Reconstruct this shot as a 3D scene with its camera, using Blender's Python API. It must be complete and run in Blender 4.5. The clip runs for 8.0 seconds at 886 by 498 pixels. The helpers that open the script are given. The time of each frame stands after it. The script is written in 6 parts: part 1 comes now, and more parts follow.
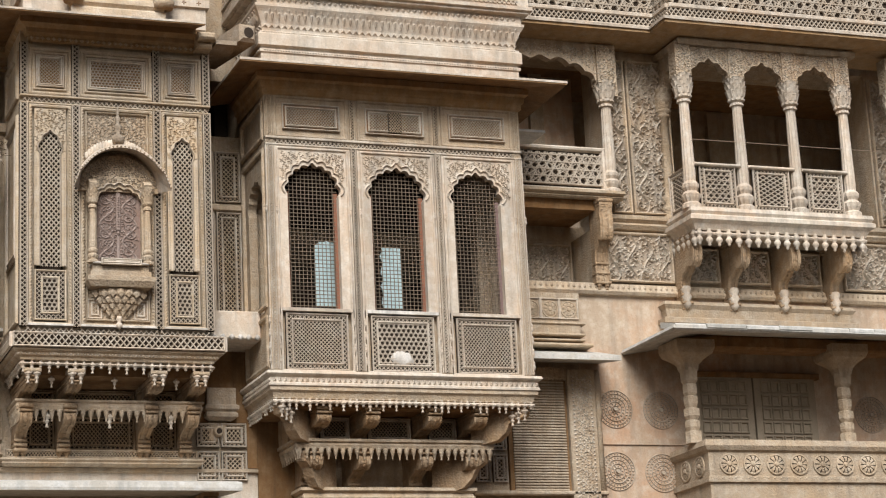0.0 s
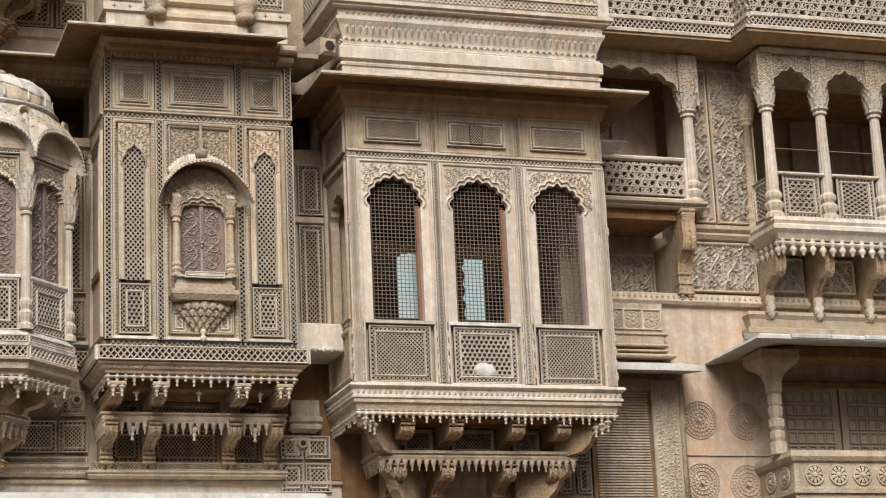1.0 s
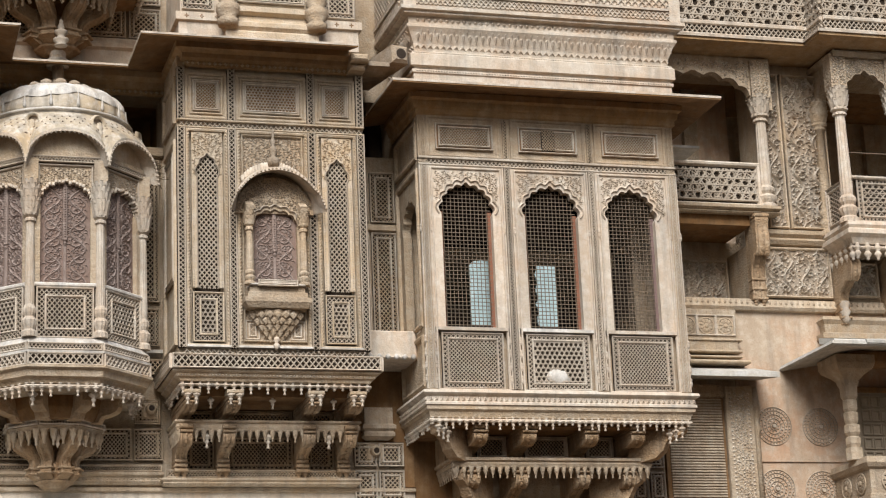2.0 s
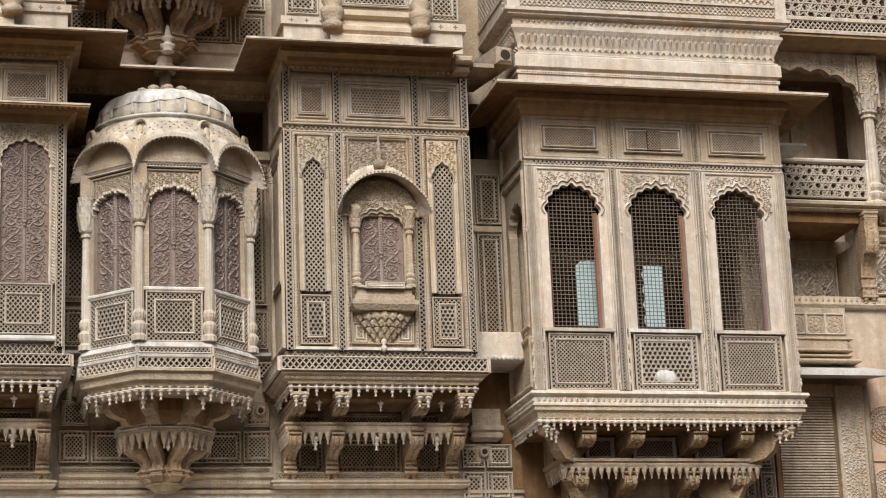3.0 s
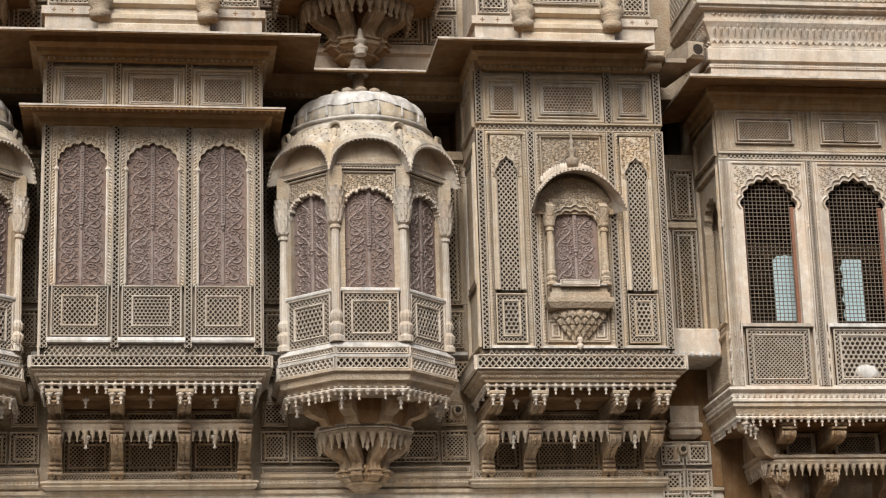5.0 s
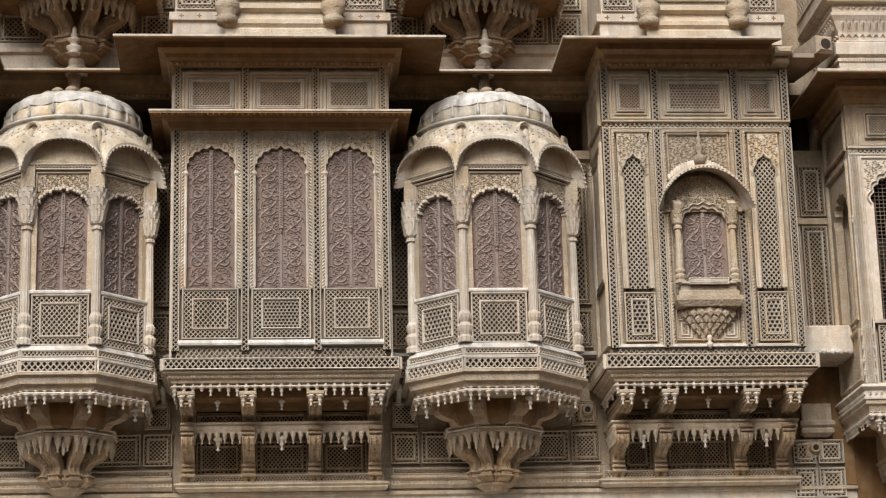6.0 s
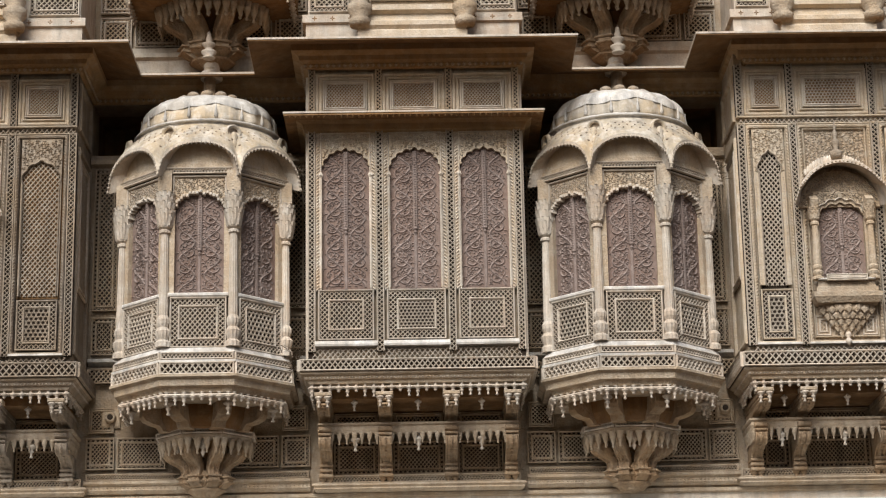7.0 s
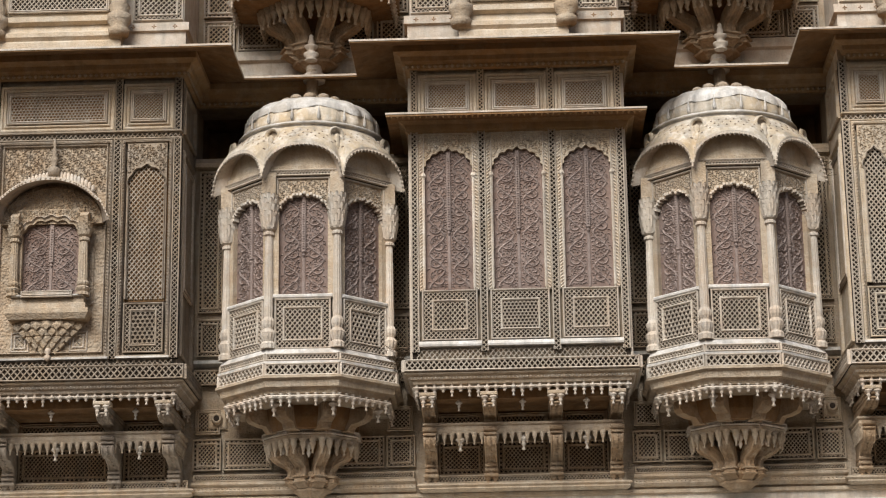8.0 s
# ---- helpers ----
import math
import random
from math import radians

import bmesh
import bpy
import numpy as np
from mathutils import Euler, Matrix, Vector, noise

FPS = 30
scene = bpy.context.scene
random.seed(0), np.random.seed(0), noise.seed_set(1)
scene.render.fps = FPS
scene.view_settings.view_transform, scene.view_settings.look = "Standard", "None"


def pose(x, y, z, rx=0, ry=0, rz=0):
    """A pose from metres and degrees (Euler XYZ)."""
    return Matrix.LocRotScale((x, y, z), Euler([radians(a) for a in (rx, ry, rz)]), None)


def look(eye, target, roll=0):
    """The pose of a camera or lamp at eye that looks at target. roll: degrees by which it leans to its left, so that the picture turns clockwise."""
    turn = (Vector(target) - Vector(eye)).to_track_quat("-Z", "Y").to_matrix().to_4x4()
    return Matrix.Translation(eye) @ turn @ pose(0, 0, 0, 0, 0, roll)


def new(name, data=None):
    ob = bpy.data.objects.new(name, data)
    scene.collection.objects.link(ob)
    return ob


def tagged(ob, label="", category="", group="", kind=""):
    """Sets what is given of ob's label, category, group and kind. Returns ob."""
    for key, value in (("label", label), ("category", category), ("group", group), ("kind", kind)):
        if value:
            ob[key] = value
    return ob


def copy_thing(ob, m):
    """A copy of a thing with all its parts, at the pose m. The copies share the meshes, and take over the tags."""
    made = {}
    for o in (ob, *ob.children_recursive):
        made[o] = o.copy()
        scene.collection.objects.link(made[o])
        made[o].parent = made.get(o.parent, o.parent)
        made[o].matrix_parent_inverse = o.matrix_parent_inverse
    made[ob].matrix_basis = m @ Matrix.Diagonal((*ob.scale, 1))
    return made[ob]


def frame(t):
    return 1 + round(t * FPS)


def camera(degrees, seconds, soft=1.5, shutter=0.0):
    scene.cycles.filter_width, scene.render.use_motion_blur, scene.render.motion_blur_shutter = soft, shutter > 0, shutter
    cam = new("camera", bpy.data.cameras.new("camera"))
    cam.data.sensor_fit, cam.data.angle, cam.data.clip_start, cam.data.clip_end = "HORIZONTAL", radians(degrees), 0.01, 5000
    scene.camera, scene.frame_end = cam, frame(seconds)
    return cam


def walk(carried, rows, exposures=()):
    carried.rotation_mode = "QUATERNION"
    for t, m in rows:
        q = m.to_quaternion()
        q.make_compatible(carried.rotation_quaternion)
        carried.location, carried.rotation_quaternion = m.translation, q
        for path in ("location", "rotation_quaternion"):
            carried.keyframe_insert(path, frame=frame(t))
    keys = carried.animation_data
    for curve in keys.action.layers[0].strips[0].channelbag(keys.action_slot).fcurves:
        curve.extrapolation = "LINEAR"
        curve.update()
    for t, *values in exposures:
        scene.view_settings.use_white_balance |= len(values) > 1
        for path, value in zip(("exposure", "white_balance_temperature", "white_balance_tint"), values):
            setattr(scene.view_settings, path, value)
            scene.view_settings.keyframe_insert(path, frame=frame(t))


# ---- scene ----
EYE = (0.0, -18.6, 1.6)
cam = camera(23.526, 8.0, soft=1.15)
walk(cam, [
    (0.0, pose(*EYE, 104.614, 2.761, -20.027)),
    (0.5, pose(*EYE, 104.791, 2.646, -18.794)),
    (1.0, pose(*EYE, 105.028, 2.554, -17.792)),
    (2.5, pose(*EYE, 105.388, 2.265, -14.504)),
    (3.0, pose(*EYE, 105.45, 2.145, -12.92)),
    (3.5, pose(*EYE, 105.486, 2.038, -11.525)),
    (4.0, pose(*EYE, 105.521, 1.867, -10.024)),
    (5.5, pose(*EYE, 105.623, 1.526, -6.109)),
    (6.0, pose(*EYE, 105.676, 1.378, -4.133)),
    (6.5, pose(*EYE, 105.703, 1.182, -2.387)),
    (7.0, pose(*EYE, 105.737, 1.018, -0.474)),
    (7.5, pose(*EYE, 105.761, 0.844, 0.968)),
    (8.0, pose(*EYE, 105.777, 0.743, 2.337)),
], exposures=[(0.0, 0.26), (4.0, 0.24), (8.0, 0.20)])

# ---- world and light: hazy open sky over a shaded lane ----
SUN_EL, SUN_AZ = 41.5, 198.0
world = bpy.data.worlds.new("sky")
scene.world = world
world.use_nodes = True
wn = world.node_tree
sky = wn.nodes.new("ShaderNodeTexSky")
sky.sky_type, sky.sun_disc = "NISHITA", False
sky.sun_elevation, sky.sun_rotation = radians(SUN_EL), radians(SUN_AZ)
sky.air_density, sky.dust_density, sky.ozone_density = 1.0, 4.0, 1.0
wn.links.new(sky.outputs[0], wn.nodes["Background"].inputs[0])
wn.nodes["Background"].inputs[1].default_value = 0.07
sun = new("sun", bpy.data.lights.new("sun", "SUN"))
sun.data.energy, sun.data.angle, sun.data.color = 3.6, radians(36), (0.985, 0.98, 0.955)
sun.matrix_world = look((-5.5, -23.0, 25.4), (2, 0, 4))

# ---- materials ----


def node_mat(name, rough=0.85):
    m = bpy.data.materials.new(name)
    m.use_nodes = True
    nt = m.node_tree
    bsdf = nt.nodes["Principled BSDF"]
    bsdf.inputs["Roughness"].default_value = rough
    bsdf.inputs["Specular IOR Level"].default_value = 0.25
    return m, nt, bsdf


def noise_node(nt, vec, scale, detail=4.0, rough=0.6):
    n = nt.nodes.new("ShaderNodeTexNoise")
    n.inputs["Scale"].default_value, n.inputs["Detail"].default_value = scale, detail
    n.inputs["Roughness"].default_value = rough
    nt.links.new(vec, n.inputs["Vector"])
    return n.outputs["Fac"]


def ramp(nt, fac, lo, hi):
    r = nt.nodes.new("ShaderNodeMapRange")
    r.inputs["From Min"].default_value, r.inputs["From Max"].default_value = lo, hi
    nt.links.new(fac, r.inputs["Value"])
    return r.outputs["Result"]


def mix(nt, fac, a, b):
    n = nt.nodes.new("ShaderNodeMix")
    n.data_type = "RGBA"
    for sock, v in ((n.inputs[0], fac), (n.inputs[6], a), (n.inputs[7], b)):
        if isinstance(v, (int, float)):
            sock.default_value = v
        elif isinstance(v, tuple):
            sock.default_value = (*v, 1)
        else:
            nt.links.new(v, sock)
    return n.outputs[2]


def scaled(nt, vec, s):
    n = nt.nodes.new("ShaderNodeMapping")
    n.inputs["Scale"].default_value = s
    nt.links.new(vec, n.inputs["Vector"])
    return n.outputs[0]


def stone(name, base, warm, pale, patina=0.5, carve=0.0, carve_scale=45.0, rough=0.88, sat=0.9):
    """Weathered sandstone: warm and pale beds, grey patina in streaks, fine grain; carve adds shallow cut ornament."""
    m, nt, bsdf = node_mat(name, rough)
    pos = nt.nodes.new("ShaderNodeNewGeometry").outputs["Position"]
    info = nt.nodes.new("ShaderNodeObjectInfo").outputs["Random"]
    col = mix(nt, ramp(nt, noise_node(nt, pos, 1.3, 5), 0.38, 0.66), base, warm)
    col = mix(nt, ramp(nt, noise_node(nt, pos, 9.0, 6, 0.7), 0.45, 0.75), col, pale)
    streak = noise_node(nt, scaled(nt, pos, (9.0, 9.0, 1.1)), 1.0, 6, 0.65)
    sk = nt.nodes.new("ShaderNodeMath")
    sk.operation = "MULTIPLY"
    nt.links.new(ramp(nt, streak, 0.47, 0.72), sk.inputs[0])
    sk.inputs[1].default_value = patina
    col = mix(nt, sk.outputs[0], col, tuple(c * 0.45 for c in (base[0] * 0.9, base[1] * 0.98, base[2] * 1.12)))
    dirt = nt.nodes.new("ShaderNodeMath")
    dirt.operation = "MULTIPLY"
    nt.links.new(ramp(nt, noise_node(nt, pos, 55.0, 4, 0.8), 0.52, 0.8), dirt.inputs[0])
    dirt.inputs[1].default_value = 0.6
    col = mix(nt, dirt.outputs[0], col, tuple(c * 0.42 for c in base))
    hsv = nt.nodes.new("ShaderNodeHueSaturation")
    nt.links.new(col, hsv.inputs["Color"])
    hsv.inputs["Saturation"].default_value = sat
    r2 = nt.nodes.new("ShaderNodeMapRange")
    r2.inputs["To Min"].default_value, r2.inputs["To Max"].default_value = 0.88, 1.12
    nt.links.new(info, r2.inputs["Value"])
    nt.links.new(r2.outputs[0], hsv.inputs["Value"])
    nt.links.new(hsv.outputs[0], bsdf.inputs["Base Color"])
    bump = nt.nodes.new("ShaderNodeBump")
    bump.inputs["Strength"].default_value, bump.inputs["Distance"].default_value = 0.5, 0.006
    nt.links.new(noise_node(nt, pos, 70.0, 5, 0.7), bump.inputs["Height"])
    out = bump.outputs[0]
    if carve:
        vor = nt.nodes.new("ShaderNodeTexVoronoi")
        vor.feature = "SMOOTH_F1"
        vor.inputs["Scale"].default_value = carve_scale
        nt.links.new(pos, vor.inputs["Vector"])
        b2 = nt.nodes.new("ShaderNodeBump")
        b2.invert = True
        b2.inputs["Strength"].default_value, b2.inputs["Distance"].default_value = carve, 0.02
        nt.links.new(vor.outputs["Distance"], b2.inputs["Height"])
        nt.links.new(out, b2.inputs["Normal"])
        out = b2.outputs[0]
    nt.links.new(out, bsdf.inputs["Normal"])
    return m


def plain(name, a, b, scale=8.0, rough=0.8, metal=0.0, bump=0.3):
    m, nt, bsdf = node_mat(name, rough)
    pos = nt.nodes.new("ShaderNodeNewGeometry").outputs["Position"]
    col = mix(nt, ramp(nt, noise_node(nt, pos, scale, 6, 0.65), 0.35, 0.68), a, b)
    col = mix(nt, ramp(nt, noise_node(nt, pos, scale * 7, 4, 0.7), 0.55, 0.95), col, tuple(c * 0.5 for c in a))
    nt.links.new(col, bsdf.inputs["Base Color"])
    bsdf.inputs["Metallic"].default_value = metal
    bp = nt.nodes.new("ShaderNodeBump")
    bp.inputs["Strength"].default_value, bp.inputs["Distance"].default_value = bump, 0.004
    nt.links.new(noise_node(nt, pos, scale * 9, 4), bp.inputs["Height"])
    nt.links.new(bp.outputs[0], bsdf.inputs["Normal"])
    return m


STONE = stone("sandstone", (0.40, 0.31, 0.215), (0.45, 0.32, 0.19), (0.53, 0.45, 0.345), carve=0.35, carve_scale=60.0)
CARVED = stone("carved_sandstone", (0.37, 0.285, 0.195), (0.43, 0.30, 0.18), (0.50, 0.42, 0.32), carve=0.9)
LACE = stone("pierced_sandstone", (0.42, 0.34, 0.25), (0.44, 0.33, 0.215), (0.54, 0.46, 0.36), patina=0.35, sat=0.74)
GOLD = stone("golden_sandstone", (0.48, 0.375, 0.25), (0.52, 0.365, 0.20), (0.60, 0.52, 0.41), patina=0.35, carve=0.25, carve_scale=60.0, sat=0.8)
PALE = stone("pale_sandstone", (0.53, 0.44, 0.33), (0.53, 0.37, 0.23), (0.66, 0.60, 0.51), patina=0.6, carve=0.12, carve_scale=70.0, sat=0.74)
LIME = stone("bird_limed_stone", (0.56, 0.51, 0.44), (0.47, 0.38, 0.27), (0.78, 0.75, 0.71), patina=0.75, sat=0.62)
DOMEMAT = stone("weathered_dome_stone", (0.50, 0.42, 0.31), (0.50, 0.35, 0.18), (0.72, 0.67, 0.60), patina=0.75, sat=0.85)
# Brown eave stone; its dark tone also stands in for shade below and behind.
BROWN = stone("eave_shade_sandstone", (0.20, 0.122, 0.066), (0.24, 0.132, 0.062), (0.28, 0.19, 0.115), patina=0.6, sat=1.10)
WARMBED = stone("warm_cornice_sandstone", (0.36, 0.245, 0.14), (0.40, 0.25, 0.125), (0.46, 0.36, 0.25), sat=1.05)
ASHEN = stone("grey_brown_sandstone", (0.30, 0.24, 0.18), (0.34, 0.25, 0.16), (0.42, 0.36, 0.29), patina=0.5, carve=0.3, carve_scale=60.0)
SLAB = stone("grey_slab_stone", (0.50, 0.49, 0.45), (0.48, 0.43, 0.35), (0.66, 0.66, 0.64), patina=0.5, sat=0.70)
PLASTER = stone("ochre_plaster", (0.45, 0.335, 0.225), (0.52, 0.30, 0.165), (0.58, 0.48, 0.37), patina=0.5, sat=0.85)
WOOD = plain("old_dark_wood", (0.20, 0.135, 0.125), (0.15, 0.10, 0.10), 5.0, 0.62)
DOORSTONE = stone("mauve_sandstone_shutter", (0.20, 0.143, 0.118), (0.215, 0.135, 0.102), (0.27, 0.205, 0.18), patina=0.4, sat=0.95)
WOOD2 = plain("grey_weathered_wood", (0.27, 0.225, 0.165), (0.34, 0.28, 0.21), 6.0, 0.8)
REDWOOD = plain("red_brown_wood", (0.25, 0.11, 0.065), (0.19, 0.08, 0.05), 6.0, 0.6)
# Near-black colour that stands in for the shade inside rooms and holes.
DARK = plain("unlit_hollow_dark", (0.035, 0.026, 0.02), (0.05, 0.036, 0.026), 4.0, 0.95)
# Near-black sheet colour standing in for the unlit depth behind pierced stone.
VOID = plain("unlit_depth_backing", (0.03, 0.021, 0.015), (0.042, 0.03, 0.021), 9.0, 0.95)
WIRE = plain("dusty_steel_wire", (0.17, 0.13, 0.095), (0.22, 0.17, 0.125), 30.0, 0.6, 0.3)
DAYLIGHT_BLUE = plain("pale_blue_daylight", (0.52, 0.70, 0.74), (0.60, 0.76, 0.80), 14.0, 0.7)
# Unseen ground, kept dark and warm to limit bounce onto the undersides.
EARTH = plain("lane_paving", (0.065, 0.04, 0.021), (0.09, 0.057, 0.031), 2.0, 0.9)
STAINED = stone("stained_bracket_stone", (0.33, 0.235, 0.15), (0.36, 0.235, 0.13), (0.45, 0.36, 0.26), patina=0.65, carve=0.5, carve_scale=50.0, sat=1.0)
# Paler copy of DOORSTONE: light on the raised carving, put into the colour.
RELIEF_LIT = stone("lit_mauve_relief", (0.255, 0.19, 0.163), (0.25, 0.172, 0.138), (0.33, 0.265, 0.235), patina=0.4, sat=0.85)
TWIG = plain("dry_twigs", (0.12, 0.09, 0.06), (0.2, 0.15, 0.1), 40.0, 0.9)

# ---- mesh building ----


class G:
    """Collects vertices and faces in world metres."""

    def __init__(self, m=None):
        self.v, self.f, self.m = [], [], m

    def add(self, verts, faces):
        n = len(self.v)
        self.v += [tuple(self.m @ Vector(p)) for p in verts] if self.m is not None else [tuple(p) for p in verts]
        self.f += [tuple(i + n for i in f) for f in faces]
        return self

    def box(self, x0, x1, y0, y1, z0, z1, c=0.0):
        """A block; c chamfers its front (low y) edges."""
        if c:
            a = [(x0, y1, z0), (x1, y1, z0), (x1, y1, z1), (x0, y1, z1), (x0, y0 + c, z0), (x1, y0 + c, z0), (x1, y0 + c, z1), (x0, y0 + c, z1),
                 (x0 + c, y0, z0 + c), (x1 - c, y0, z0 + c), (x1 - c, y0, z1 - c), (x0 + c, y0, z1 - c)]
            return self.add(a, [(0, 3, 2, 1), (8, 9, 10, 11), (0, 1, 5, 4), (1, 2, 6, 5), (2, 3, 7, 6), (3, 0, 4, 7), (4, 5, 9, 8), (5, 6, 10, 9), (6, 7, 11, 10), (7, 4, 8, 11)])
        a = [(x, y, z) for z in (z0, z1) for x, y in ((x0, y0), (x1, y0), (x1, y1), (x0, y1))]
        return self.add(a, [(3, 2, 1, 0), (4, 5, 6, 7), (0, 1, 5, 4), (1, 2, 6, 5), (2, 3, 7, 6), (3, 0, 4, 7)])

    def prism(self, poly, x0, x1):
        """A (y, z) outline drawn out along x."""
        n = len(poly)
        a = [(x, y, z) for x in (x0, x1) for y, z in poly]
        return self.add(a, [tuple(range(n)), tuple(range(2 * n - 1, n - 1, -1))] + [(i, i + n, (i + 1) % n + n, (i + 1) % n) for i in range(n)])

    def lathe(self, prof, cx, cy, n=12, lobes=0, depth=0.0):
        rings = len(prof)
        a = []
        for r, z in prof:
            for k in range(n):
                t = 2 * math.pi * k / n
                q = r * (1 - depth * (0.5 - 0.5 * math.cos(lobes * t))) if lobes else r
                a.append((cx + q * math.sin(t), cy - q * math.cos(t), z))
        f = [(i * n + k, i * n + (k + 1) % n, (i + 1) * n + (k + 1) % n, (i + 1) * n + k) for i in range(rings - 1) for k in range(n)]
        f += [tuple(range(n - 1, -1, -1)), tuple(range((rings - 1) * n, rings * n))]
        return self.add(a, f)

    def sweep(self, path, prof):
        """A closed (out, z) outline carried along an (x, y) path, mitred; out points to the path's right."""
        n, k = len(path), len(prof)
        d = [(Vector(path[i + 1]) - Vector(path[i])).normalized() for i in range(n - 1)]
        nor = [Vector((e.y, -e.x)) for e in d]
        a = []
        for i, p in enumerate(path):
            n1, n2 = nor[max(i - 1, 0)], nor[min(i, n - 2)]
            o = (n1 + n2) / (1 + n1.dot(n2))
            a += [(p[0] + o.x * w, p[1] + o.y * w, z) for w, z in prof]
        f = [(i * k + j, (i + 1) * k + j, (i + 1) * k + (j + 1) % k, i * k + (j + 1) % k) for i in range(n - 1) for j in range(k)]
        f += [tuple(range(k - 1, -1, -1)), tuple(range((n - 1) * k, n * k))]
        return self.add(a, f)

    def bar(self, x0, z0, x1, z1, y, w, d):
        """A flat rib on the plane y, d proud."""
        dx, dz = x1 - x0, z1 - z0
        s = math.hypot(dx, dz)
        if s < 1e-4:
            return self
        ox, oz = -dz / s * w / 2, dx / s * w / 2
        a = [(x0 - ox, y, z0 - oz), (x1 - ox, y, z1 - oz), (x1 + ox, y, z1 + oz), (x0 + ox, y, z0 + oz)]
        q = 0.62
        a += [(x0 - ox * q, y - d, z0 - oz * q), (x1 - ox * q, y - d, z1 - oz * q), (x1 + ox * q, y - d, z1 + oz * q), (x0 + ox * q, y - d, z0 + oz * q)]
        return self.add(a, [(4, 5, 6, 7), (0, 1, 5, 4), (2, 3, 7, 6), (1, 2, 6, 5), (3, 0, 4, 7)])

    def lattice(self, x0, x1, z0, z1, y, pitch, w=0.012, d=0.02, angles=(50, 130), inside=None):
        """Pierced screen: families of ribs clipped to the rectangle."""
        for fam, ang in enumerate(angles):
            c, s = math.cos(radians(ang)), math.sin(radians(ang))
            nx, nz = -s, c
            ks = [nx * px + nz * pz for px in (x0, x1) for pz in (z0, z1)]
            k = math.floor(min(ks) / pitch) * pitch + pitch * 0.5
            while k < max(ks):
                lo, hi = -9.0, 9.0
                bx, bz = nx * k, nz * k
                mx, mz = (x0 + x1) / 2, (z0 + z1) / 2
                sh = (mx - bx) * c + (mz - bz) * s
                bx, bz = bx + c * sh, bz + s * sh
                for p0, dd, l, h in ((bx, c, x0, x1), (bz, s, z0, z1)):
                    if abs(dd) > 1e-6:
                        t0, t1 = sorted(((l - p0) / dd, (h - p0) / dd))
                        lo, hi = max(lo, t0), min(hi, t1)
                    elif not l < p0 < h:
                        hi = lo
                if hi - lo > 0.004:
                    if inside is None:
                        self.bar(bx + c * lo, bz + s * lo, bx + c * hi, bz + s * hi, y, w, d - 0.002 * fam)
                    else:
                        st, run = 24, None
                        for i in range(st + 1):
                            t = lo + (hi - lo) * i / st
                            ok = inside(bx + c * t, bz + s * t)
                            if ok and run is None:
                                run = t
                            if run is not None and (not ok or i == st):
                                self.bar(bx + c * run, bz + s * run, bx + c * t, bz + s * t, y, w, d - 0.002 * fam)
                                run = None
                k += pitch
        return self

    def moulding(self, x0, x1, z0, z1, w, y, d):
        """A mitred rectangular moulding, outer edge x0..x1, d proud of y."""
        q = w * 0.3
        rings = ((0, 0), (0, d * 0.7), (q, d), (w - q, d * 0.85), (w, 0))
        a = []
        for i, o in rings:
            a += [(x0 + i, y - o, z0 + i), (x1 - i, y - o, z0 + i), (x1 - i, y - o, z1 - i), (x0 + i, y - o, z1 - i)]
        return self.add(a, [(r * 4 + k, r * 4 + (k + 1) % 4, r * 4 + 4 + (k + 1) % 4, r * 4 + 4 + k) for r in range(4) for k in range(4)])

    def beads(self, x0, x1, z, y, pitch, r):
        n = max(1, int((x1 - x0) / pitch))
        for i in range(n):
            x = x0 + (x1 - x0) * (i + 0.5) / n
            self.add([(x - r, y, z), (x, y, z - r), (x + r, y, z), (x, y, z + r), (x, y - r, z)], [(0, 1, 4), (1, 2, 4), (2, 3, 4), (3, 0, 4)])
        return self

    def beads_v(self, x, z0, z1, y, pitch, r):
        n = max(1, int((z1 - z0) / pitch))
        for i in range(n):
            z = z0 + (z1 - z0) * (i + 0.5) / n
            self.add([(x - r, y, z), (x, y, z - r), (x + r, y, z), (x, y, z + r), (x, y - r, z)], [(0, 1, 4), (1, 2, 4), (2, 3, 4), (3, 0, 4)])
        return self

    def rope_v(self, x0, x1, z0, z1, y, h=0.012, lean=0.02, pitch=0.03):
        """An upright edge cut into slanting leaves."""
        n = max(1, int((z1 - z0) / pitch))
        p = (z1 - z0) / n
        for i in range(n):
            z = z0 + p * i
            self.add([(x0, y, z), (x1, y, z + lean), (x1, y, z + lean + p * 0.72), (x0, y, z + p * 0.72), (x0 + (x1 - x0) * 0.3, y - h, z + p * 0.3 + lean * 0.3), (x0 + (x1 - x0) * 0.7, y - h, z + p * 0.42 + lean * 0.7)],
                     [(0, 1, 5, 4), (1, 2, 5), (2, 3, 4, 5), (3, 0, 4)])
        return self

    def ribbon(self, pts, y, w, h, taper=False):
        """A raised vine stroke through (x, z) points."""
        a, n = [], len(pts)
        for i, (x, z) in enumerate(pts):
            px, pz = pts[max(i - 1, 0)]
            qx, qz = pts[min(i + 1, n - 1)]
            s = math.hypot(qx - px, qz - pz) or 1
            k = w / 2 * ((1 - 0.75 * i / (n - 1)) if taper else 1)
            ox, oz = -(qz - pz) / s * k, (qx - px) / s * k
            a += [(x - ox, y, z - oz), (x, y - h, z), (x + ox, y, z + oz)]
        return self.add(a, [(i * 3 + j, i * 3 + 3 + j, i * 3 + 4 + j, i * 3 + 1 + j) for i in range(n - 1) for j in range(2)])

    def leaf(self, x, z, ang, length, width, y, h):
        c, s = math.cos(ang), math.sin(ang)
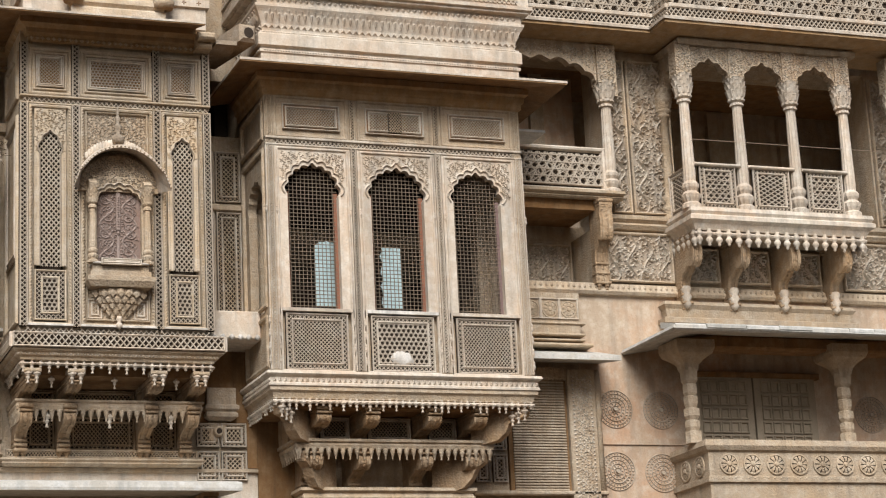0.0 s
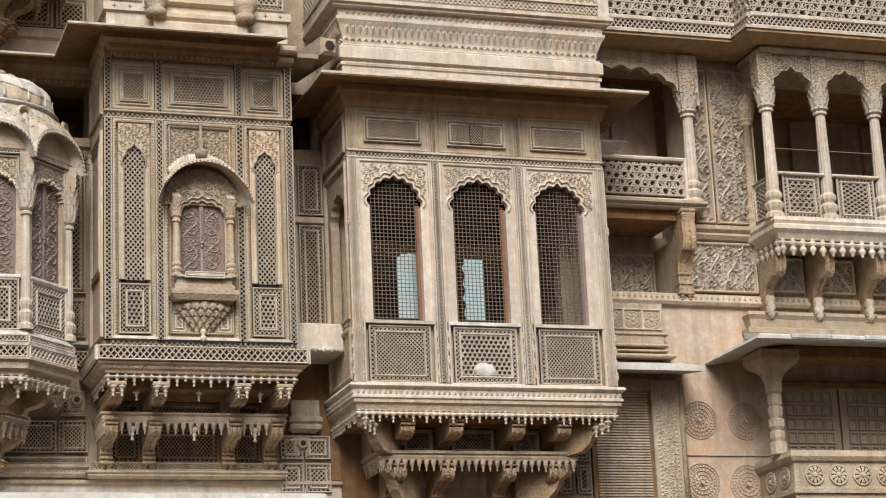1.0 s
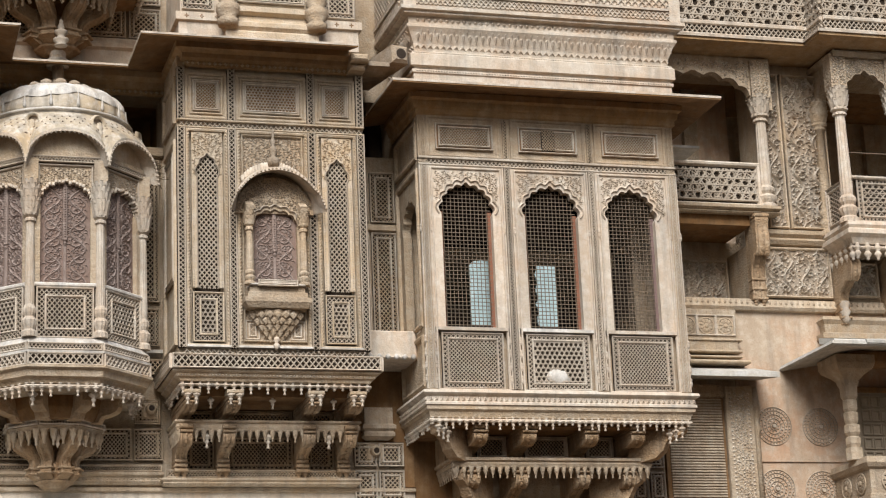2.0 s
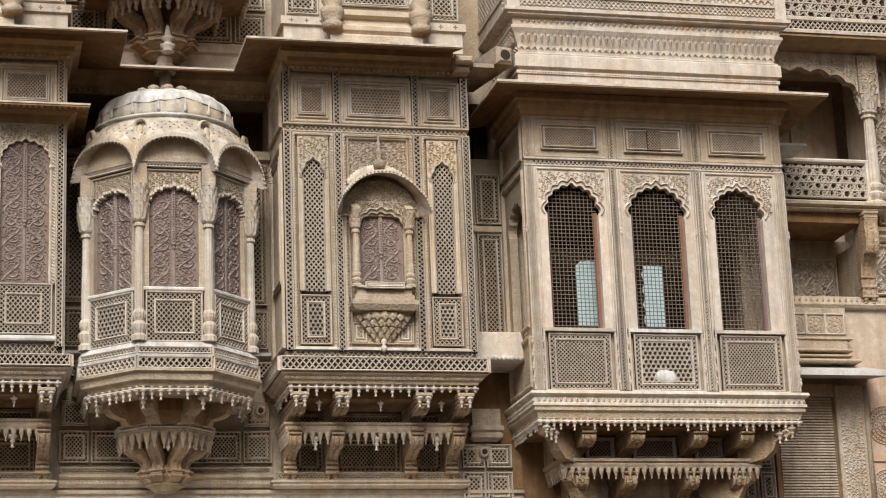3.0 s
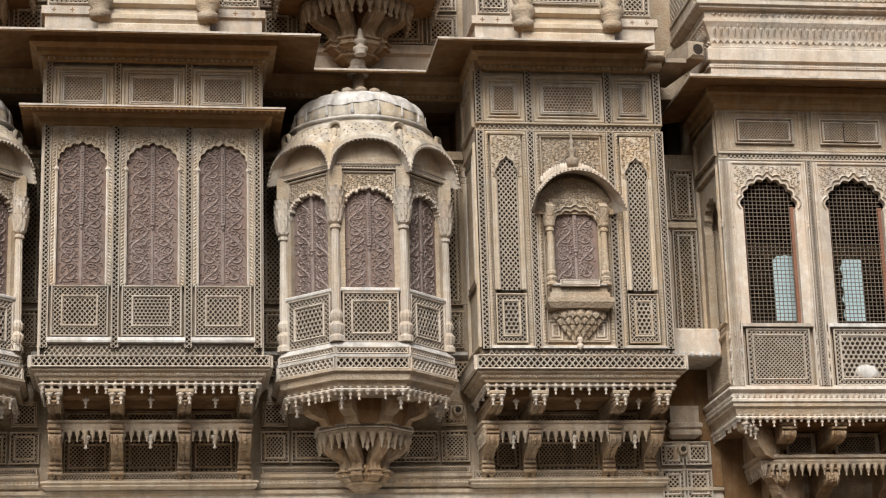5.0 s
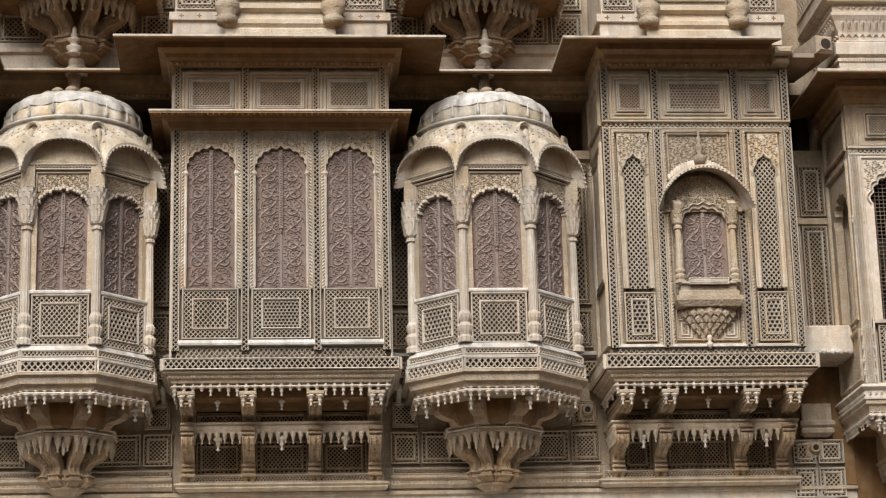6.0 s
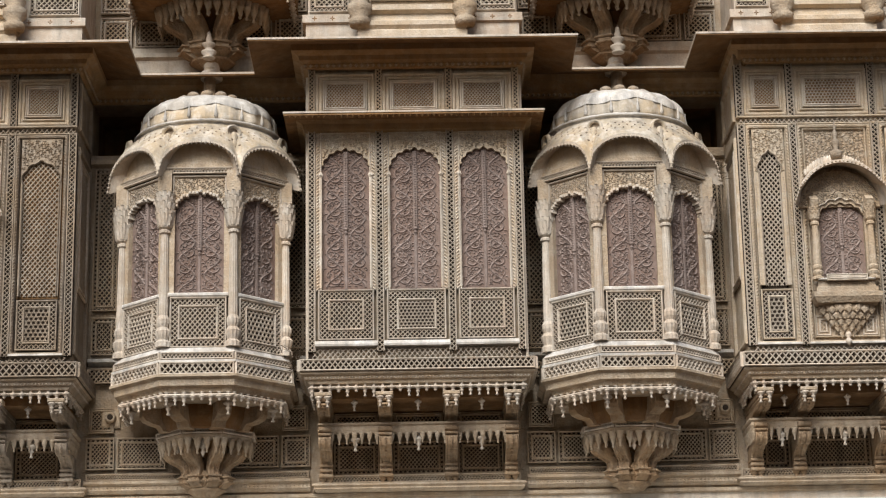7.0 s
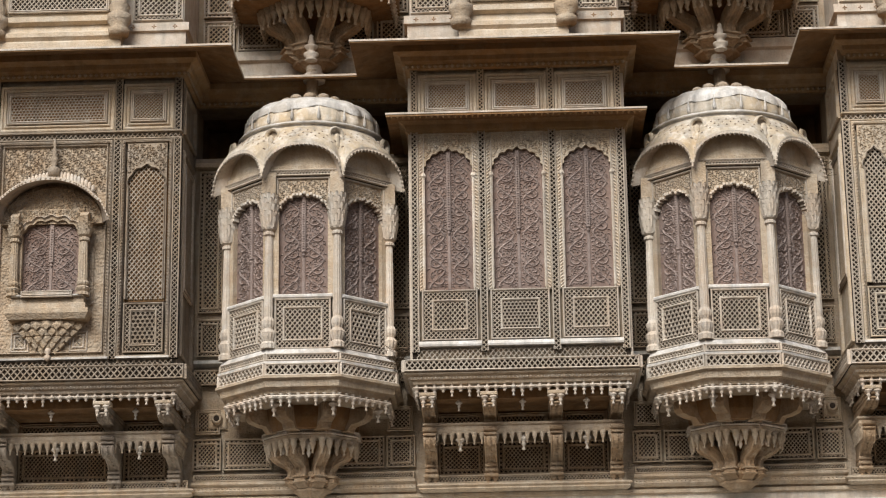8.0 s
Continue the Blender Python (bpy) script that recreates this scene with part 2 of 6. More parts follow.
        p = lambda u, v, q: (x + c * u - s * v, y - q, z + s * u + c * v)
        return self.add([p(0, 0, 0), p(length * 0.45, -width / 2, 0), p(length, 0, 0), p(length * 0.45, width / 2, 0), p(length * 0.4, 0, h)],
                        [(0, 1, 4), (1, 2, 4), (2, 3, 4), (3, 0, 4)])

    def foliage(self, x0, x1, z0, z1, y, size, h, rng, inside=None):
        """Cut leaf ornament: curling stems with leaves, mirrored about the middle."""
        size *= 0.8
        h *= 0.62
        nx, nz = max(1, round((x1 - x0) / size)), max(1, round((z1 - z0) / size))
        for i in range(nx):
            for j in range(nz):
                x = x0 + (x1 - x0) * (i + 0.5 + rng.uniform(-0.16, 0.16)) / nx
                z = z0 + (z1 - z0) * (j + 0.5 + 0.3 * (i % 2 - 0.5) + rng.uniform(-0.12, 0.12)) / nz
                if z > z1 - 0.3 * size or (inside and not inside(x, z)):
                    continue
                side = 1 if x < (x0 + x1) / 2 else -1
                t = side * (0.8 + 1.9 * ((i + j) % 3)) + rng.uniform(-0.35, 0.35) + (0 if side > 0 else math.pi)
                run = [(x + size * (0.56 - 0.075 * k) * math.cos(t + side * 0.85 * k), z + size * (0.56 - 0.075 * k) * math.sin(t + side * 0.85 * k)) for k in range(7)]
                self.ribbon(run, y, size * 0.3, h * rng.uniform(0.75, 1.15), True)
                for k, l in ((1, 0.5), (3, 0.45)):
                    self.leaf(run[k][0], run[k][1], t + side * 0.85 * k - side * 0.5, size * l, size * 0.3, y, h * 0.8)
        return self

    def mesh(self, name, smooth=False):
        me = bpy.data.meshes.new(name)
        me.from_pydata(self.v, [], self.f)
        me.validate()
        bm = bmesh.new()
        bm.from_mesh(me)
        bmesh.ops.recalc_face_normals(bm, faces=bm.faces)
        bm.to_mesh(me)
        bm.free()
        if smooth:
            for p in me.polygons:
                p.use_smooth = True
        return me


ROOT = {}
FINE = {"ribs", "dome_rib", "bead_line", "lotus_scale", "tympanum_relief", "bracket_moulding", "bead_row", "dentil_row", "hood_dentil", "dot_border", "arch_cusp", "sill_leaf_course", "bead_course", "leaf_course", "cornice_leaf", "spandrel_relief", "field_relief",
        "scroll_relief", "leaf_scroll", "frame_relief", "cross_flower", "shell_leaf", "bracket_bud", "pilaster_fillet", "scalloped_course", "wire_mesh", "parapet_rib",
        "door_panel", "boss", "hood_boss", "cushion_dome", "lotus_crown", "lotus_foot", "vent_bar", "pierced_strip", "cross_band", "cut_fillet", "jamb_shaft", "mouldings", "parapet_rail_course", "rope_edge"}


def thing(name, loc, label, category, group="", kind=""):
    ob = new(name)
    ob.location = loc
    ob.empty_display_size = 0.1
    ROOT[ob] = Vector(loc)
    return tagged(ob, label, category, group, kind)


def part(name, g, mat, parent, label="", smooth=False):
    """Links what g holds as one mesh under a thing or a part."""
    base = ROOT[parent]
    me = g.mesh(name, smooth)
    me.transform(Matrix.Translation(-base))
    me.materials.append(mat)
    ob = new(name, me)
    ob.parent = parent
    ROOT[ob] = base
    if label:
        ob["label"] = label
    if name in FINE:
        ob["kind"] = "stuff"
    return ob


def piece(name, me, parent, loc, rz=0.0, scale=1.0):
    """One of many alike pieces on one mesh."""
    ob = new(name, me)
    ob.parent = parent
    ob.location = Vector(loc) - ROOT[parent]
    ob.rotation_euler = (0, 0, rz)
    ob.scale = (scale,) * 3
    return ob


def solo(name, g, mat, label, category, group="", kind="", smooth=False, base=None):
    """A thing that is one mesh."""
    vs = np.array(g.v)
    base = Vector(base) if base is not None else Vector((vs[:, 0].mean(), vs[:, 1].mean(), vs[:, 2].min()))
    me = g.mesh(name, smooth)
    me.transform(Matrix.Translation(-base))
    me.materials.append(mat)
    ob = new(name, me)
    ob.location = base
    ROOT[ob] = base
    return tagged(ob, label, category, group, kind)


def shared(name, g, mat, smooth=False):
    me = g.mesh(name, smooth)
    me.materials.append(mat)
    return me


def arch_line(cx, w, base, spring, apex, lobes=9, bulge=0.3, step=5):
    """Outline of a cusped arch from its left foot over the tip to its right foot."""
    pts = [(cx - w / 2, base), (cx - w / 2, spring)]
    r, h = w / 2, apex - spring
    cusp = []
    for i in range(lobes + 1):
        t = math.pi * (1 - i / lobes)
        cusp.append((cx + r * math.cos(t), spring + h * 0.86 * math.sin(t) ** 0.85))
    for i in range(lobes):
        (ax, az), (bx, bz) = cusp[i], cusp[i + 1]
        mx, mz, l = (ax + bx) / 2, (az + bz) / 2, math.hypot(bx - ax, bz - az)
        nx, nz = -(bz - az) / l, (bx - ax) / l
        mid = i == lobes // 2
        for k in range(1, step + 1):
            t = k / step
            s = math.sin(math.pi * t) * l * bulge
            if mid:
                s = (1 - abs(2 * t - 1)) ** 1.3 * (apex - az)
            pts.append((ax + (bx - ax) * t + nx * s, az + (bz - az) * t + nz * s))
    pts.append((cx + w / 2, base))
    return pts


def arch_wall(g, x0, x1, z0, z1, line, y, depth):
    """A slab with an arched hole: front, back, reveal and outer edges."""
    cx = (line[0][0] + line[-1][0]) / 2
    spring = line[1][1]
    out = []
    for i, (x, z) in enumerate(line):
        if z <= spring + 1e-5:
            out.append((x0 if x < cx else x1, z))
            continue
        dx, dz = x - cx, z - spring
        k = min([(x1 - cx) / dx if dx > 1e-6 else 99, (x0 - cx) / dx if dx < -1e-6 else 99, (z1 - spring) / dz if dz > 1e-6 else 99])
        out.append((cx + dx * k, spring + dz * k))
    ext = []
    tri = []
    n = len(line)
    for i in range(n - 1):
        a, b = out[i], out[i + 1]
        if abs(a[0] - b[0]) > 1e-6 and abs(a[1] - b[1]) > 1e-6:
            corner = (x0 if (a[0] + b[0]) / 2 < cx else x1, z1)
            tri.append((i, corner))
    for yy in (y, y + depth):
        a = [(x, yy, z) for x, z in line] + [(x, yy, z) for x, z in out]
        g.add(a, [(i, i + 1, n + i + 1, n + i) for i in range(n - 1)])
        for i, c in tri:
            g.add([(out[i][0], yy, out[i][1]), (out[i + 1][0], yy, out[i + 1][1]), (c[0], yy, c[1])], [(0, 1, 2)])
    a = [(x, y, z) for x, z in line] + [(x, y + depth, z) for x, z in line]
    g.add(a, [(i, i + 1, n + i + 1, n + i) for i in range(n - 1)])
    g.add([(x0, y, z0), (x0, y, z1), (x1, y, z1), (x1, y, z0), (x0, y + depth, z0), (x0, y + depth, z1), (x1, y + depth, z1), (x1, y + depth, z0)],
          [(0, 1, 5, 4), (1, 2, 6, 5), (2, 3, 7, 6)])
    return g


def in_arch(line):
    """Tells whether a place lies inside an arch's outline."""
    def test(x, z):
        hit, n = False, len(line)
        for i in range(n):
            (ax, az), (bx, bz) = line[i], line[(i + 1) % n]
            if (az > z) != (bz > z) and x < (bx - ax) * (z - az) / (bz - az) + ax:
                hit = not hit
        return hit
    return test


def spiral(cx, cz, r, a0, turns, sign, n=14):
    return [(cx + r * (1 - 0.85 * i / n) * math.cos(a0 + sign * turns * 2 * math.pi * i / n), cz + r * (1 - 0.85 * i / n) * math.sin(a0 + sign * turns * 2 * math.pi * i / n)) for i in range(n + 1)]


def scroll_leaf(g, x0, x1, z0, z1, y, flip, rng, h=0.011, clip=None):
    """One shutter leaf: a climbing vine, a curl in every bend, and fans of small leaves in between."""
    cx, half = (x0 + x1) / 2, (x1 - x0) / 2
    ok = clip or (lambda x, z: True)
    inn = lambda p: ok(*p) and ok(p[0], p[1] + 0.01) and x0 - 0.004 < p[0] < x1 + 0.004
    r = min(0.074, half * 0.74)
    bends = max(2, round((z1 - z0) / (r * 2.3)))
    step = (z1 - z0) / bends
    used, run, n = [], [], bends * 10
    for i in range(n + 1):
        z = z0 + (z1 - z0) * i / n
        p = (cx - flip * half * 0.72 * math.cos(math.pi * (z - z0) / step), z)
        if inn(p):
            run.append(p)
    if len(run) > 2:
        g.ribbon(run, y, 0.024, h)
        used += run
    for k in range(bends):
        side = flip * (1 if k % 2 == 0 else -1)
        c = (cx + side * (half - r) * 0.85, z0 + step * (k + 0.5))
        if not (ok(c[0], c[1] + r * 0.9) and ok(c[0] - r * 0.8, c[1]) and ok(c[0] + r * 0.8, c[1])):
            continue
        a0 = 0.0 if side < 0 else math.pi
        curl = spiral(c[0], c[1], r * 0.9, a0, 1.3, side, 16)
        g.ribbon(curl, y, 0.023, h, True)
        used += curl
        for j in range(3):
            g.leaf(c[0], c[1], j * 2.1 + k, r * 0.5, r * 0.34, y, h * 0.7)
        for j in range(6):
            t = a0 - side * (0.2 + j * 0.5)
            sx, sz = c[0] + r * 1.0 * math.cos(t), c[1] + r * 1.0 * math.sin(t)
            arc = [(sx + q * 0.011 * math.cos(t - side * q * 0.3), sz + q * 0.011 * math.sin(t - side * q * 0.3)) for q in range(6)]
            if all(inn(p) for p in arc):
                g.ribbon(arc, y, 0.022, h * 0.85, True)
                used += arc[1:]
    # leaves where the ground would stay bare
    far = np.array(used) if used else np.zeros((0, 2))
    z = z0 + 0.01
    while z < z1:
        x = x0 + 0.008
        while x < x1:
            p = (x + rng.uniform(-0.006, 0.006), z + rng.uniform(-0.006, 0.006))
            if inn(p) and (not len(far) or np.min(np.hypot(far[:, 0] - p[0], far[:, 1] - p[1])) > 0.017):
                t = 1.57 + flip * rng.uniform(0.2, 1.1)
                arc = [(p[0] + q * 0.008 * math.cos(t + flip * q * 0.35), p[1] + q * 0.008 * math.sin(t + flip * q * 0.35)) for q in range(5)]
                if all(inn(v) for v in arc):
                    g.ribbon(arc, y, 0.017, h * 0.75, True)
                    far = np.vstack([far, np.array(arc)])
            x += 0.016
        z += 0.018
    return g


# ---- shared ornament ----
WALL = 0.25


def off(path, w):
    n = len(path)
    d = [(Vector(path[i + 1]) - Vector(path[i])).normalized() for i in range(n - 1)]
    nor = [Vector((e.y, -e.x)) for e in d]
    res = []
    for i, p in enumerate(path):
        n1, n2 = nor[max(i - 1, 0)], nor[min(i, n - 2)]
        o = (n1 + n2) / (1 + n1.dot(n2)) * w
        res.append((p[0] + o.x, p[1] + o.y))
    return res


def segs(path):
    """Local frames of a path's stretches: x along it, low y outwards."""
    res = []
    for p, q in zip(path, path[1:]):
        d = (Vector(q) - Vector(p))
        m = Matrix.Translation((p[0], p[1], 0)) @ Matrix.Rotation(math.atan2(d.y, d.x), 4, "Z")
        res.append((m, d.length))
    return res


FLAT = Matrix.Identity(4)
DROP = shared("pendant_drop", G().lathe([(0.010, -0.138), (0.017, -0.133), (0.009, -0.118), (0.008, -0.104), (0.019, -0.092), (0.020, -0.082), (0.011, -0.072), (0.034, -0.056), (0.041, -0.046), (0.034, -0.036), (0.014, -0.026), (0.013, -0.012), (0.026, 0.0)], 0, 0, 8), PALE, True)
KNOB = shared("pendant_knob", G().lathe([(0.004, -0.09), (0.015, -0.083), (0.017, -0.074), (0.012, -0.068), (0.034, -0.056), (0.041, -0.046), (0.034, -0.036), (0.014, -0.026), (0.013, -0.012), (0.026, 0.0)], 0, 0, 8), PALE, True)
SPIKE = shared("fringe_drop", G().lathe([(0.006, -0.122), (0.012, -0.115), (0.007, -0.1), (0.012, -0.085), (0.024, -0.05), (0.029, -0.04), (0.025, -0.03), (0.037, 0.0)], 0, 0, 6), STONE, True)


def fringe(parent, path, z, pitch, name, meshes, inset=0.03, size=0.86):
    """A row of hanging drops along a path; some have lost their tips."""
    rng = random.Random(int(abs(z) * 1000) + len(path))
    for m, l in segs(path):
        n = max(2, int(l / pitch))
        for i in range(n):
            p = m @ Vector((l * (i + 0.5) / n, inset, z))
            me = meshes[0] if len(meshes) == 1 or rng.random() < 0.62 else meshes[1]
            piece(name, me, parent, p, 0, size * rng.uniform(0.95, 1.04))


def band(parent, path, w, z0, z1, pitch, mat=None, name="lattice_band"):
    """A pierced band round a bay: dark backing, crossing ribs, rims."""
    # Solid backing; its dark colour stands in for shade behind the ribs.
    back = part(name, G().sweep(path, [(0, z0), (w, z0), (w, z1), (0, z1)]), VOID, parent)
    g, r = G(), G()
    for m, l in segs(off(path, w)):
        g.m = r.m = m
        g.lattice(0.012, l - 0.012, z0 + 0.012, z1 - 0.012, 0, pitch * 0.72, pitch * 0.24, 0.02)
        r.moulding(0, l, z0, z1, 0.018, 0, 0.026)
    part("ribs", g, mat or LACE, back)
    part("rim", r, mat or PALE, back)
    return back


def jali(parent, m, x0, x1, z0, z1, y, pitch=0.032, angles=(50, 130), border=0.03, mat=None, nest=1, rimmat=None, back=None):
    """A pierced stone panel in nested frames."""
    g = G(m)
    # Backing sheet whose dark colour stands in for the unlit hollow.
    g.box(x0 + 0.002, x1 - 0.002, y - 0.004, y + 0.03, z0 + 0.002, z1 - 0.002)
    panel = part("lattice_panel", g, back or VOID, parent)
    r, lat = G(m), G(m)
    for k in range(nest):
        i = k * (border + 0.016)
        r.moulding(x0 + i, x1 - i, z0 + i, z1 - i, 0.017, y - 0.004, 0.024 - 0.006 * k)
        if border > 0.012:
            a, b, c, d = x0 + i + 0.018, x1 - i - 0.018, z0 + i + 0.018, z1 - i - 0.018
            for q in ((a, b, d - border, d), (a, b, c, c + border), (a, a + border, c + border, d - border), (b - border, b, c + border, d - border)):
                lat.lattice(*q, y - 0.004, 0.029, 0.0088, 0.014, (45, 135))
    i = nest * (border + 0.016)
    r.moulding(x0 + i, x1 - i, z0 + i, z1 - i, 0.02, y - 0.004, 0.024)
    i += 0.018
    pitch *= 1.12 if len(angles) == 3 else 0.95
    lat.lattice(x0 + i, x1 - i, z0 + i, z1 - i, y - 0.004, pitch, pitch * (0.31 if len(angles) == 2 else 0.25), 0.013, angles)
    part("frame", r, rimmat or PALE, panel)
    part("ribs", lat, mat or LACE, panel)
    return panel


def strip(parent, m, x0, x1, z0, z1, y, mat=None):
    """An upright border: pierced centre between beaded fillets."""
    # Dark sheet standing in for the shade behind the piercing.
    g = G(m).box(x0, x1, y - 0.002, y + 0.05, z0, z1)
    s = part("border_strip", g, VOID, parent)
    r, w = G(m), (x1 - x0)
    for a in (x0, x1 - 0.012):
        r.box(a, a + 0.012, y - 0.024, y, z0, z1, 0.004)
    r.lattice(x0 + 0.011, x1 - 0.011, z0, z1, y - 0.002, w * 0.42, 0.0088, 0.018, (45, 135))
    part("ribs", r, mat or LACE, s)
    return s


STARS = ((0, 60, 120), (45, 135), (50, 130), (30, 150), (60, 120), (0, 45, 135), (35, 145, 90))


def smooth_line(pts, n=4):
    """Rounds a run of (y, z) places into a flowing curve."""
    res = []
    for i in range(len(pts) - 1):
        p = [Vector(pts[max(0, min(len(pts) - 1, i + k))]) for k in (-1, 0, 1, 2)]
        for j in range(n):
            t = j / n
            v = 0.5 * (2 * p[1] + (p[2] - p[0]) * t + (2 * p[0] - 5 * p[1] + 4 * p[2] - p[3]) * t * t + (3 * p[1] - p[0] - 3 * p[2] + p[3]) * t ** 3)
            res.append((v.x, v.y))
    return res + [pts[-1]]


def bracket(parent, x, w, yb, yf, z0, z1, mat=None):
    """A scrolled corbel bracket from the wall out to the floor above, with a rolled nose and a bossed foot."""
    h, d = z1 - z0, yb - yf
    curve = smooth_line([(yb - 0.30 * d, z0 + 0.0 * h), (yb - 0.33 * d, z0 + 0.1 * h), (yb - 0.30 * d, z0 + 0.22 * h), (yb - 0.36 * d, z0 + 0.38 * h), (yb - 0.54 * d, z0 + 0.46 * h), (yb - 0.66 * d, z0 + 0.53 * h),
                         (yb - 0.72 * d, z0 + 0.50 * h), (yb - 0.84 * d, z0 + 0.50 * h), (yb - 0.95 * d, z0 + 0.58 * h), (yb - 0.98 * d, z0 + 0.72 * h), (yb - 0.93 * d, z0 + 0.82 * h), (yb - d, z0 + 0.9 * h)], 3)
    g = G().prism([(yb, z0)] + curve + [(yb - d, z1), (yb, z1)], x - w / 2, x + w / 2)
    b = part("bracket", g, mat or STAINED, parent)
    r = G()
    # raised edges and a leaf rib down the front
    for i in range(1, len(curve) - 3):
        (ya, za), (yc, zc) = curve[i], curve[i + 1]
        for sx, ww, pr in ((-0.42, 0.1, 0.010), (0.42, 0.1, 0.010), (0.0, 0.16, 0.016 if i % 2 else 0.006)):
            xx, hw = x + sx * w, w * ww
            r.add([(xx - hw, ya, za), (xx + hw, ya, za), (xx + hw, yc, zc), (xx - hw, yc, zc), (xx, ya - pr, za - pr * 0.5), (xx, yc - pr, zc - pr * 0.5)], [(0, 4, 5, 3), (4, 1, 2, 5), (0, 1, 4), (3, 5, 2)])
    for u, e, o in ((0.0, 0.10, 0.36), (0.12, 0.06, 0.35), (0.24, 0.05, 0.33)):
        r.box(x - w * (0.5 + e), x + w * (0.5 + e), yb - o * d - 0.012, yb, z0 + u * h - 0.012, z0 + u * h + 0.014, 0.006)
    r.box(x - w * 0.58, x + w * 0.58, yf - 0.012, yb, z1 - 0.04, z1 - 0.004, 0.01)
    r.box(x - w * 0.54, x + w * 0.54, yf - 0.004, yb, z1 - 0.075, z1 - 0.055, 0.006)
    for sx in (-0.3, 0.3):
        r.lathe([(0.004, z0 - 0.075), (0.02, z0 - 0.06), (0.012, z0 - 0.045), (0.028, z0 - 0.03), (0.03, z0 - 0.012)], x + sx * w, yb - 0.26 * d, 8)
    part("bracket_moulding", r, mat or STAINED, b)
    return b


def underside(t, x0, x1, yf, zs, bx, tier2, zb, mat=None):
    """What carries a rectangular bay: cornice, drops, brackets, second tier and foot mouldings."""
    path = [(x0, WALL), (x0, yf), (x1, yf), (x1, WALL)]
    part("cornice", G().sweep(path, [(-0.3, zs), (0.05, zs), (0.052, zs - 0.025), (0.03, zs - 0.035), (0.022, zs - 0.06), (0.0, zs - 0.07), (-0.01, zs - 0.095), (-0.16, zs - 0.095), (-0.3, zs - 0.12)]), mat or STONE, t)
    g = G()
    for m, l in segs(off(path, 0.024)):
        g.m = m
        g.beads(0, l, zs - 0.048, 0, 0.03, 0.012)
    part("bead_line", g, PALE, t)
    part("carved_fillet", G().sweep(path, [(0.0, zs - 0.03), (0.062, zs - 0.004), (0.062, zs - 0.018), (0.0, zs - 0.05)]), GOLD, t)
    fringe(t, path, zs - 0.09, 0.074, "pendant", [DROP, KNOB], 0.03)
    part("fringe_rail", G().sweep(path, [(-0.045, zs - 0.118), (-0.012, zs - 0.118), (-0.004, zs - 0.127), (-0.012, zs - 0.136), (-0.045, zs - 0.136)]), PALE, t)
    # Dark brown puts the shade under the bay into the colour.
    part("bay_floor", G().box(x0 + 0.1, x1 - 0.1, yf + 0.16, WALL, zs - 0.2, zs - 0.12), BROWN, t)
    zt = zs - 0.40
    y2 = yf + 0.38
    for b in bx:
        bracket(t, b, 0.11, WALL, yf + 0.06, zt - 0.04, zs - 0.2, mat)
        bracket(t, b, 0.105, WALL, y2 - 0.05, zb + 0.06, zt - 0.01, mat)
        part("pendant_block", G().box(b - 0.075, b + 0.075, yf + 0.015, yf + 0.16, zs - 0.2, zs - 0.165, 0.008), STONE, t)
        for sx in (-0.038, 0.038):
            piece("pendant", DROP, t, (b + sx, yf + 0.05, zs - 0.165), 0, 0.95)
    a, b = tier2
    p2 = [(a, WALL), (a, y2), (b, y2), (b, WALL)]
    part("second_tier_beam", G().sweep(p2, [(-0.06, zt - 0.06), (0.0, zt - 0.06), (0.012, zt - 0.03), (0.0, zt), (0.02, zt + 0.012), (0.02, zt + 0.03), (-0.06, zt + 0.03)]), STONE, t)
    fringe(t, p2, zt - 0.055, 0.066, "fringe_drop", [SPIKE], 0.02)
    band(t, [(a - 0.04, WALL - 0.1), (b + 0.04, WALL - 0.1)], 0.01, zb + 0.0, zb + 0.075, 0.03, STONE)
    part("foot_moulding", G().sweep([(a - 0.05, WALL), (a - 0.05, WALL - 0.12), (b + 0.05, WALL - 0.12), (b + 0.05, WALL)],
                                    [(-0.1, zb), (0.03, zb), (0.045, zb - 0.02), (0.02, zb - 0.035), (0.03, zb - 0.05), (0.0, zb - 0.07), (-0.1, zb - 0.07)]), STONE, t)
    for i in range(len(bx) - 1):
        jali(t, FLAT, bx[i] + 0.06, bx[i + 1] - 0.06, zb + 0.085, zb + 0.385, WALL - 0.04, 0.028, STARS[1 + i % 2], 0.022, STAINED, rimmat=STAINED)
        jali(t, FLAT, bx[i] + 0.065, bx[i + 1] - 0.065, zs - 0.37, zs - 0.21, WALL - 0.08, 0.028, STARS[1 + i % 2], 0.0, STAINED, rimmat=STAINED)
        m = (bx[i] + bx[i + 1]) / 2
        if bx[i + 1] - bx[i] > 0.3:
            piece("pendant", DROP, t, (m, y2 + 0.05, zt - 0.06), 0, 1.1)
            piece("pendant", DROP, t, (m, yf + 0.2, zs - 0.19), 0, 0.8)


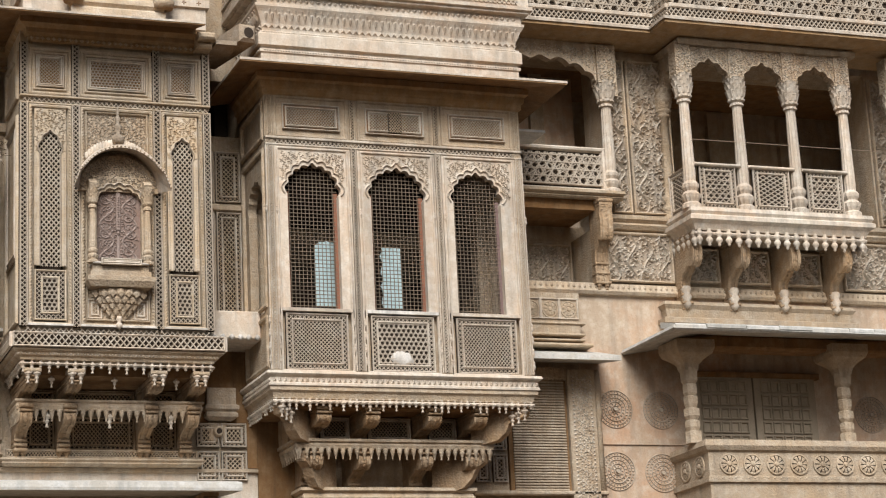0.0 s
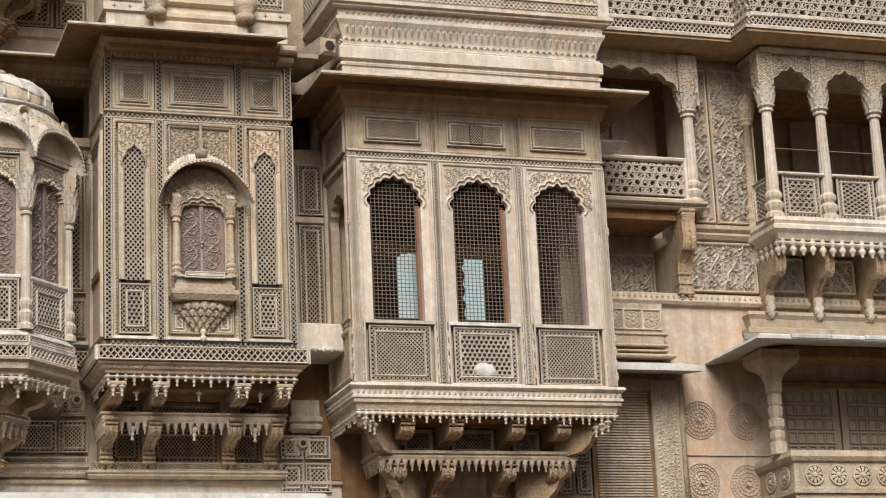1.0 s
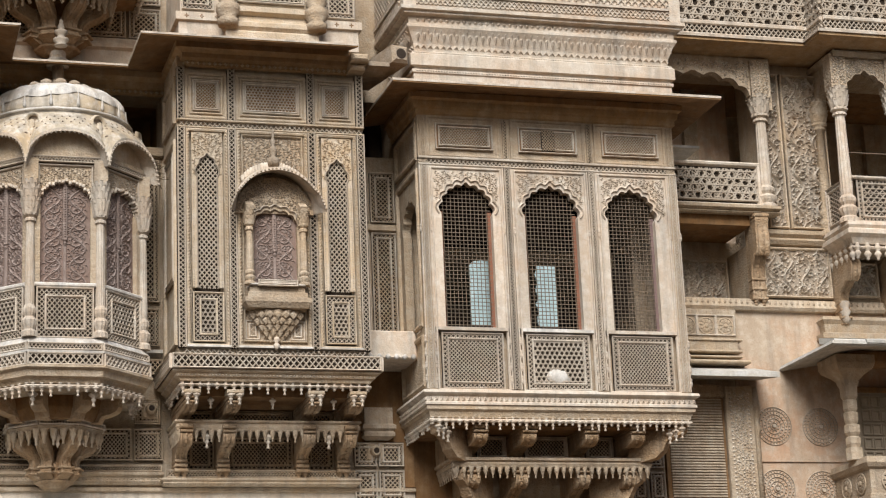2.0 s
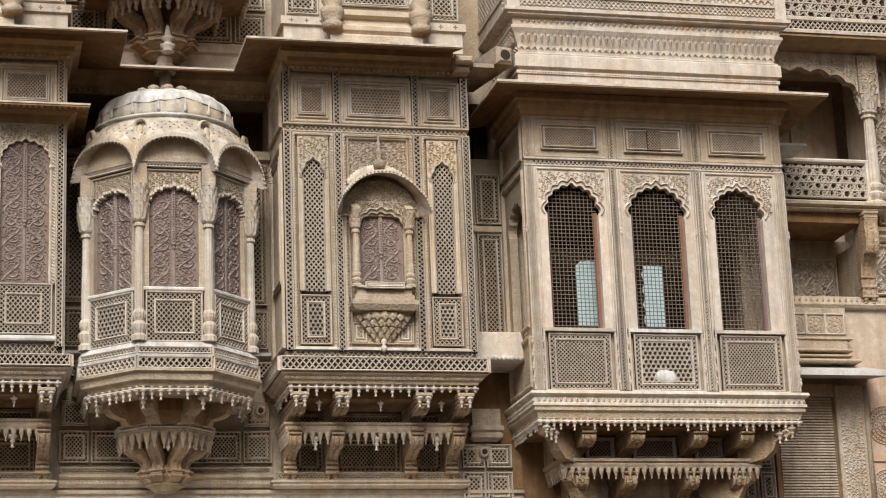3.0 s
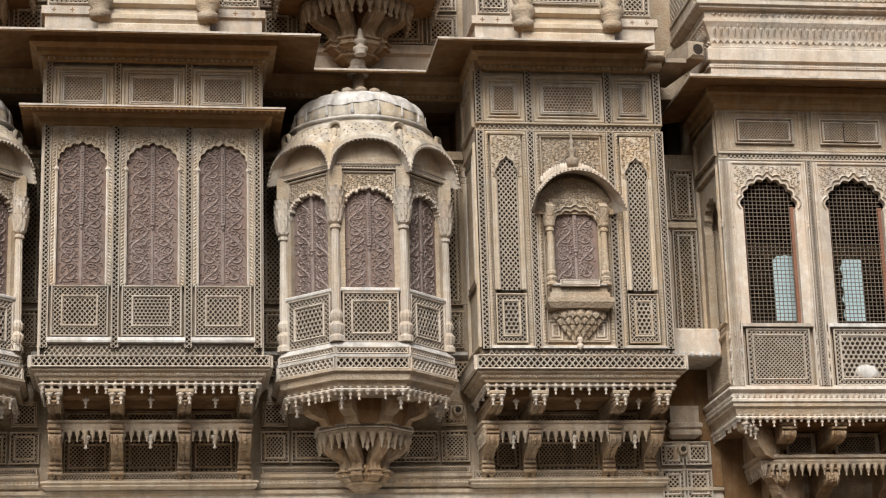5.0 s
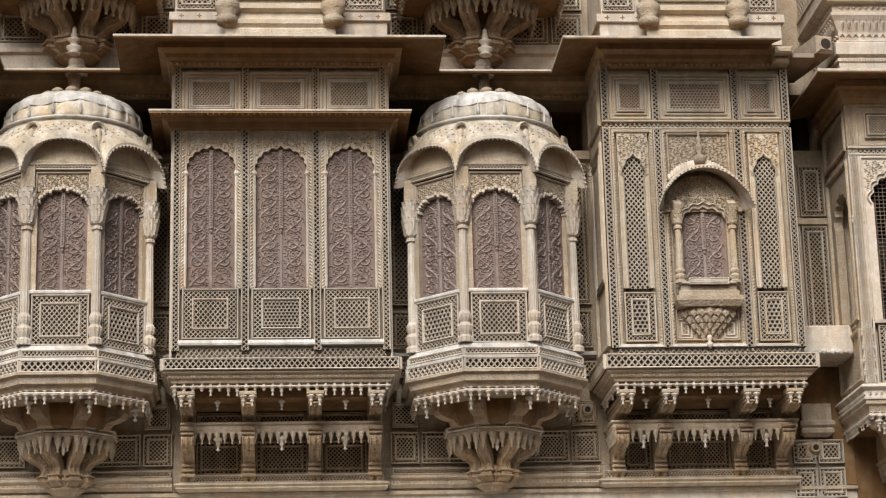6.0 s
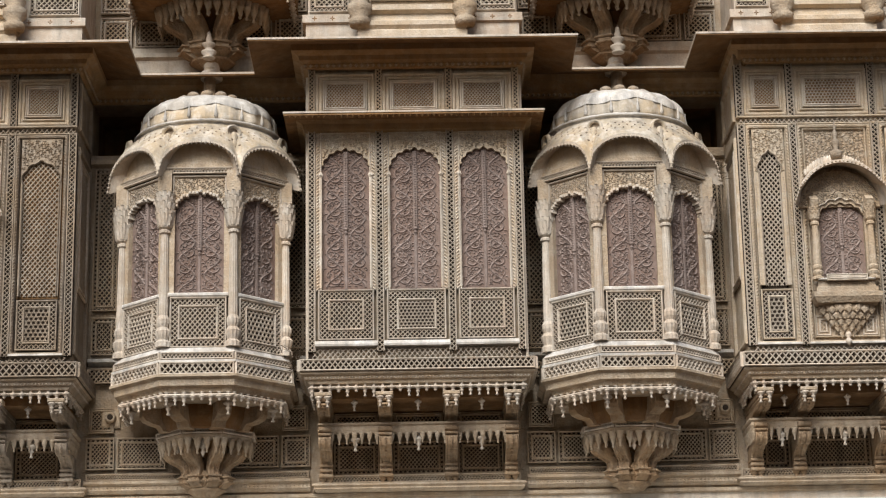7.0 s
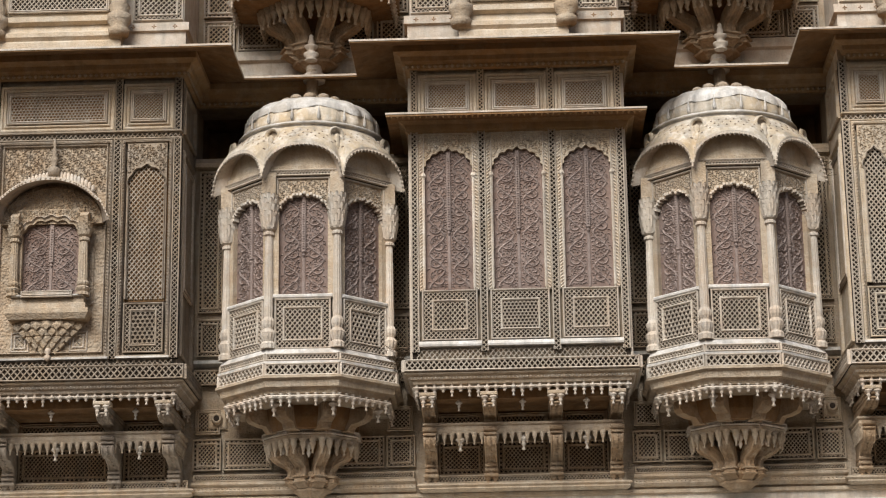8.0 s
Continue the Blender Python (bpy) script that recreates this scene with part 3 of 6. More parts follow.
def shutters(parent, m, x0, x1, z0, z1, y, line, rng, mat=None):
    """A pair of closed carved shutters behind an arch."""
    cx = (x0 + x1) / 2
    test = in_arch(line)
    for a, b, f in ((x0 - 0.012, cx - 0.001, 1), (cx + 0.001, x1 + 0.012, -1)):
        d = part("shutter", G(m).box(a, b, y, y + 0.03, z0 - 0.01, z1 + 0.02), mat or DOORSTONE, parent, "closed mauve-brown carved shutter")
        u, v = (a + 0.026, b - 0.016) if f > 0 else (a + 0.016, b - 0.026)
        part("scroll_relief", scroll_leaf(G(m), u, v, z0 + 0.02, z1 - 0.03, y, f, rng, 0.012, test), RELIEF_LIT, d)
    zm = z0 + (z1 - z0) * 0.42
    g = G(m).box(cx - 0.013, cx + 0.013, y - 0.010, y, z0, zm, 0.004).box(cx - 0.019, cx + 0.019, y - 0.02, y, zm, z1 - 0.03, 0.006)
    g.beads_v(cx, zm + 0.02, z1 - 0.08, y - 0.02, 0.022, 0.011)
    for sx in (-1, 1):
        g.beads_v(cx + sx * 0.025, zm, z1 - 0.1, y, 0.022, 0.008)
    g.lathe([(0.004, zm - 0.05), (0.016, zm - 0.03), (0.008, zm - 0.015), (0.02, zm), (0.012, zm + 0.012)], cx, y - 0.012, 8)
    part("meeting_rail", g, RELIEF_LIT, parent)


# ---- ground, wall, rooms ----
solo("ground", G().box(-400, 400, -400, 400, -0.3, 0.0), EARTH, "dark warm lane ground, unseen, coloured to limit bounce light", "ground", kind="structure", base=(0, 0, 0))
# Unseen wall, added to block low sky light from the facade.
solo("wall_opposite", G().box(-60, 60, -34, -33, 0, 9), PALE, "plain unseen wall added across the lane to cut low sky light", "wall", kind="structure")
wall = thing("wall_facade", (3, WALL, 0), "tall weathered golden sandstone facade wall", "wall", kind="structure")
for x0, x1, z0, z1 in ((-9.0, 5.3, 0, 7.86), (-9.0, 5.3, 8.42, 13), (-9.0, -3.02, 7.86, 8.42), (-0.93, 0.93, 7.86, 8.42), (2.905, 4.6, 7.86, 8.42), (5.13, 5.3, 7.86, 8.42), (5.3, 7.5, 0, 5.45), (5.3, 7.5, 8.25, 13), (7.5, 15.5, 0, 6.43), (8.74, 15.5, 6.43, 7.12), (7.5, 15.5, 9.0, 13), (8.98, 9.72, 7.12, 9.0), (12.1, 15.5, 7.12, 9.0), (7.5, 7.75, 7.12, 9.0)):
    part("wall_block", G().box(x0, x1, WALL, WALL + 0.5, z0, z1), STONE, wall)
room = thing("room_wall", (8, 3, 5), "rear wall of the rooms, near-black where it stands for unlit depth", "wall", kind="structure")
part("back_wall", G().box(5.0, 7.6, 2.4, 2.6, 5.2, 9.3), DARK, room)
part("porch_back_wall", G().box(7.6, 15.5, 1.7, 1.9, 7.1, 9.1), STONE, room)
for x0, x1 in ((8.35, 8.42), (9.9, 10.02), (10.9, 11.02), (11.8, 11.92)):
    part("porch_jamb", G().box(x0, x1, 1.62, 1.7, 7.12, 8.95), STONE, room)
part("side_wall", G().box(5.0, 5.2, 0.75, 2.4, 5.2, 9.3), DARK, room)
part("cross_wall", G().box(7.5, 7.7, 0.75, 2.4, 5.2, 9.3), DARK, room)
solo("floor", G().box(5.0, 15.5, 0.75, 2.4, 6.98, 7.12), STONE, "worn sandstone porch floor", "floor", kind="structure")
solo("room_floor", G().box(5.2, 7.5, 0.75, 2.4, 5.2, 5.4), DARK, "room floor coloured near-black for unlit depth", "floor", kind="structure")
solo("ceiling", G().box(5.0, 15.5, 0.75, 2.4, 9.0, 9.2), BROWN, "brown stone slab ceiling", "ceiling", kind="structure")

# wall ornament between and below the bays
for a, b in ((-3.0, -0.95), (0.95, 2.885)):
    for x0, x1 in ((a + 0.02, a + 0.28), (a + 0.30, a + 0.74), (b - 0.74, b - 0.30), (b - 0.28, b - 0.02)):
        jali(wall, FLAT, x0, x1, 4.90, 5.19, WALL - 0.02, 0.027, STARS[1 + int(abs(x0) * 10) % 2], 0.02, STONE, rimmat=STONE)
    for x0, x1 in ((a + 0.04, a + 0.27), (b - 0.27, b - 0.04)):
        jali(wall, FLAT, x0, x1, 5.23, 5.46, WALL - 0.02, 0.027, STARS[1], 0.0, STONE, rimmat=STONE)
        jali(wall, FLAT, x0, x1, 5.95, 6.30, WALL - 0.02, 0.03, STARS[2], 0.02, STONE, rimmat=STONE)
        jali(wall, FLAT, x0, x1, 6.36, 7.72, WALL - 0.02, 0.034, STARS[2], 0.02, STONE, rimmat=STONE)
    for x0, x1 in ((a + 0.02, a + 0.3), (b - 0.3, b - 0.02)):
        part("ledge", G().prism([(WALL, 5.92), (WALL - 0.07, 5.91), (WALL - 0.07, 5.88), (WALL, 5.85)], x0, x1), LIME, wall)
        band(wall, [(x0, WALL), (x1, WALL)], 0.05, 5.68, 5.82, 0.045, STONE)
    band(wall, [(a + 0.03, WALL), (b - 0.03, WALL)], 0.04, 4.795, 4.86, 0.026, STONE)
    part("string_course", G().prism([(WALL, 4.795), (WALL - 0.09, 4.79), (WALL - 0.09, 4.765), (WALL - 0.05, 4.75), (WALL - 0.06, 4.71), (WALL - 0.03, 4.68), (WALL, 4.68)], a + 0.02, b - 0.02), STONE, wall)
    part("cut_fillet", G().beads(a + 0.03, b - 0.03, 4.73, WALL - 0.055, 0.036, 0.013), STONE, wall)
    part("upper_moulding", G().prism([(WALL, 7.74), (WALL - 0.06, 7.76), (WALL - 0.06, 7.80), (WALL - 0.03, 7.82), (WALL, 7.86)], a, b), STONE, wall)
part("plaster_field", G().box(-8.5, 5.2, WALL - 0.012, WALL, 4.0, 4.655), PALE, wall)
part("string_course", G().prism([(WALL, 4.66), (WALL - 0.05, 4.655), (WALL - 0.05, 4.625), (WALL, 4.61)], -8.5, 5.2), STONE, wall)

# Recess depth is assumed; brown stone puts its shade into the colour.
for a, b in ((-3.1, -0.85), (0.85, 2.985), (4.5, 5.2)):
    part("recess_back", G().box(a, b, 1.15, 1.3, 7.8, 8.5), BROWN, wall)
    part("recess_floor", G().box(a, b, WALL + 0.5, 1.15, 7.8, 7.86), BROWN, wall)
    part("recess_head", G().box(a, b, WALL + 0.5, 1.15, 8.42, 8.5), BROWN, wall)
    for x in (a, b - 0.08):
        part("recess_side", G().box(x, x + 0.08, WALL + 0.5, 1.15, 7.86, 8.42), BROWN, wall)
# Flat brown panel standing in for the shaded recess under the stone block.
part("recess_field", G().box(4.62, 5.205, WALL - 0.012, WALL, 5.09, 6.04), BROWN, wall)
# Brown panels: stained stone and shade beside the open bay in one colour.
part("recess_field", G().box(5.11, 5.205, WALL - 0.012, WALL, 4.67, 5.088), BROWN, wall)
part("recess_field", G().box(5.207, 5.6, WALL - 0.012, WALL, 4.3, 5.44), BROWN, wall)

# continuous main eave
EAVE = [(-9.0, WALL), (-5.27, WALL), (-5.27, -0.6), (-3.0, -0.6), (-3.0, WALL), (-0.95, WALL), (-0.95, -0.6), (0.95, -0.6), (0.95, WALL), (3.0, WALL), (3.0, -0.6), (4.46, -0.6)]
eave = thing("eave", (0, WALL, 8.4), "long brown sandstone eave stepping round the bays", "eave", kind="structure")
part("eave_slab", G().sweep(EAVE, [(-0.02, 8.60), (0.5, 8.455), (0.5, 8.472), (-0.02, 8.69)]), BROWN, eave)
part("eave_lip", G().sweep(off(EAVE, 0.47), [(0.0, 8.474), (0.036, 8.466), (0.036, 8.484), (0.0, 8.492)]), PALE, eave)
part("eave_bed_moulding", G().sweep(EAVE, [(0.0, 8.36), (0.03, 8.37), (0.035, 8.41), (0.07, 8.43), (0.08, 8.47), (0.14, 8.50), (0.14, 8.575), (0.0, 8.61)]), WARMBED, eave)
g = G()
for m, l in segs(off(EAVE, 0.045)):
    g.m = m
    g.beads(0, l, 8.385, 0, 0.05, 0.02)
part("bead_row", g, STONE, eave)


# ---- bays ----
def bay_head(t, cols, y, z0, z1, rng, angles=(0, 2, 1)):
    """The row of small pierced panels under the eave, in nested flat frames."""
    for k, (a, b) in enumerate(cols):
        g = G().box(a - 0.002, b + 0.002, y + 0.012, y + 0.05, z0, z1)
        g.moulding(a, b, z0, z1, 0.03, y + 0.012, 0.018).moulding(a + 0.04, b - 0.04, z0 + 0.04, z1 - 0.04, 0.022, y + 0.012, 0.02)
        f = part("head_frame", g, GOLD, t)
        jali(t, FLAT, a + 0.066, b - 0.066, z0 + 0.068, z1 - 0.068, y + 0.008, 0.024, STARS[angles[k % 3]], 0.0, LACE, rimmat=PALE, back=BROWN)


def bay_shuttered():
    """Three tall shuttered arches above pierced parapet panels."""
    rng = random.Random(3)
    t = thing("oriel", (0, WALL, 4.6), "carved sandstone bay with three closed arched shutters", "oriel", "bays of the facade")
    yf = -0.6
    part("body", G().box(-0.94, 0.94, yf + 0.05, WALL, 5.5, 8.62), STONE, t)
    for x in (-0.914, -0.314, 0.314, 0.914):
        strip(t, FLAT, x - 0.034, x + 0.034, 5.76, 7.80, yf + 0.005)
    for m, l in (segs([(-0.94, WALL), (-0.94, yf)])[0], segs([(0.94, yf), (0.94, WALL)])[0]):
        strip(t, m, 0.02 if m.translation.y < 0 else l - 0.08, 0.08 if m.translation.y < 0 else l - 0.02, 5.7, 8.3, -0.004)
        part("side_frame", G(m).moulding(0.12, l - 0.12, 5.8, 7.7, 0.05, 0, 0.03), STONE, t)
        jali(t, m, 0.2, l - 0.2, 6.4, 7.6, 0, 0.034, STARS[2], 0.02, STONE)
    for a, b in ((-0.878, -0.35), (-0.278, 0.278), (0.35, 0.878)):
        cx = (a + b) / 2
        line = arch_line(cx, (b - a) * 0.79, 6.325, 7.38, 7.63, 9, 0.28)
        part("arch_slab", arch_wall(G(), a, b, 6.31, 7.79, line, yf, 0.05), GOLD, t)
        shutters(t, FLAT, cx - (b - a) * 0.395, cx + (b - a) * 0.395, 6.325, 7.62, yf + 0.038, line, rng)
        test = in_arch(line)
        test2 = lambda x, z, q=test: not q(x, z - 0.03) and not q(x, z)
        part("spandrel_relief", G().foliage(a + 0.06, b - 0.06, 7.42, 7.74, yf, 0.036, 0.018, rng, test2), PALE, t)
        part("rope_edge", G().rope_v(a + 0.004, a + 0.036, 6.3, 7.74, yf, 0.014).rope_v(b - 0.004, b - 0.036, 6.3, 7.74, yf, 0.014), PALE, t)
        part("arch_frame", G().moulding(a + 0.04, b - 0.04, 6.3, 7.76, 0.012, yf, 0.014), PALE, t)
        r = G()
        for s in (-1, 1):
            r.lathe([(0.012, 6.33), (0.014, 7.34), (0.026, 7.36), (0.014, 7.39)], cx + s * ((b - a) * 0.395 + 0.012), yf - 0.004, 6)
        part("jamb_shaft", r, PALE, t)
        jali(t, FLAT, a + 0.02, b - 0.02, 5.86, 6.31, yf + 0.0, 0.034 if cx else 0.026, STARS[2 if cx else 0], 0.07)
        part("limed_ledge", G().prism([(yf + 0.045, 5.866), (yf - 0.02, 5.852), (yf - 0.035, 5.822), (yf - 0.03, 5.805), (yf + 0.045, 5.80)], a - 0.01, b + 0.01), LIME, t)
        g = G().lattice(a - 0.03, b + 0.03, 5.69, 5.795, yf + 0.03, 0.034, 0.01, 0.02)
        part("pierced_strip", g, LACE, t)
    path = [(-0.95, WALL), (-0.95, yf), (0.95, yf), (0.95, WALL)]
    band(t, path, 0.065, 5.575, 5.68, 0.05)
    # lesser eave
    ev = part("lesser_eave", G().sweep([(-0.95, WALL), (-0.95, yf), (0.95, yf), (0.95, WALL)], [(0.0, 7.87), (0.197, 7.845), (0.197, 7.86), (0.0, 7.92)]), BROWN, t)
    part("lesser_eave_front", G().prism([(yf - 0.16, 7.85), (yf - 0.30, 7.828), (yf - 0.30, 7.85), (yf - 0.16, 7.88)], -1.147, 1.147), BROWN, ev)
    part("eave_lip", G().prism([(yf - 0.28, 7.852), (yf - 0.307, 7.846), (yf - 0.307, 7.862), (yf - 0.28, 7.868)], -1.152, 1.152), PALE, ev)
    part("dentil_row", G().beads(-1.12, 1.12, 7.82, yf - 0.285, 0.05, 0.014), BROWN, ev)
    part("eave_bed", G().sweep(path, [(0.0, 7.76), (0.03, 7.78), (0.05, 7.83), (0.1, 7.855), (0.0, 7.88)]), WARMBED, ev)
    bay_head(t, ((-0.878, -0.35), (-0.278, 0.278), (0.35, 0.878)), yf, 7.90, 8.32, rng, (2, 1, 2))
    for x in (-0.914, -0.314, 0.314, 0.914):
        strip(t, FLAT, x - 0.03, x + 0.03, 7.9, 8.36, yf + 0.005, STONE)
    underside(t, -0.95, 0.95, yf, 5.575, (-0.82, -0.29, 0.29, 0.82), (-0.86, 0.86), 4.73)
    return t


def colonnette(g, x, y, z0, z1, r, cap=0.2, spread=1.0):
    """A turned shaft with ringed base and a spreading leaf capital."""
    h = z1 - z0
    zc = z1 - cap
    prof = [(r * 1.7, z0), (r * 1.7, z0 + 0.03 * h), (r * 1.2, z0 + 0.045 * h), (r * 1.6, z0 + 0.075 * h), (r * 1.75, z0 + 0.1 * h), (r * 1.1, z0 + 0.125 * h), (r * 1.45, z0 + 0.15 * h),
            (r * 1.5, z0 + 0.175 * h), (r * 1.02, z0 + 0.2 * h), (r * 1.08, z0 + 0.25 * h), (r * 0.86, zc - 0.03), (r * 1.25, zc - 0.02), (r * 1.25, zc), (r * 0.95, zc + 0.012),
            (r * 1.5, zc + 0.03), (r * 1.55, zc + 0.05), (r * 1.2, zc + 0.06), (r * 1.45, z1 - cap * 0.5), (r * 1.3, z1 - 0.03), (r * 1.6, z1)]
    g.lathe(prof, x, y, 24, 12, 0.09)
    for row, (b, rr, l, cnt) in enumerate(((zc + 0.04, 1.15, 0.34, 8), (zc + cap * 0.24, 1.3, 0.32, 10), (zc + cap * 0.42, 1.38, 0.32, 10), (zc + cap * 0.58, 1.32, 0.3, 10), (zc + cap * 0.72, 1.2, 0.28, 10))):
        for k in range(cnt):
            t = 2 * math.pi * (k + 0.5 * (row % 2)) / cnt
            dx, dy = math.sin(t), -math.cos(t)
            pt = lambda q, s, h: (x + dx * r * (rr + q) * spread - dy * r * s * spread, y + dy * r * (rr + q) * spread + dx * r * s * spread, b + cap * l * h)
            g.add([pt(0.0, -0.42, 0), pt(0.22, 0, 0), pt(0.0, 0.42, 0), pt(0.18, -0.56, 0.5), pt(0.42, 0, 0.5), pt(0.18, 0.56, 0.5), pt(0.42, -0.34, 0.85), pt(0.6, 0, 0.85), pt(0.42, 0.34, 0.85), pt(0.74, 0, 0.9)],
                  [(0, 1, 4, 3), (1, 2, 5, 4), (3, 4, 7, 6), (4, 5, 8, 7), (6, 7, 9), (7, 8, 9)])
    return g


def balconette(t, cx, yf, k, rng):
    """The small blind balcony with a bowed hood, columns and shutters."""
    X = lambda u: cx + u * k
    z = 6.363
    fan = [(X(0.36 * math.cos(math.pi * q / 20)), 6.99 + 0.335 * math.sin(math.pi * q / 20)) for q in range(21)]
    part("tympanum", G().add([(x, y, zz) for y in (yf - 0.05, yf + 0.02) for x, zz in fan], [tuple(range(21)), tuple(range(41, 20, -1))] + [(q, (q + 1) % 21, 21 + (q + 1) % 21, 21 + q) for q in range(21)]), STONE, t)
    inner, door = in_arch(fan), in_arch(arch_line(cx, 0.46 * k, z, 6.86, 7.09, 7, 0.25))
    part("tympanum_relief", G().foliage(X(-0.34), X(0.34), 7.0, 7.31, yf - 0.05, 0.036, 0.016, rng, lambda x, zz: inner(x, zz) and not door(x, zz)), LACE, t)
    n = part("niche_back", G().box(X(-0.30), X(0.30), yf + 0.0, yf + 0.06, 6.25, 7.35), CARVED, t)
    line = arch_line(cx, 0.40 * k, z, 6.86, 7.03, 7, 0.25)
    part("niche_arch", arch_wall(G(), X(-0.235), X(0.235), z, 7.12, line, yf - 0.075, 0.06), STONE, n)
    part("arch_roll", G().ribbon(arch_line(cx, 0.44 * k, z, 6.86, 7.07, 7, 0.25)[1:-1], yf - 0.075, 0.024, 0.022), PALE, n)
    shutters(t, FLAT, X(-0.2), X(0.2), z, 7.03, yf - 0.018, line, rng)
    test = in_arch(line)
    part("spandrel_relief", G().foliage(X(-0.23), X(0.23), 6.9, 7.11, yf - 0.075, 0.03, 0.014, rng, lambda x, zz: not door(x, zz)), LACE, n)
    for s in (-1, 1):
        part("column", colonnette(G(), X(s * 0.245), yf - 0.11, z - 0.05, 6.98, 0.03 * k, 0.15), STONE, n)
        g = G().prism([(yf, 6.98), (yf - 0.15, 6.98), (yf - 0.17, 7.03), (yf - 0.1, 7.08), (yf, 7.08)], X(s * 0.245) - 0.035, X(s * 0.245) + 0.035)
        part("impost", g, STONE, n)
    # hood: a bowed shell sloping forward, its feet flaring outward
    m, rows = 22, []
    for i in range(m + 1):
        u = -1 + 2 * i / m
        rise = math.sqrt(max(0.0, 1 - abs(u) ** 2.0))
        flare = 0.05 * max(0, abs(u) - 0.82) / 0.18
        zo = 6.97 + 0.375 * rise
        xo = X(u * 0.385 + flare * (1 if u > 0 else -1))
        rows.append(((xo, yf - 0.27, zo - 0.012), (xo, yf - 0.27, zo + 0.016), (X(u * 0.36), yf, zo + 0.085), (X(u * 0.35), yf, zo + 0.04)))
    g = G()
    g.add([p for r in rows for p in r], [(i * 4 + j, i * 4 + 4 + j, i * 4 + 4 + (j + 1) % 4, i * 4 + (j + 1) % 4) for i in range(m) for j in range(4)] + [(0, 1, 2, 3), tuple(m * 4 + j for j in (3, 2, 1, 0))])
    hood = part("hood", g, PALE, t, "bowed pale stone hood", smooth=False)
    g = G()
    for i in range(m):
        a, b = rows[i][0], rows[i + 1][0]
        for q in range(max(1, round(math.hypot(b[0] - a[0], b[2] - a[2]) / 0.032))):
            f = (q + 0.5) / max(1, round(math.hypot(b[0] - a[0], b[2] - a[2]) / 0.032))
            g.beads(a[0] + (b[0] - a[0]) * f - 0.01, a[0] + (b[0] - a[0]) * f + 0.01, a[2] + (b[2] - a[2]) * f + 0.012, yf - 0.27, 0.02, 0.011)
    part("hood_dentil", g, STONE, hood)
    # ribbed cushion dome and finial over the hood
    g = G()
    for i in range(23):
        u = -1 + 2 * i / 22
        h = 0.085 * math.sqrt(max(0, 1 - u * u * 0.93)) + 0.055
        zz = 7.03 + 0.345 * math.sqrt(max(0.0, 1 - (abs(u) * 0.7) ** 2.0))
        g.lathe([(0.012, zz + 0.012), (0.017, zz + 0.03), (0.018, zz + 0.03 + h * 0.32), (0.013, zz + 0.03 + h * 0.5), (0.004, zz + 0.03 + h * 0.56)], X(u * 0.28), yf - 0.03, 8)
    part("cushion_dome", g, PALE, hood, "white-streaked ribbed cushion dome", smooth=True)
    part("finial", G().lathe([(0.05, 7.44), (0.06, 7.5), (0.018, 7.53), (0.035, 7.57), (0.038, 7.6), (0.012, 7.63), (0.026, 7.67), (0.009, 7.71), (0.016, 7.74), (0.003, 7.79)], cx, yf - 0.05, 10), ASHEN, hood, smooth=True)
    # shelf and lotus foot
    sh = part("shelf", G().sweep([(X(-0.27), yf + 0.05), (X(-0.27), yf - 0.14), (X(0.27), yf - 0.14), (X(0.27), yf + 0.05)],
                                 [(-0.1, 6.30), (-0.02, 6.30), (-0.02, 6.25), (0.0, 6.24), (0.0, 6.20), (0.03, 6.19), (0.03, 6.15), (0.0, 6.10), (-0.1, 6.09)]), STONE, t, "carved stone shelf")
    part("limed_top", G().box(X(-0.25), X(0.25), yf - 0.155, yf, 6.302, 6.318, 0.004), LIME, sh, "bird-limed shelf top")
    jali(t, FLAT, X(-0.18), X(0.18), 6.29, 6.35, yf - 0.145, 0.026, (45, 135), 0.0)
    prof = [(0.02, 5.82), (0.06, 5.85), (0.09, 5.855), (0.12, 5.905), (0.15, 5.91), (0.18, 5.965), (0.205, 5.97), (0.235, 6.03), (0.25, 6.035), (0.27, 6.09)]
    g = G(Matrix.Translation((cx, yf + 0.02, 0)) @ Matrix.Diagonal((k, 0.55, 1, 1))).lathe(prof, 0, 0, 80, 16, 0.12)
    part("lotus_foot", g, STONE, sh)
    g = G()
    for j in range(5):
        rr, zz, cnt = 0.262 - 0.046 * j, 6.085 - 0.05 * j, 7 - j
        for q in range(cnt):
            u = ((q + 0.5) / cnt - 0.5) * 1.9
            g.leaf(X(rr * u), zz, -1.57, 0.075, 0.62 * rr * k / cnt * 3.0, yf + 0.02 - 0.55 * rr * math.sqrt(max(0.05, 1 - u * u)), 0.012)
    part("lotus_scale", g, STONE, sh)
    part("foot_knob", G().lathe([(0.004, 5.74), (0.026, 5.765), (0.03, 5.79), (0.012, 5.81), (0.03, 5.83), (0.02, 5.86)], cx, yf - 0.03, 10), PALE, sh, smooth=True)
    for s in (-1, 1):
        jali(t, FLAT, min(X(s * 0.14), X(s * 0.27)), max(X(s * 0.14), X(s * 0.27)), 5.84, 6.02, yf + 0.03, 0.03, (45, 135), 0.012)


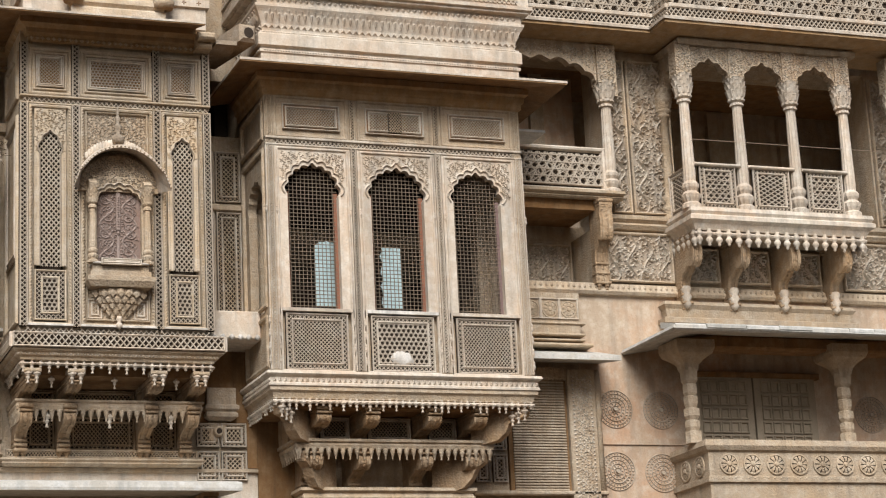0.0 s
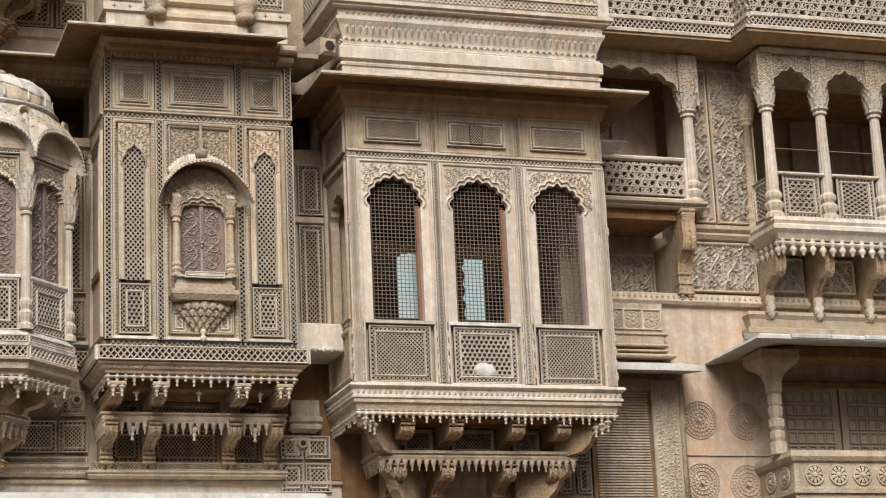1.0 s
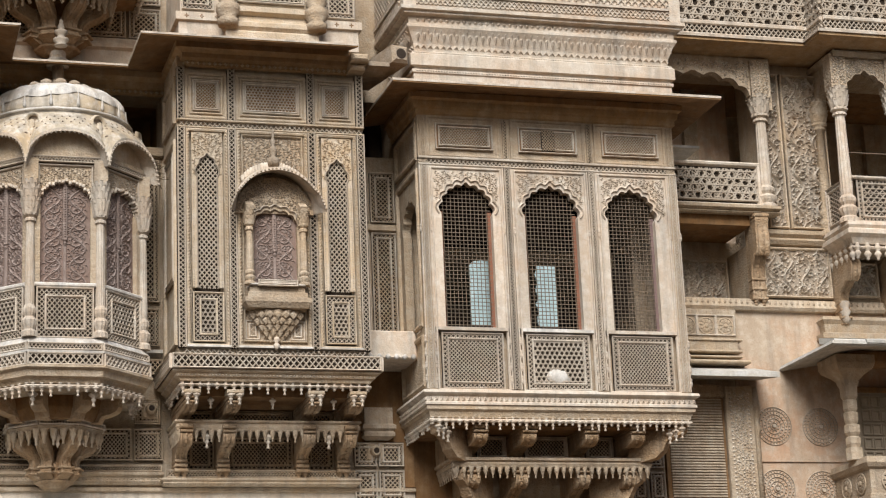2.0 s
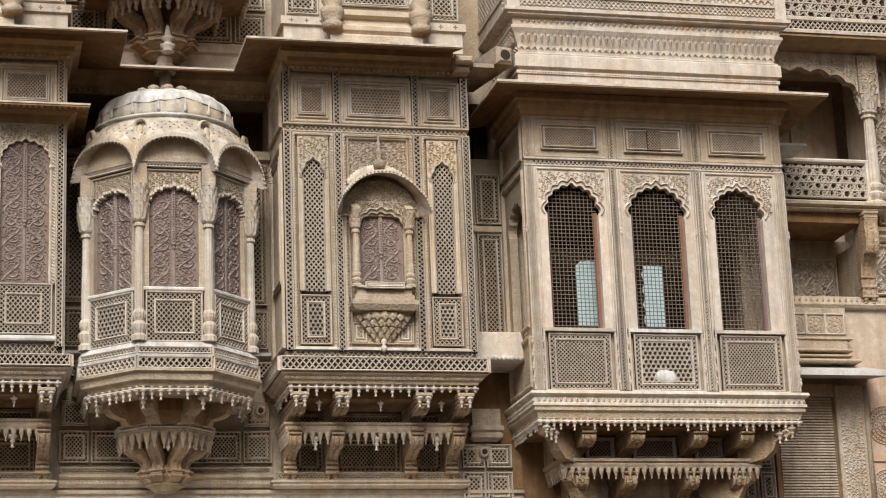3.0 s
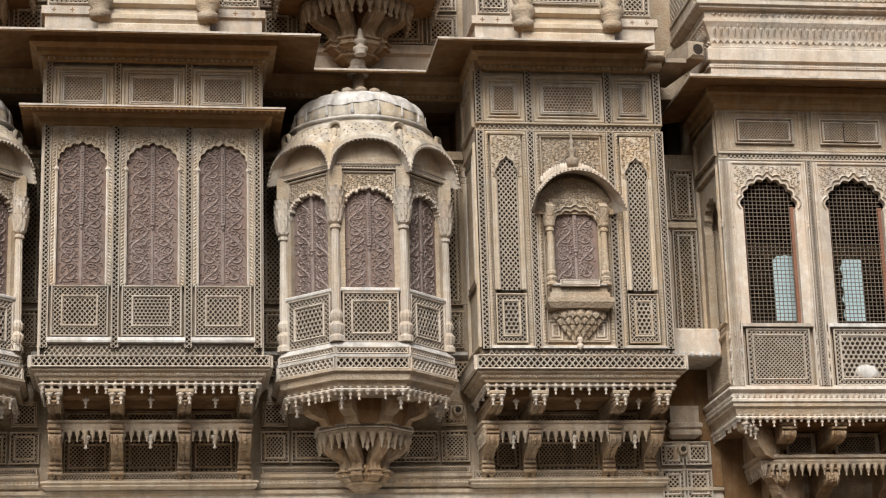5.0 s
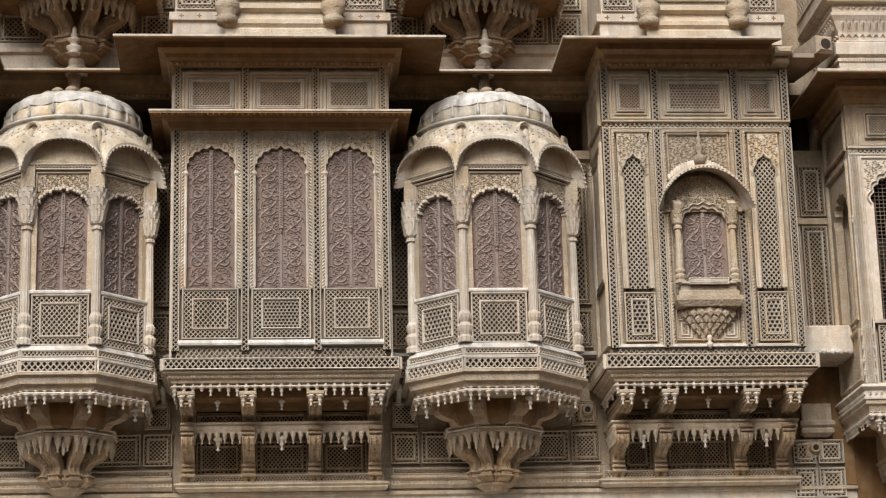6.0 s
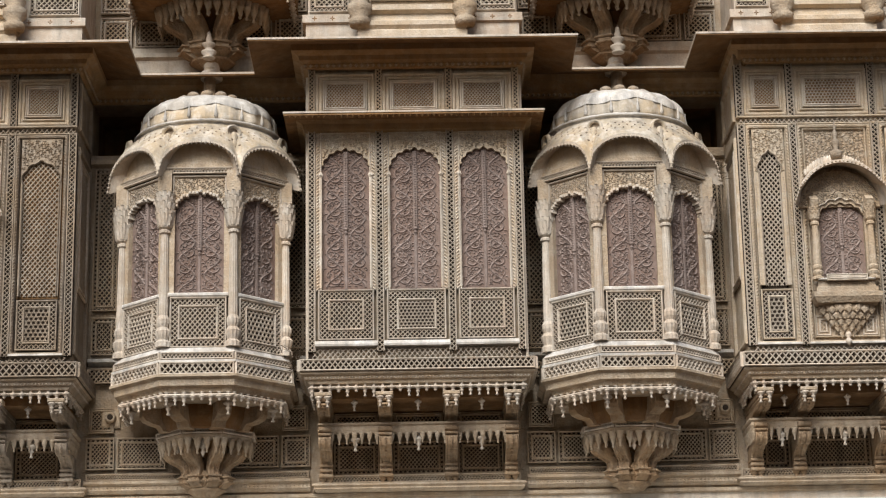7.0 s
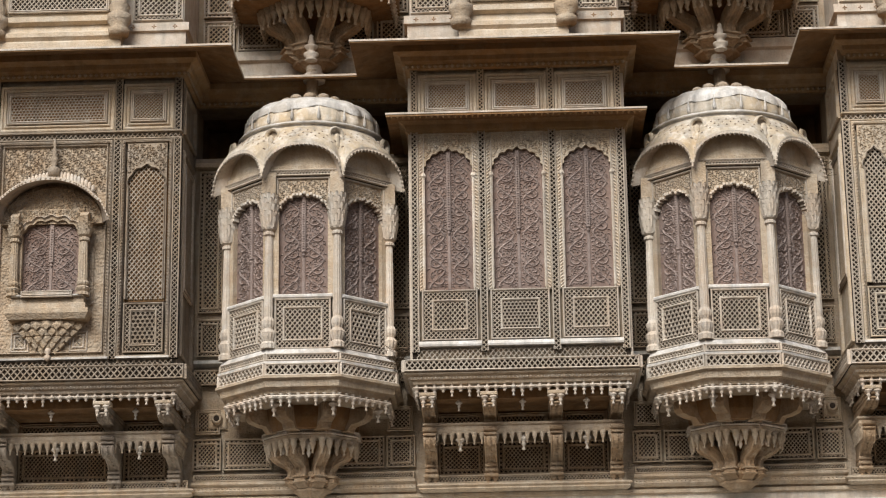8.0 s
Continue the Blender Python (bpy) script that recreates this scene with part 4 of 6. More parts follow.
def bay_niche(x0, x1, mull, label, seed, warm, rim=None, lace=None):
    """A bay with a blind balconette between two tall pierced lancets."""
    rng = random.Random(seed)
    yf, cx = -0.6, (x0 + x1) / 2
    t = thing("oriel", (cx, WALL, 4.6), label, "oriel", "bays of the facade")
    part("body", G().box(x0 + 0.01, x1 - 0.01, yf + 0.05, WALL, 5.5, 8.62), rim or STONE, t)
    k = (mull / 0.37) ** 0.55
    for x in (x0 + 0.036, cx - mull, cx + mull, x1 - 0.036):
        strip(t, FLAT, x - 0.036, x + 0.036, 5.76, 7.79, yf + 0.005, lace)
        strip(t, FLAT, x - 0.034, x + 0.034, 7.86, 8.36, yf + 0.005, lace)
    for m, l in (segs([(x0 + 0.01, WALL), (x0 + 0.01, yf)])[0], segs([(x1 - 0.01, yf), (x1 - 0.01, WALL)])[0]):
        part("side_frame", G(m).moulding(0.1, l - 0.1, 5.8, 7.7, 0.05, 0, 0.03), rim or STONE, t)
        jali(t, m, 0.18, l - 0.18, 6.4, 7.6, 0, 0.034, STARS[2], 0.02, STONE)
        part("side_frame", G(m).moulding(0.1, l - 0.1, 7.85, 8.3, 0.05, 0, 0.03), rim or STONE, t)
    cols = ((x0 + 0.078, cx - mull - 0.04), (cx - mull + 0.04, cx + mull - 0.04), (cx + mull + 0.04, x1 - 0.078))
    part("cross_band", G().lattice(x0 + 0.02, x1 - 0.02, 7.795, 7.85, yf + 0.03, 0.033, 0.0095, 0.025), lace or LACE, t)
    part("cross_fillet", G().box(x0, x1, yf - 0.016, yf + 0.05, 7.848, 7.866, 0.004).box(x0, x1, yf - 0.012, yf + 0.05, 7.782, 7.796, 0.004), rim or PALE, t)
    for i, (a, b) in enumerate(cols):
        mid = (a + b) / 2
        part("panel_frame", G().moulding(a, b, 5.765, 7.775, 0.035, yf + 0.02, 0.045), rim or PALE, t)
        part("rope_edge", G().rope_v(a + 0.006, a + 0.03, 5.8, 7.75, yf - 0.02, 0.014).rope_v(b - 0.006, b - 0.03, 5.8, 7.75, yf - 0.02, 0.014), rim or PALE, t)
        part("limed_ledge", G().prism([(yf + 0.04, 5.80), (yf - 0.03, 5.778), (yf - 0.03, 5.762), (yf + 0.04, 5.762)], a - 0.005, b + 0.005), LIME, t)
        part("pierced_strip", G().lattice(a - 0.03, b + 0.03, 5.69, 5.755, yf + 0.02, 0.036, 0.01, 0.02), lace or LACE, t)
        if i == 1:
            part("panel_field", G().box(a + 0.035, b - 0.035, yf + 0.015, yf + 0.05, 5.79, 7.75), CARVED, t)
            part("field_relief", G().foliage(a + 0.05, b - 0.05, 7.30, 7.73, yf + 0.015, 0.045, 0.016, rng), lace or LACE, t)
            part("inner_frame", G().moulding(a + 0.045, b - 0.045, 5.82, 7.74, 0.016, yf + 0.015, 0.03), rim or PALE, t)
            balconette(t, mid, yf, k, rng)
            continue
        w = (b - a) * (0.5 if b - a < 0.45 else 0.74)
        line = arch_line(mid, w * 0.97, 6.30, 7.32, 7.55, 5, 0.2)
        part("lancet_slab", arch_wall(G(), a + 0.05, b - 0.05, 6.27, 7.74, line, yf - 0.004, 0.03), warm, t)
        test = in_arch(line)
        part("spandrel_relief", G().foliage(a + 0.06, b - 0.06, 7.34, 7.73, yf - 0.004, 0.04, 0.016, rng, lambda x, z: not test(x, z - 0.03) and not test(x, z)), warm, t)
        # Dark sheet in place of the unlit space behind the lancet.
        lp = part("lancet_backing", G().box(mid - w / 2 - 0.02, mid + w / 2 + 0.02, yf + 0.035, yf + 0.049, 6.28, 7.6), BROWN if rim is ASHEN else VOID, t)
        part("ribs", G().lattice(mid - w / 2, mid + w / 2, 6.30, 7.56, yf + 0.03, 0.033, 0.0125, 0.015, (50, 130), lambda x, z: test(x, z) or z < 7.3), lace or LACE, lp)
        edge = G().ribbon(line, yf - 0.004, 0.016, 0.014)
        part("lancet_edge", edge, lace or LACE, t)
        part("dot_border", G().beads_v(a + 0.065, 6.3, 7.3, yf - 0.004, 0.022, 0.008).beads_v(b - 0.065, 6.3, 7.3, yf - 0.004, 0.022, 0.008), lace or LACE, t)
        jali(t, FLAT, a + 0.05, b - 0.05, 5.81, 6.26, yf + 0.005, 0.032, STARS[0], 0.042, lace, rimmat=rim)
    bay_head(t, cols, yf, 7.875, 8.31, rng, (1, 0, 1))
    path = [(x0, WALL), (x0, yf), (x1, yf), (x1, WALL)]
    band(t, path, 0.07, 5.56, 5.69, 0.06, lace)
    h = (x1 - x0) / 2
    underside(t, x0, x1, yf, 5.56, (cx - h + 0.12, cx - h * 0.42, cx + h * 0.42, cx + h - 0.12), (x0 + 0.04, x1 - 0.04), 4.73, rim if rim is ASHEN else None)
    return t


bay_shuttered()
bay_niche(2.885, 4.612, 0.367, "golden carved sandstone bay with balconette and pierced lancets", 5, GOLD, GOLD)
# ASHEN gives this bay its greyer stone and the shade at the left.
bay_niche(-5.27, -3.0, 0.56, "grey-brown carved sandstone bay with broad balconette", 8, ASHEN, ASHEN, ASHEN)


# ---- domed octagonal bays ----
def octagon(cx, cy, face):
    """The open path of an octagon's wall-to-wall front, starting at the wall on the low-x side."""
    h, q = face / 2, face * (0.5 + math.sqrt(0.5))
    return [(cx - q, WALL), (cx - q, cy - h), (cx - h, cy - q), (cx + h, cy - q), (cx + q, cy - h), (cx + q, WALL)]


def lotus_corbel(t, cx, cy, z0, z1, r1, drop=1.15):
    """Four S-curved brackets rising from a stepped, faceted boss to a fringed ring."""
    h = z1 - z0
    yc = cy + 0.12
    prof = [(0.05, 0.0), (0.24, 0.03), (0.33, 0.085), (0.42, 0.12), (0.44, 0.15), (0.38, 0.17), (0.44, 0.23), (0.52, 0.26), (0.53, 0.29), (0.47, 0.31), (0.45, 0.42), (0.2, 0.5), (0.16, 1.0)]
    part("lotus_knob", G().lathe([(r * r1, z0 + u * h) for r, u in prof], cx, yc, 16, 8, 0.07), STAINED, t)
    # Core coloured dark to stand in for the shaded gaps between brackets.
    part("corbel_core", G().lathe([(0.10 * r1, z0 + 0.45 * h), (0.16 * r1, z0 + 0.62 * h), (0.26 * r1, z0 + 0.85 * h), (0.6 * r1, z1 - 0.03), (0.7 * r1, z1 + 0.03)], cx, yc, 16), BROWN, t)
    outer = smooth_line([(0.40, 0.16), (0.54, 0.22), (0.60, 0.31), (0.53, 0.41), (0.56, 0.50), (0.70, 0.56), (0.86, 0.62), (0.96, 0.71), (1.0, 0.82), (0.97, 0.92), (0.98, 1.0)], 2)
    inner = smooth_line([(0.82, 1.0), (0.80, 0.88), (0.70, 0.77), (0.52, 0.70), (0.40, 0.6), (0.34, 0.48), (0.3, 0.2)], 2)
    for a in (-68, -23, 23, 68):
        m = Matrix.Translation((cx, yc, 0)) @ Matrix.Rotation(radians(a), 4, "Z")
        w = 0.05 * r1 / 0.4
        g = G(m).prism([(-r * r1, z0 + u * h) for r, u in outer + inner], -w, w)
        g.box(-w * 1.35, w * 1.35, -0.645 * r1, -0.4 * r1, z0 + 0.325 * h, z0 + 0.355 * h, 0.006)
        g.box(-w * 1.25, w * 1.25, -0.63 * r1, -0.4 * r1, z0 + 0.24 * h, z0 + 0.265 * h, 0.006)
        b = part("bracket", g, STAINED, t)
        # raised edges and a middle rib along the outer curve
        g = G(m)
        for i in range(5, len(outer) - 2):
            (ra, ua), (rb, ub) = outer[i], outer[i + 1]
            for sx, hw, pr in ((-0.8, 0.2, 0.008), (0.8, 0.2, 0.008), (0.0, 0.3, 0.014 if i % 2 else 0.007)):
                x0, x1, mid = (sx - hw) * w, (sx + hw) * w, sx * w
                g.add([(x0, -ra * r1, z0 + ua * h), (x1, -ra * r1, z0 + ua * h), (x1, -rb * r1, z0 + ub * h), (x0, -rb * r1, z0 + ub * h), (mid, -ra * r1 - pr, z0 + ua * h - pr * 0.6), (mid, -rb * r1 - pr, z0 + ub * h - pr * 0.6)], [(0, 4, 5, 3), (4, 1, 2, 5), (0, 1, 4), (3, 5, 2)])
        part("bracket_bud", g, STAINED, b)
    for a, s in ((0, 1.5), (-45, 1.2), (45, 1.2)):
        m = Matrix.Translation((cx, yc, 0)) @ Matrix.Rotation(radians(a), 4, "Z")
        part("hanging_bud", G(m).lathe([(0.004, z1 - 0.135 * s), (0.014 * s, z1 - 0.11 * s), (0.008 * s, z1 - 0.095 * s), (0.022 * s, z1 - 0.075 * s), (0.012 * s, z1 - 0.055 * s), (0.02 * s, z1 - 0.04 * s), (0.012 * s, z1)], 0, -r1 * 0.82, 8), PALE, t, smooth=True)
    f = r1 / 1.207
    p = octagon(cx, yc, f)
    part("corbel_ring", G().sweep(p, [(-0.12, z1 - 0.05), (0.0, z1 - 0.05), (0.015, z1 - 0.02), (0.0, z1), (0.0, z1 + 0.04), (-0.12, z1 + 0.04)]), STONE, t)
    band(t, off(p, -0.01), 0.02, z1 - 0.012, z1 + 0.036, 0.026)
    fringe(t, p, z1 - 0.045, 0.075, "fringe_drop", [SPIKE], 0.012, drop)


def domed_bay(cx):
    rng = random.Random(11)
    cy = -0.04
    t = thing("domed_oriel", (cx, WALL, 4.6), "octagonal sandstone bay with ribbed dome and carved shutters", "oriel", "domed bays of the facade")
    body = octagon(cx, cy, 0.60)
    part("body", G().sweep(body, [(-0.07, 5.4), (-0.07, 7.5), (-0.3, 7.5), (-0.3, 5.4)]), STONE, t)
    part("core_floor", G().sweep(body, [(-0.06, 5.35), (-0.06, 5.6), (-0.65, 5.6), (-0.65, 5.35)]), STONE, t)
    for i, (m, l) in enumerate(segs(body)):
        if i in (0, 4):
            jali(t, m, 0.04, l - 0.06, 5.84, 6.24, 0.05, 0.03, STARS[1], 0.02)
            strip(t, m, 0.06, l - 0.08, 6.3, 7.2, 0.06)
            continue
        a, b, mid = 0.075, l - 0.075, l / 2
        line = arch_line(mid, b - a - 0.02, 6.26, 6.98, 7.19, 9, 0.3)
        part("arch_slab", arch_wall(G(m), 0.02, l - 0.02, 6.24, 7.34, line, 0.0, 0.05), STONE, t)
        shutters(t, m, a + 0.01, b - 0.01, 6.26, 7.2, 0.045, line, rng)
        test = in_arch(line)
        part("spandrel_relief", G(m).foliage(a + 0.01, b - 0.01, 7.04, 7.30, 0.0, 0.032, 0.014, rng, lambda x, z: not test(x, z - 0.025) and not test(x, z)), LACE, t)
        g = G(m)
        for q in range(2, len(line) - 2, 2):
            x, z = line[q]
            g.box(x - 0.012, x + 0.012, -0.022, 0.04, z - 0.012, z + 0.014, 0.005)
        part("arch_cusp", g, PALE, t)
        part("frieze_fillet", G(m).box(a - 0.01, b + 0.01, -0.02, 0.0, 7.31, 7.328, 0.004).box(a - 0.012, a + 0.004, -0.02, 0.0, 7.0, 7.31, 0.004).box(b - 0.004, b + 0.012, -0.02, 0.0, 7.0, 7.31, 0.004), LACE, t)
        part("limed_rail", G(m).box(a - 0.04, b + 0.04, -0.03, 0.05, 6.225, 6.262, 0.01), LIME, t)
        jali(t, m, a - 0.02, b + 0.02, 5.775, 6.222, 0.0, 0.034, STARS[(0, 0, 2, 0, 1)[i]], 0.055)
    for x, y in body[1:5]:
        part("column", colonnette(G(), x, y - 0.005, 5.78, 7.18, 0.04, 0.36, 1.2), PALE, t)
        part("capital_block", G().box(x - 0.06, x + 0.06, y - 0.06, y + 0.06, 7.15, 7.36), STONE, t)
    part("tympanum", G().sweep(off(body, 0.0), [(-0.07, 7.42), (-0.004, 7.42), (-0.004, 7.56), (-0.1, 7.64), (-0.2, 7.64)]), STONE, t)
    part("frieze", G().sweep(body, [(-0.07, 7.34), (0.01, 7.34), (0.015, 7.37), (0.03, 7.38), (0.03, 7.43), (0.0, 7.44), (0.0, 7.5), (-0.07, 7.6)]), STONE, t)
    band(t, body, 0.02, 7.335, 7.395, 0.03, LACE)
    g = G()
    for m, l in segs(body)[1:4]:
        g.m = m
        g.foliage(0.1, l - 0.1, 7.44, 7.54, 0.004, 0.034, 0.012, rng)
    part("field_relief", g, LACE, t)
    # stepped sill
    part("limed_slope", G().sweep(body, [(-0.05, 5.79), (0.02, 5.775), (0.05, 5.73), (-0.05, 5.72)]), LIME, t)
    band(t, body, 0.035, 5.665, 5.73, 0.036)
    part("sill_step", G().sweep(body, [(0.0, 5.672), (0.07, 5.658), (0.07, 5.64), (0.0, 5.64)]), LIME, t)
    band(t, body, 0.05, 5.53, 5.64, 0.055)
    part("cornice", G().sweep(body, [(-0.3, 5.53), (0.085, 5.53), (0.085, 5.51), (0.05, 5.49), (0.04, 5.44), (0.0, 5.43), (-0.02, 5.39), (-0.3, 5.39)]), STONE, t)
    ring = off(body, 0.005)
    part("fringe_rail", G().sweep(ring, [(-0.05, 5.375), (0.0, 5.375), (0.01, 5.362), (0.0, 5.35), (-0.05, 5.35)]), PALE, t)
    fringe(t, ring, 5.392, 0.07, "pendant", [DROP, KNOB], 0.02)
    # Brown soffits: shade behind the pendants, given as colour.
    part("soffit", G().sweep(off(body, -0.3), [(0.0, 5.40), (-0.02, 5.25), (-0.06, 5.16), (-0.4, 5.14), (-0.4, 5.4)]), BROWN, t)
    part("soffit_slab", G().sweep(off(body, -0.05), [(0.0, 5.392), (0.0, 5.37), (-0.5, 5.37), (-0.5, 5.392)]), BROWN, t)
    for a in (-67, -22.5, 22.5, 67):
        m = Matrix.Translation((cx, cy, 0)) @ Matrix.Rotation(radians(a), 4, "Z")
        part("upper_bracket", G(m).prism([(-0.3, 5.14), (-0.40, 5.15), (-0.43, 5.20), (-0.50, 5.215), (-0.56, 5.24), (-0.585, 5.28), (-0.585, 5.38), (-0.3, 5.38)], -0.06, 0.06), STAINED, t)
        piece("pendant", DROP, t, m @ Vector((0, -0.67, 5.36)), 0, 1.1)
    lotus_corbel(t, cx, cy + 0.02, 4.60, 5.13, 0.40)
    # bowed hoods round the faces
    outer = off(body, 0.145)
    mesh_n = 18
    top_ring = []
    for i, (m, l) in enumerate(segs(outer)):
        if i in (0, 4):
            continue
        g, d, rows = G(m), G(m), []
        for k in range(mesh_n + 1):
            u = -1 + 2 * k / mesh_n
            rise = math.sqrt(max(0.0, 1 - abs(u) ** 2.3))
            x = l / 2 + u * l / 2
            zo = 7.295 + 0.31 * rise
            inn = l / 2 + u * 0.29
            rows += [(x, 0, zo - 0.014), (x, 0, zo + 0.014), (inn, 0.16, zo + 0.12), (inn, 0.16, zo + 0.04)]
        for a, b in zip(rows[::4], rows[4::4]):
            n = max(1, round(math.hypot(b[0] - a[0], b[2] - a[2]) / 0.036))
            for q in range(n):
                x, zo = a[0] + (b[0] - a[0]) * (q + 0.5) / n, a[2] + (b[2] - a[2]) * (q + 0.5) / n
                d.add([(x - 0.012, 0.0, zo - 0.004), (x, 0.0, zo - 0.022), (x + 0.012, 0.0, zo - 0.004), (x, 0.0, zo + 0.014), (x, -0.016, zo - 0.004), (x, 0.03, zo - 0.004)], [(0, 1, 4), (1, 2, 4), (2, 3, 4), (3, 0, 4), (1, 0, 5), (2, 1, 5), (3, 2, 5), (0, 3, 5)])
        g.add(rows, [(k * 4 + j, k * 4 + 4 + j, k * 4 + 4 + (j + 1) % 4, k * 4 + (j + 1) % 4) for k in range(mesh_n) for j in range(4)] + [(0, 1, 2, 3), tuple(mesh_n * 4 + j for j in (3, 2, 1, 0))])
        hood = part("hood", g, PALE, t, "bowed pale stone hood")
        part("hood_dentil", d, LACE, hood)
    for m, l in segs(body)[1:4]:
        fan = [(l / 2 + 0.285 * math.cos(math.pi * q / 16), 7.42 + 0.235 * math.sin(math.pi * q / 16) ** 0.8) for q in range(17)]
        part("tympanum_plate", G(m).add([(x, y, z) for y in (-0.006, 0.03) for x, z in fan], [tuple(range(17)), tuple(range(33, 16, -1))] + [(q, (q + 1) % 17, 17 + (q + 1) % 17, 17 + q) for q in range(17)]), GOLD, t)
    # curved shell from the hoods up to the dome
    n_u, shell, rows = 18, G(), 7
    verts, nf = [], 0
    ov = outer[1:5]
    cols = []
    for s in range(3):
        (ax, ay), (bx, by) = ov[s], ov[s + 1]
        for k in range(n_u + 1):
            u = -1 + 2 * k / n_u
            rise = math.sqrt(max(0.0, 1 - abs(u) ** 2.3))
            cols.append((ax + (bx - ax) * k / n_u, ay + (by - ay) * k / n_u, 7.31 + 0.31 * rise))
    for x, y, z in cols:
        ang = math.atan2(x - cx, -(y - cy))
        rx, ry = cx + 0.64 * math.sin(ang), cy - 0.64 * math.cos(ang)
        for j in range(rows):
            q = j / (rows - 1)
            s = q ** 1.1
            verts.append((x + (rx - x) * s, y + (ry - y) * s, z + (7.845 - z) * q ** 0.95))
    shell.add(verts, [(i * rows + j, (i + 1) * rows + j, (i + 1) * rows + j + 1, i * rows + j + 1) for i in range(len(cols) - 1) for j in range(rows - 1)])
    part("hood_shell", shell, DOMEMAT, t, "lime-whitened stone shell with worn ornament", smooth=True)
    part("drum", G().lathe([(0.5, 7.55), (0.6, 7.76), (0.64, 7.835), (0.655, 7.85), (0.65, 7.88), (0.62, 7.9)], cx, cy, 40), LIME, t, smooth=True)
    g = G()
    for a in (-112, -67.5, -22.5, 22.5, 67.5, 112):
        mm = Matrix.Translation((cx, cy, 0)) @ Matrix.Rotation(radians(a), 4, "Z")
        b, c = G(mm), G(mm)
        arch = [(0.062 * math.cos(math.pi * (q - 1) / 8), 7.735 + 0.062 * math.sin(math.pi * (q - 1) / 8)) for q in range(11)]
        # Darker block stands in for the shaded hollow under the small arch.
        c.prism([(-0.725, 7.68), (-0.715, 7.79), (-0.60, 7.80), (-0.60, 7.68)], -0.045, 0.045)
        b.ribbon(arch, -0.735, 0.034, 0.035)
        b.lathe([(0.01, 7.50), (0.024, 7.55), (0.045, 7.60), (0.036, 7.64), (0.026, 7.66), (0.032, 7.69), (0.02, 7.725), (0.004, 7.735)], 0, -0.765, 10)
        for sx in (-1, 1):
            b.leaf(sx * 0.03, 7.66, -1.57 - sx * 0.5, 0.09, 0.05, -0.77, 0.02)
        part("boss_recess", c, ASHEN, t)
        g.f += [tuple(i + len(g.v) for i in f) for f in b.f]
        g.v += b.v
    part("hood_boss", g, DOMEMAT, t, smooth=True)
    g = G()
    for i in range(1, len(cols), 2):
        for j in (2, 3, 4):
            v = verts[min(i + (j % 2), len(cols) - 1) * rows + j]
            b = G(Matrix.Translation((cx, cy, 0)) @ Matrix.Rotation(math.atan2(v[0] - cx, -(v[1] - cy)), 4, "Z"))
            b.leaf(0.0, v[2] + 0.012, -1.57, 0.036, 0.036, -math.hypot(v[0] - cx, v[1] - cy) + 0.006, 0.02)
            g.v, g.f = g.v + b.v, g.f + [tuple(q + len(g.v) for q in f) for f in b.f]
    part("shell_leaf", g, ASHEN, t)
    dome = []
    for i in range(11):
        u = i / 10
        dome.append((0.64 * math.cos(u * 1.36) ** 0.45, 7.885 + 0.31 * math.sin(u * 1.5) ** 1.05))
    part("dome", G().lathe(dome, cx, cy, 96, 16, 0.06), DOMEMAT, t, "ribbed squat dome streaked white by birds", smooth=True)
    # limed petals lapping down over the lobes
    n_a, n_r, verts = 128, 7, []
    for k in range(n_a):
        a = 2 * math.pi * (k + 0.5) / n_a
        lobe = abs(math.cos(8 * a))
        foot = 4.0 - 1.1 * lobe ** 0.55 + 0.5 * math.sin(a * 3 + 1.0) + 0.35 * math.sin(a * 7)
        for j in range(n_r):
            q = foot + (9.6 - foot) * j / (n_r - 1)
            i = min(int(q), 9)
            r, z = (dome[i][w] + (dome[i + 1][w] - dome[i][w]) * (q - i) for w in (0, 1))
            r = r * (1 - 0.05 * (1 - lobe)) + (0.014 if j else 0.003)
            verts.append((cx + r * math.sin(a), cy - r * math.cos(a), z + (0.006 if j else -0.004)))
    part("petal_cap", G().add(verts, [(k * n_r + j, (k + 1) % n_a * n_r + j, (k + 1) % n_a * n_r + j + 1, k * n_r + j + 1) for k in range(n_a) for j in range(n_r - 1)]), LIME, t, "lime-whitened crown of the dome", smooth=True)
    g = G()
    for k in range(16):
        mm = Matrix.Translation((cx, cy, 0)) @ Matrix.Rotation(2 * math.pi * (k + 0.5) / 16, 4, "Z")
        b = G(mm).lathe([(0.004, 7.91), (0.018, 7.93), (0.014, 7.96), (0.007, 8.0), (0.003, 8.05)], 0, -0.615, 8)
        g.f += [tuple(i + len(g.v) for i in f) for f in b.f]
        g.v += b.v
    part("dome_rib", g, LIME, t, smooth=True)
    part("dome_fillet", G().lathe([(0.64, 7.852), (0.672, 7.856), (0.68, 7.867), (0.672, 7.878), (0.63, 7.885)], cx, cy, 40), LIME, t, smooth=True)
    g = G()
    for k in range(12):
        mm = Matrix.Translation((cx, cy, 0)) @ Matrix.Rotation(2 * math.pi * k / 12, 4, "Z")
        b = G(mm).lathe([(0.01, 8.2), (0.05, 8.235), (0.06, 8.255), (0.05, 8.275), (0.024, 8.29), (0.004, 8.297)], 0, -0.25, 8)
        g.v, g.f = g.v + b.v, g.f + [tuple(i + len(g.v) for i in f) for f in b.f]
    part("lotus_crown", g, ASHEN, t, smooth=True)
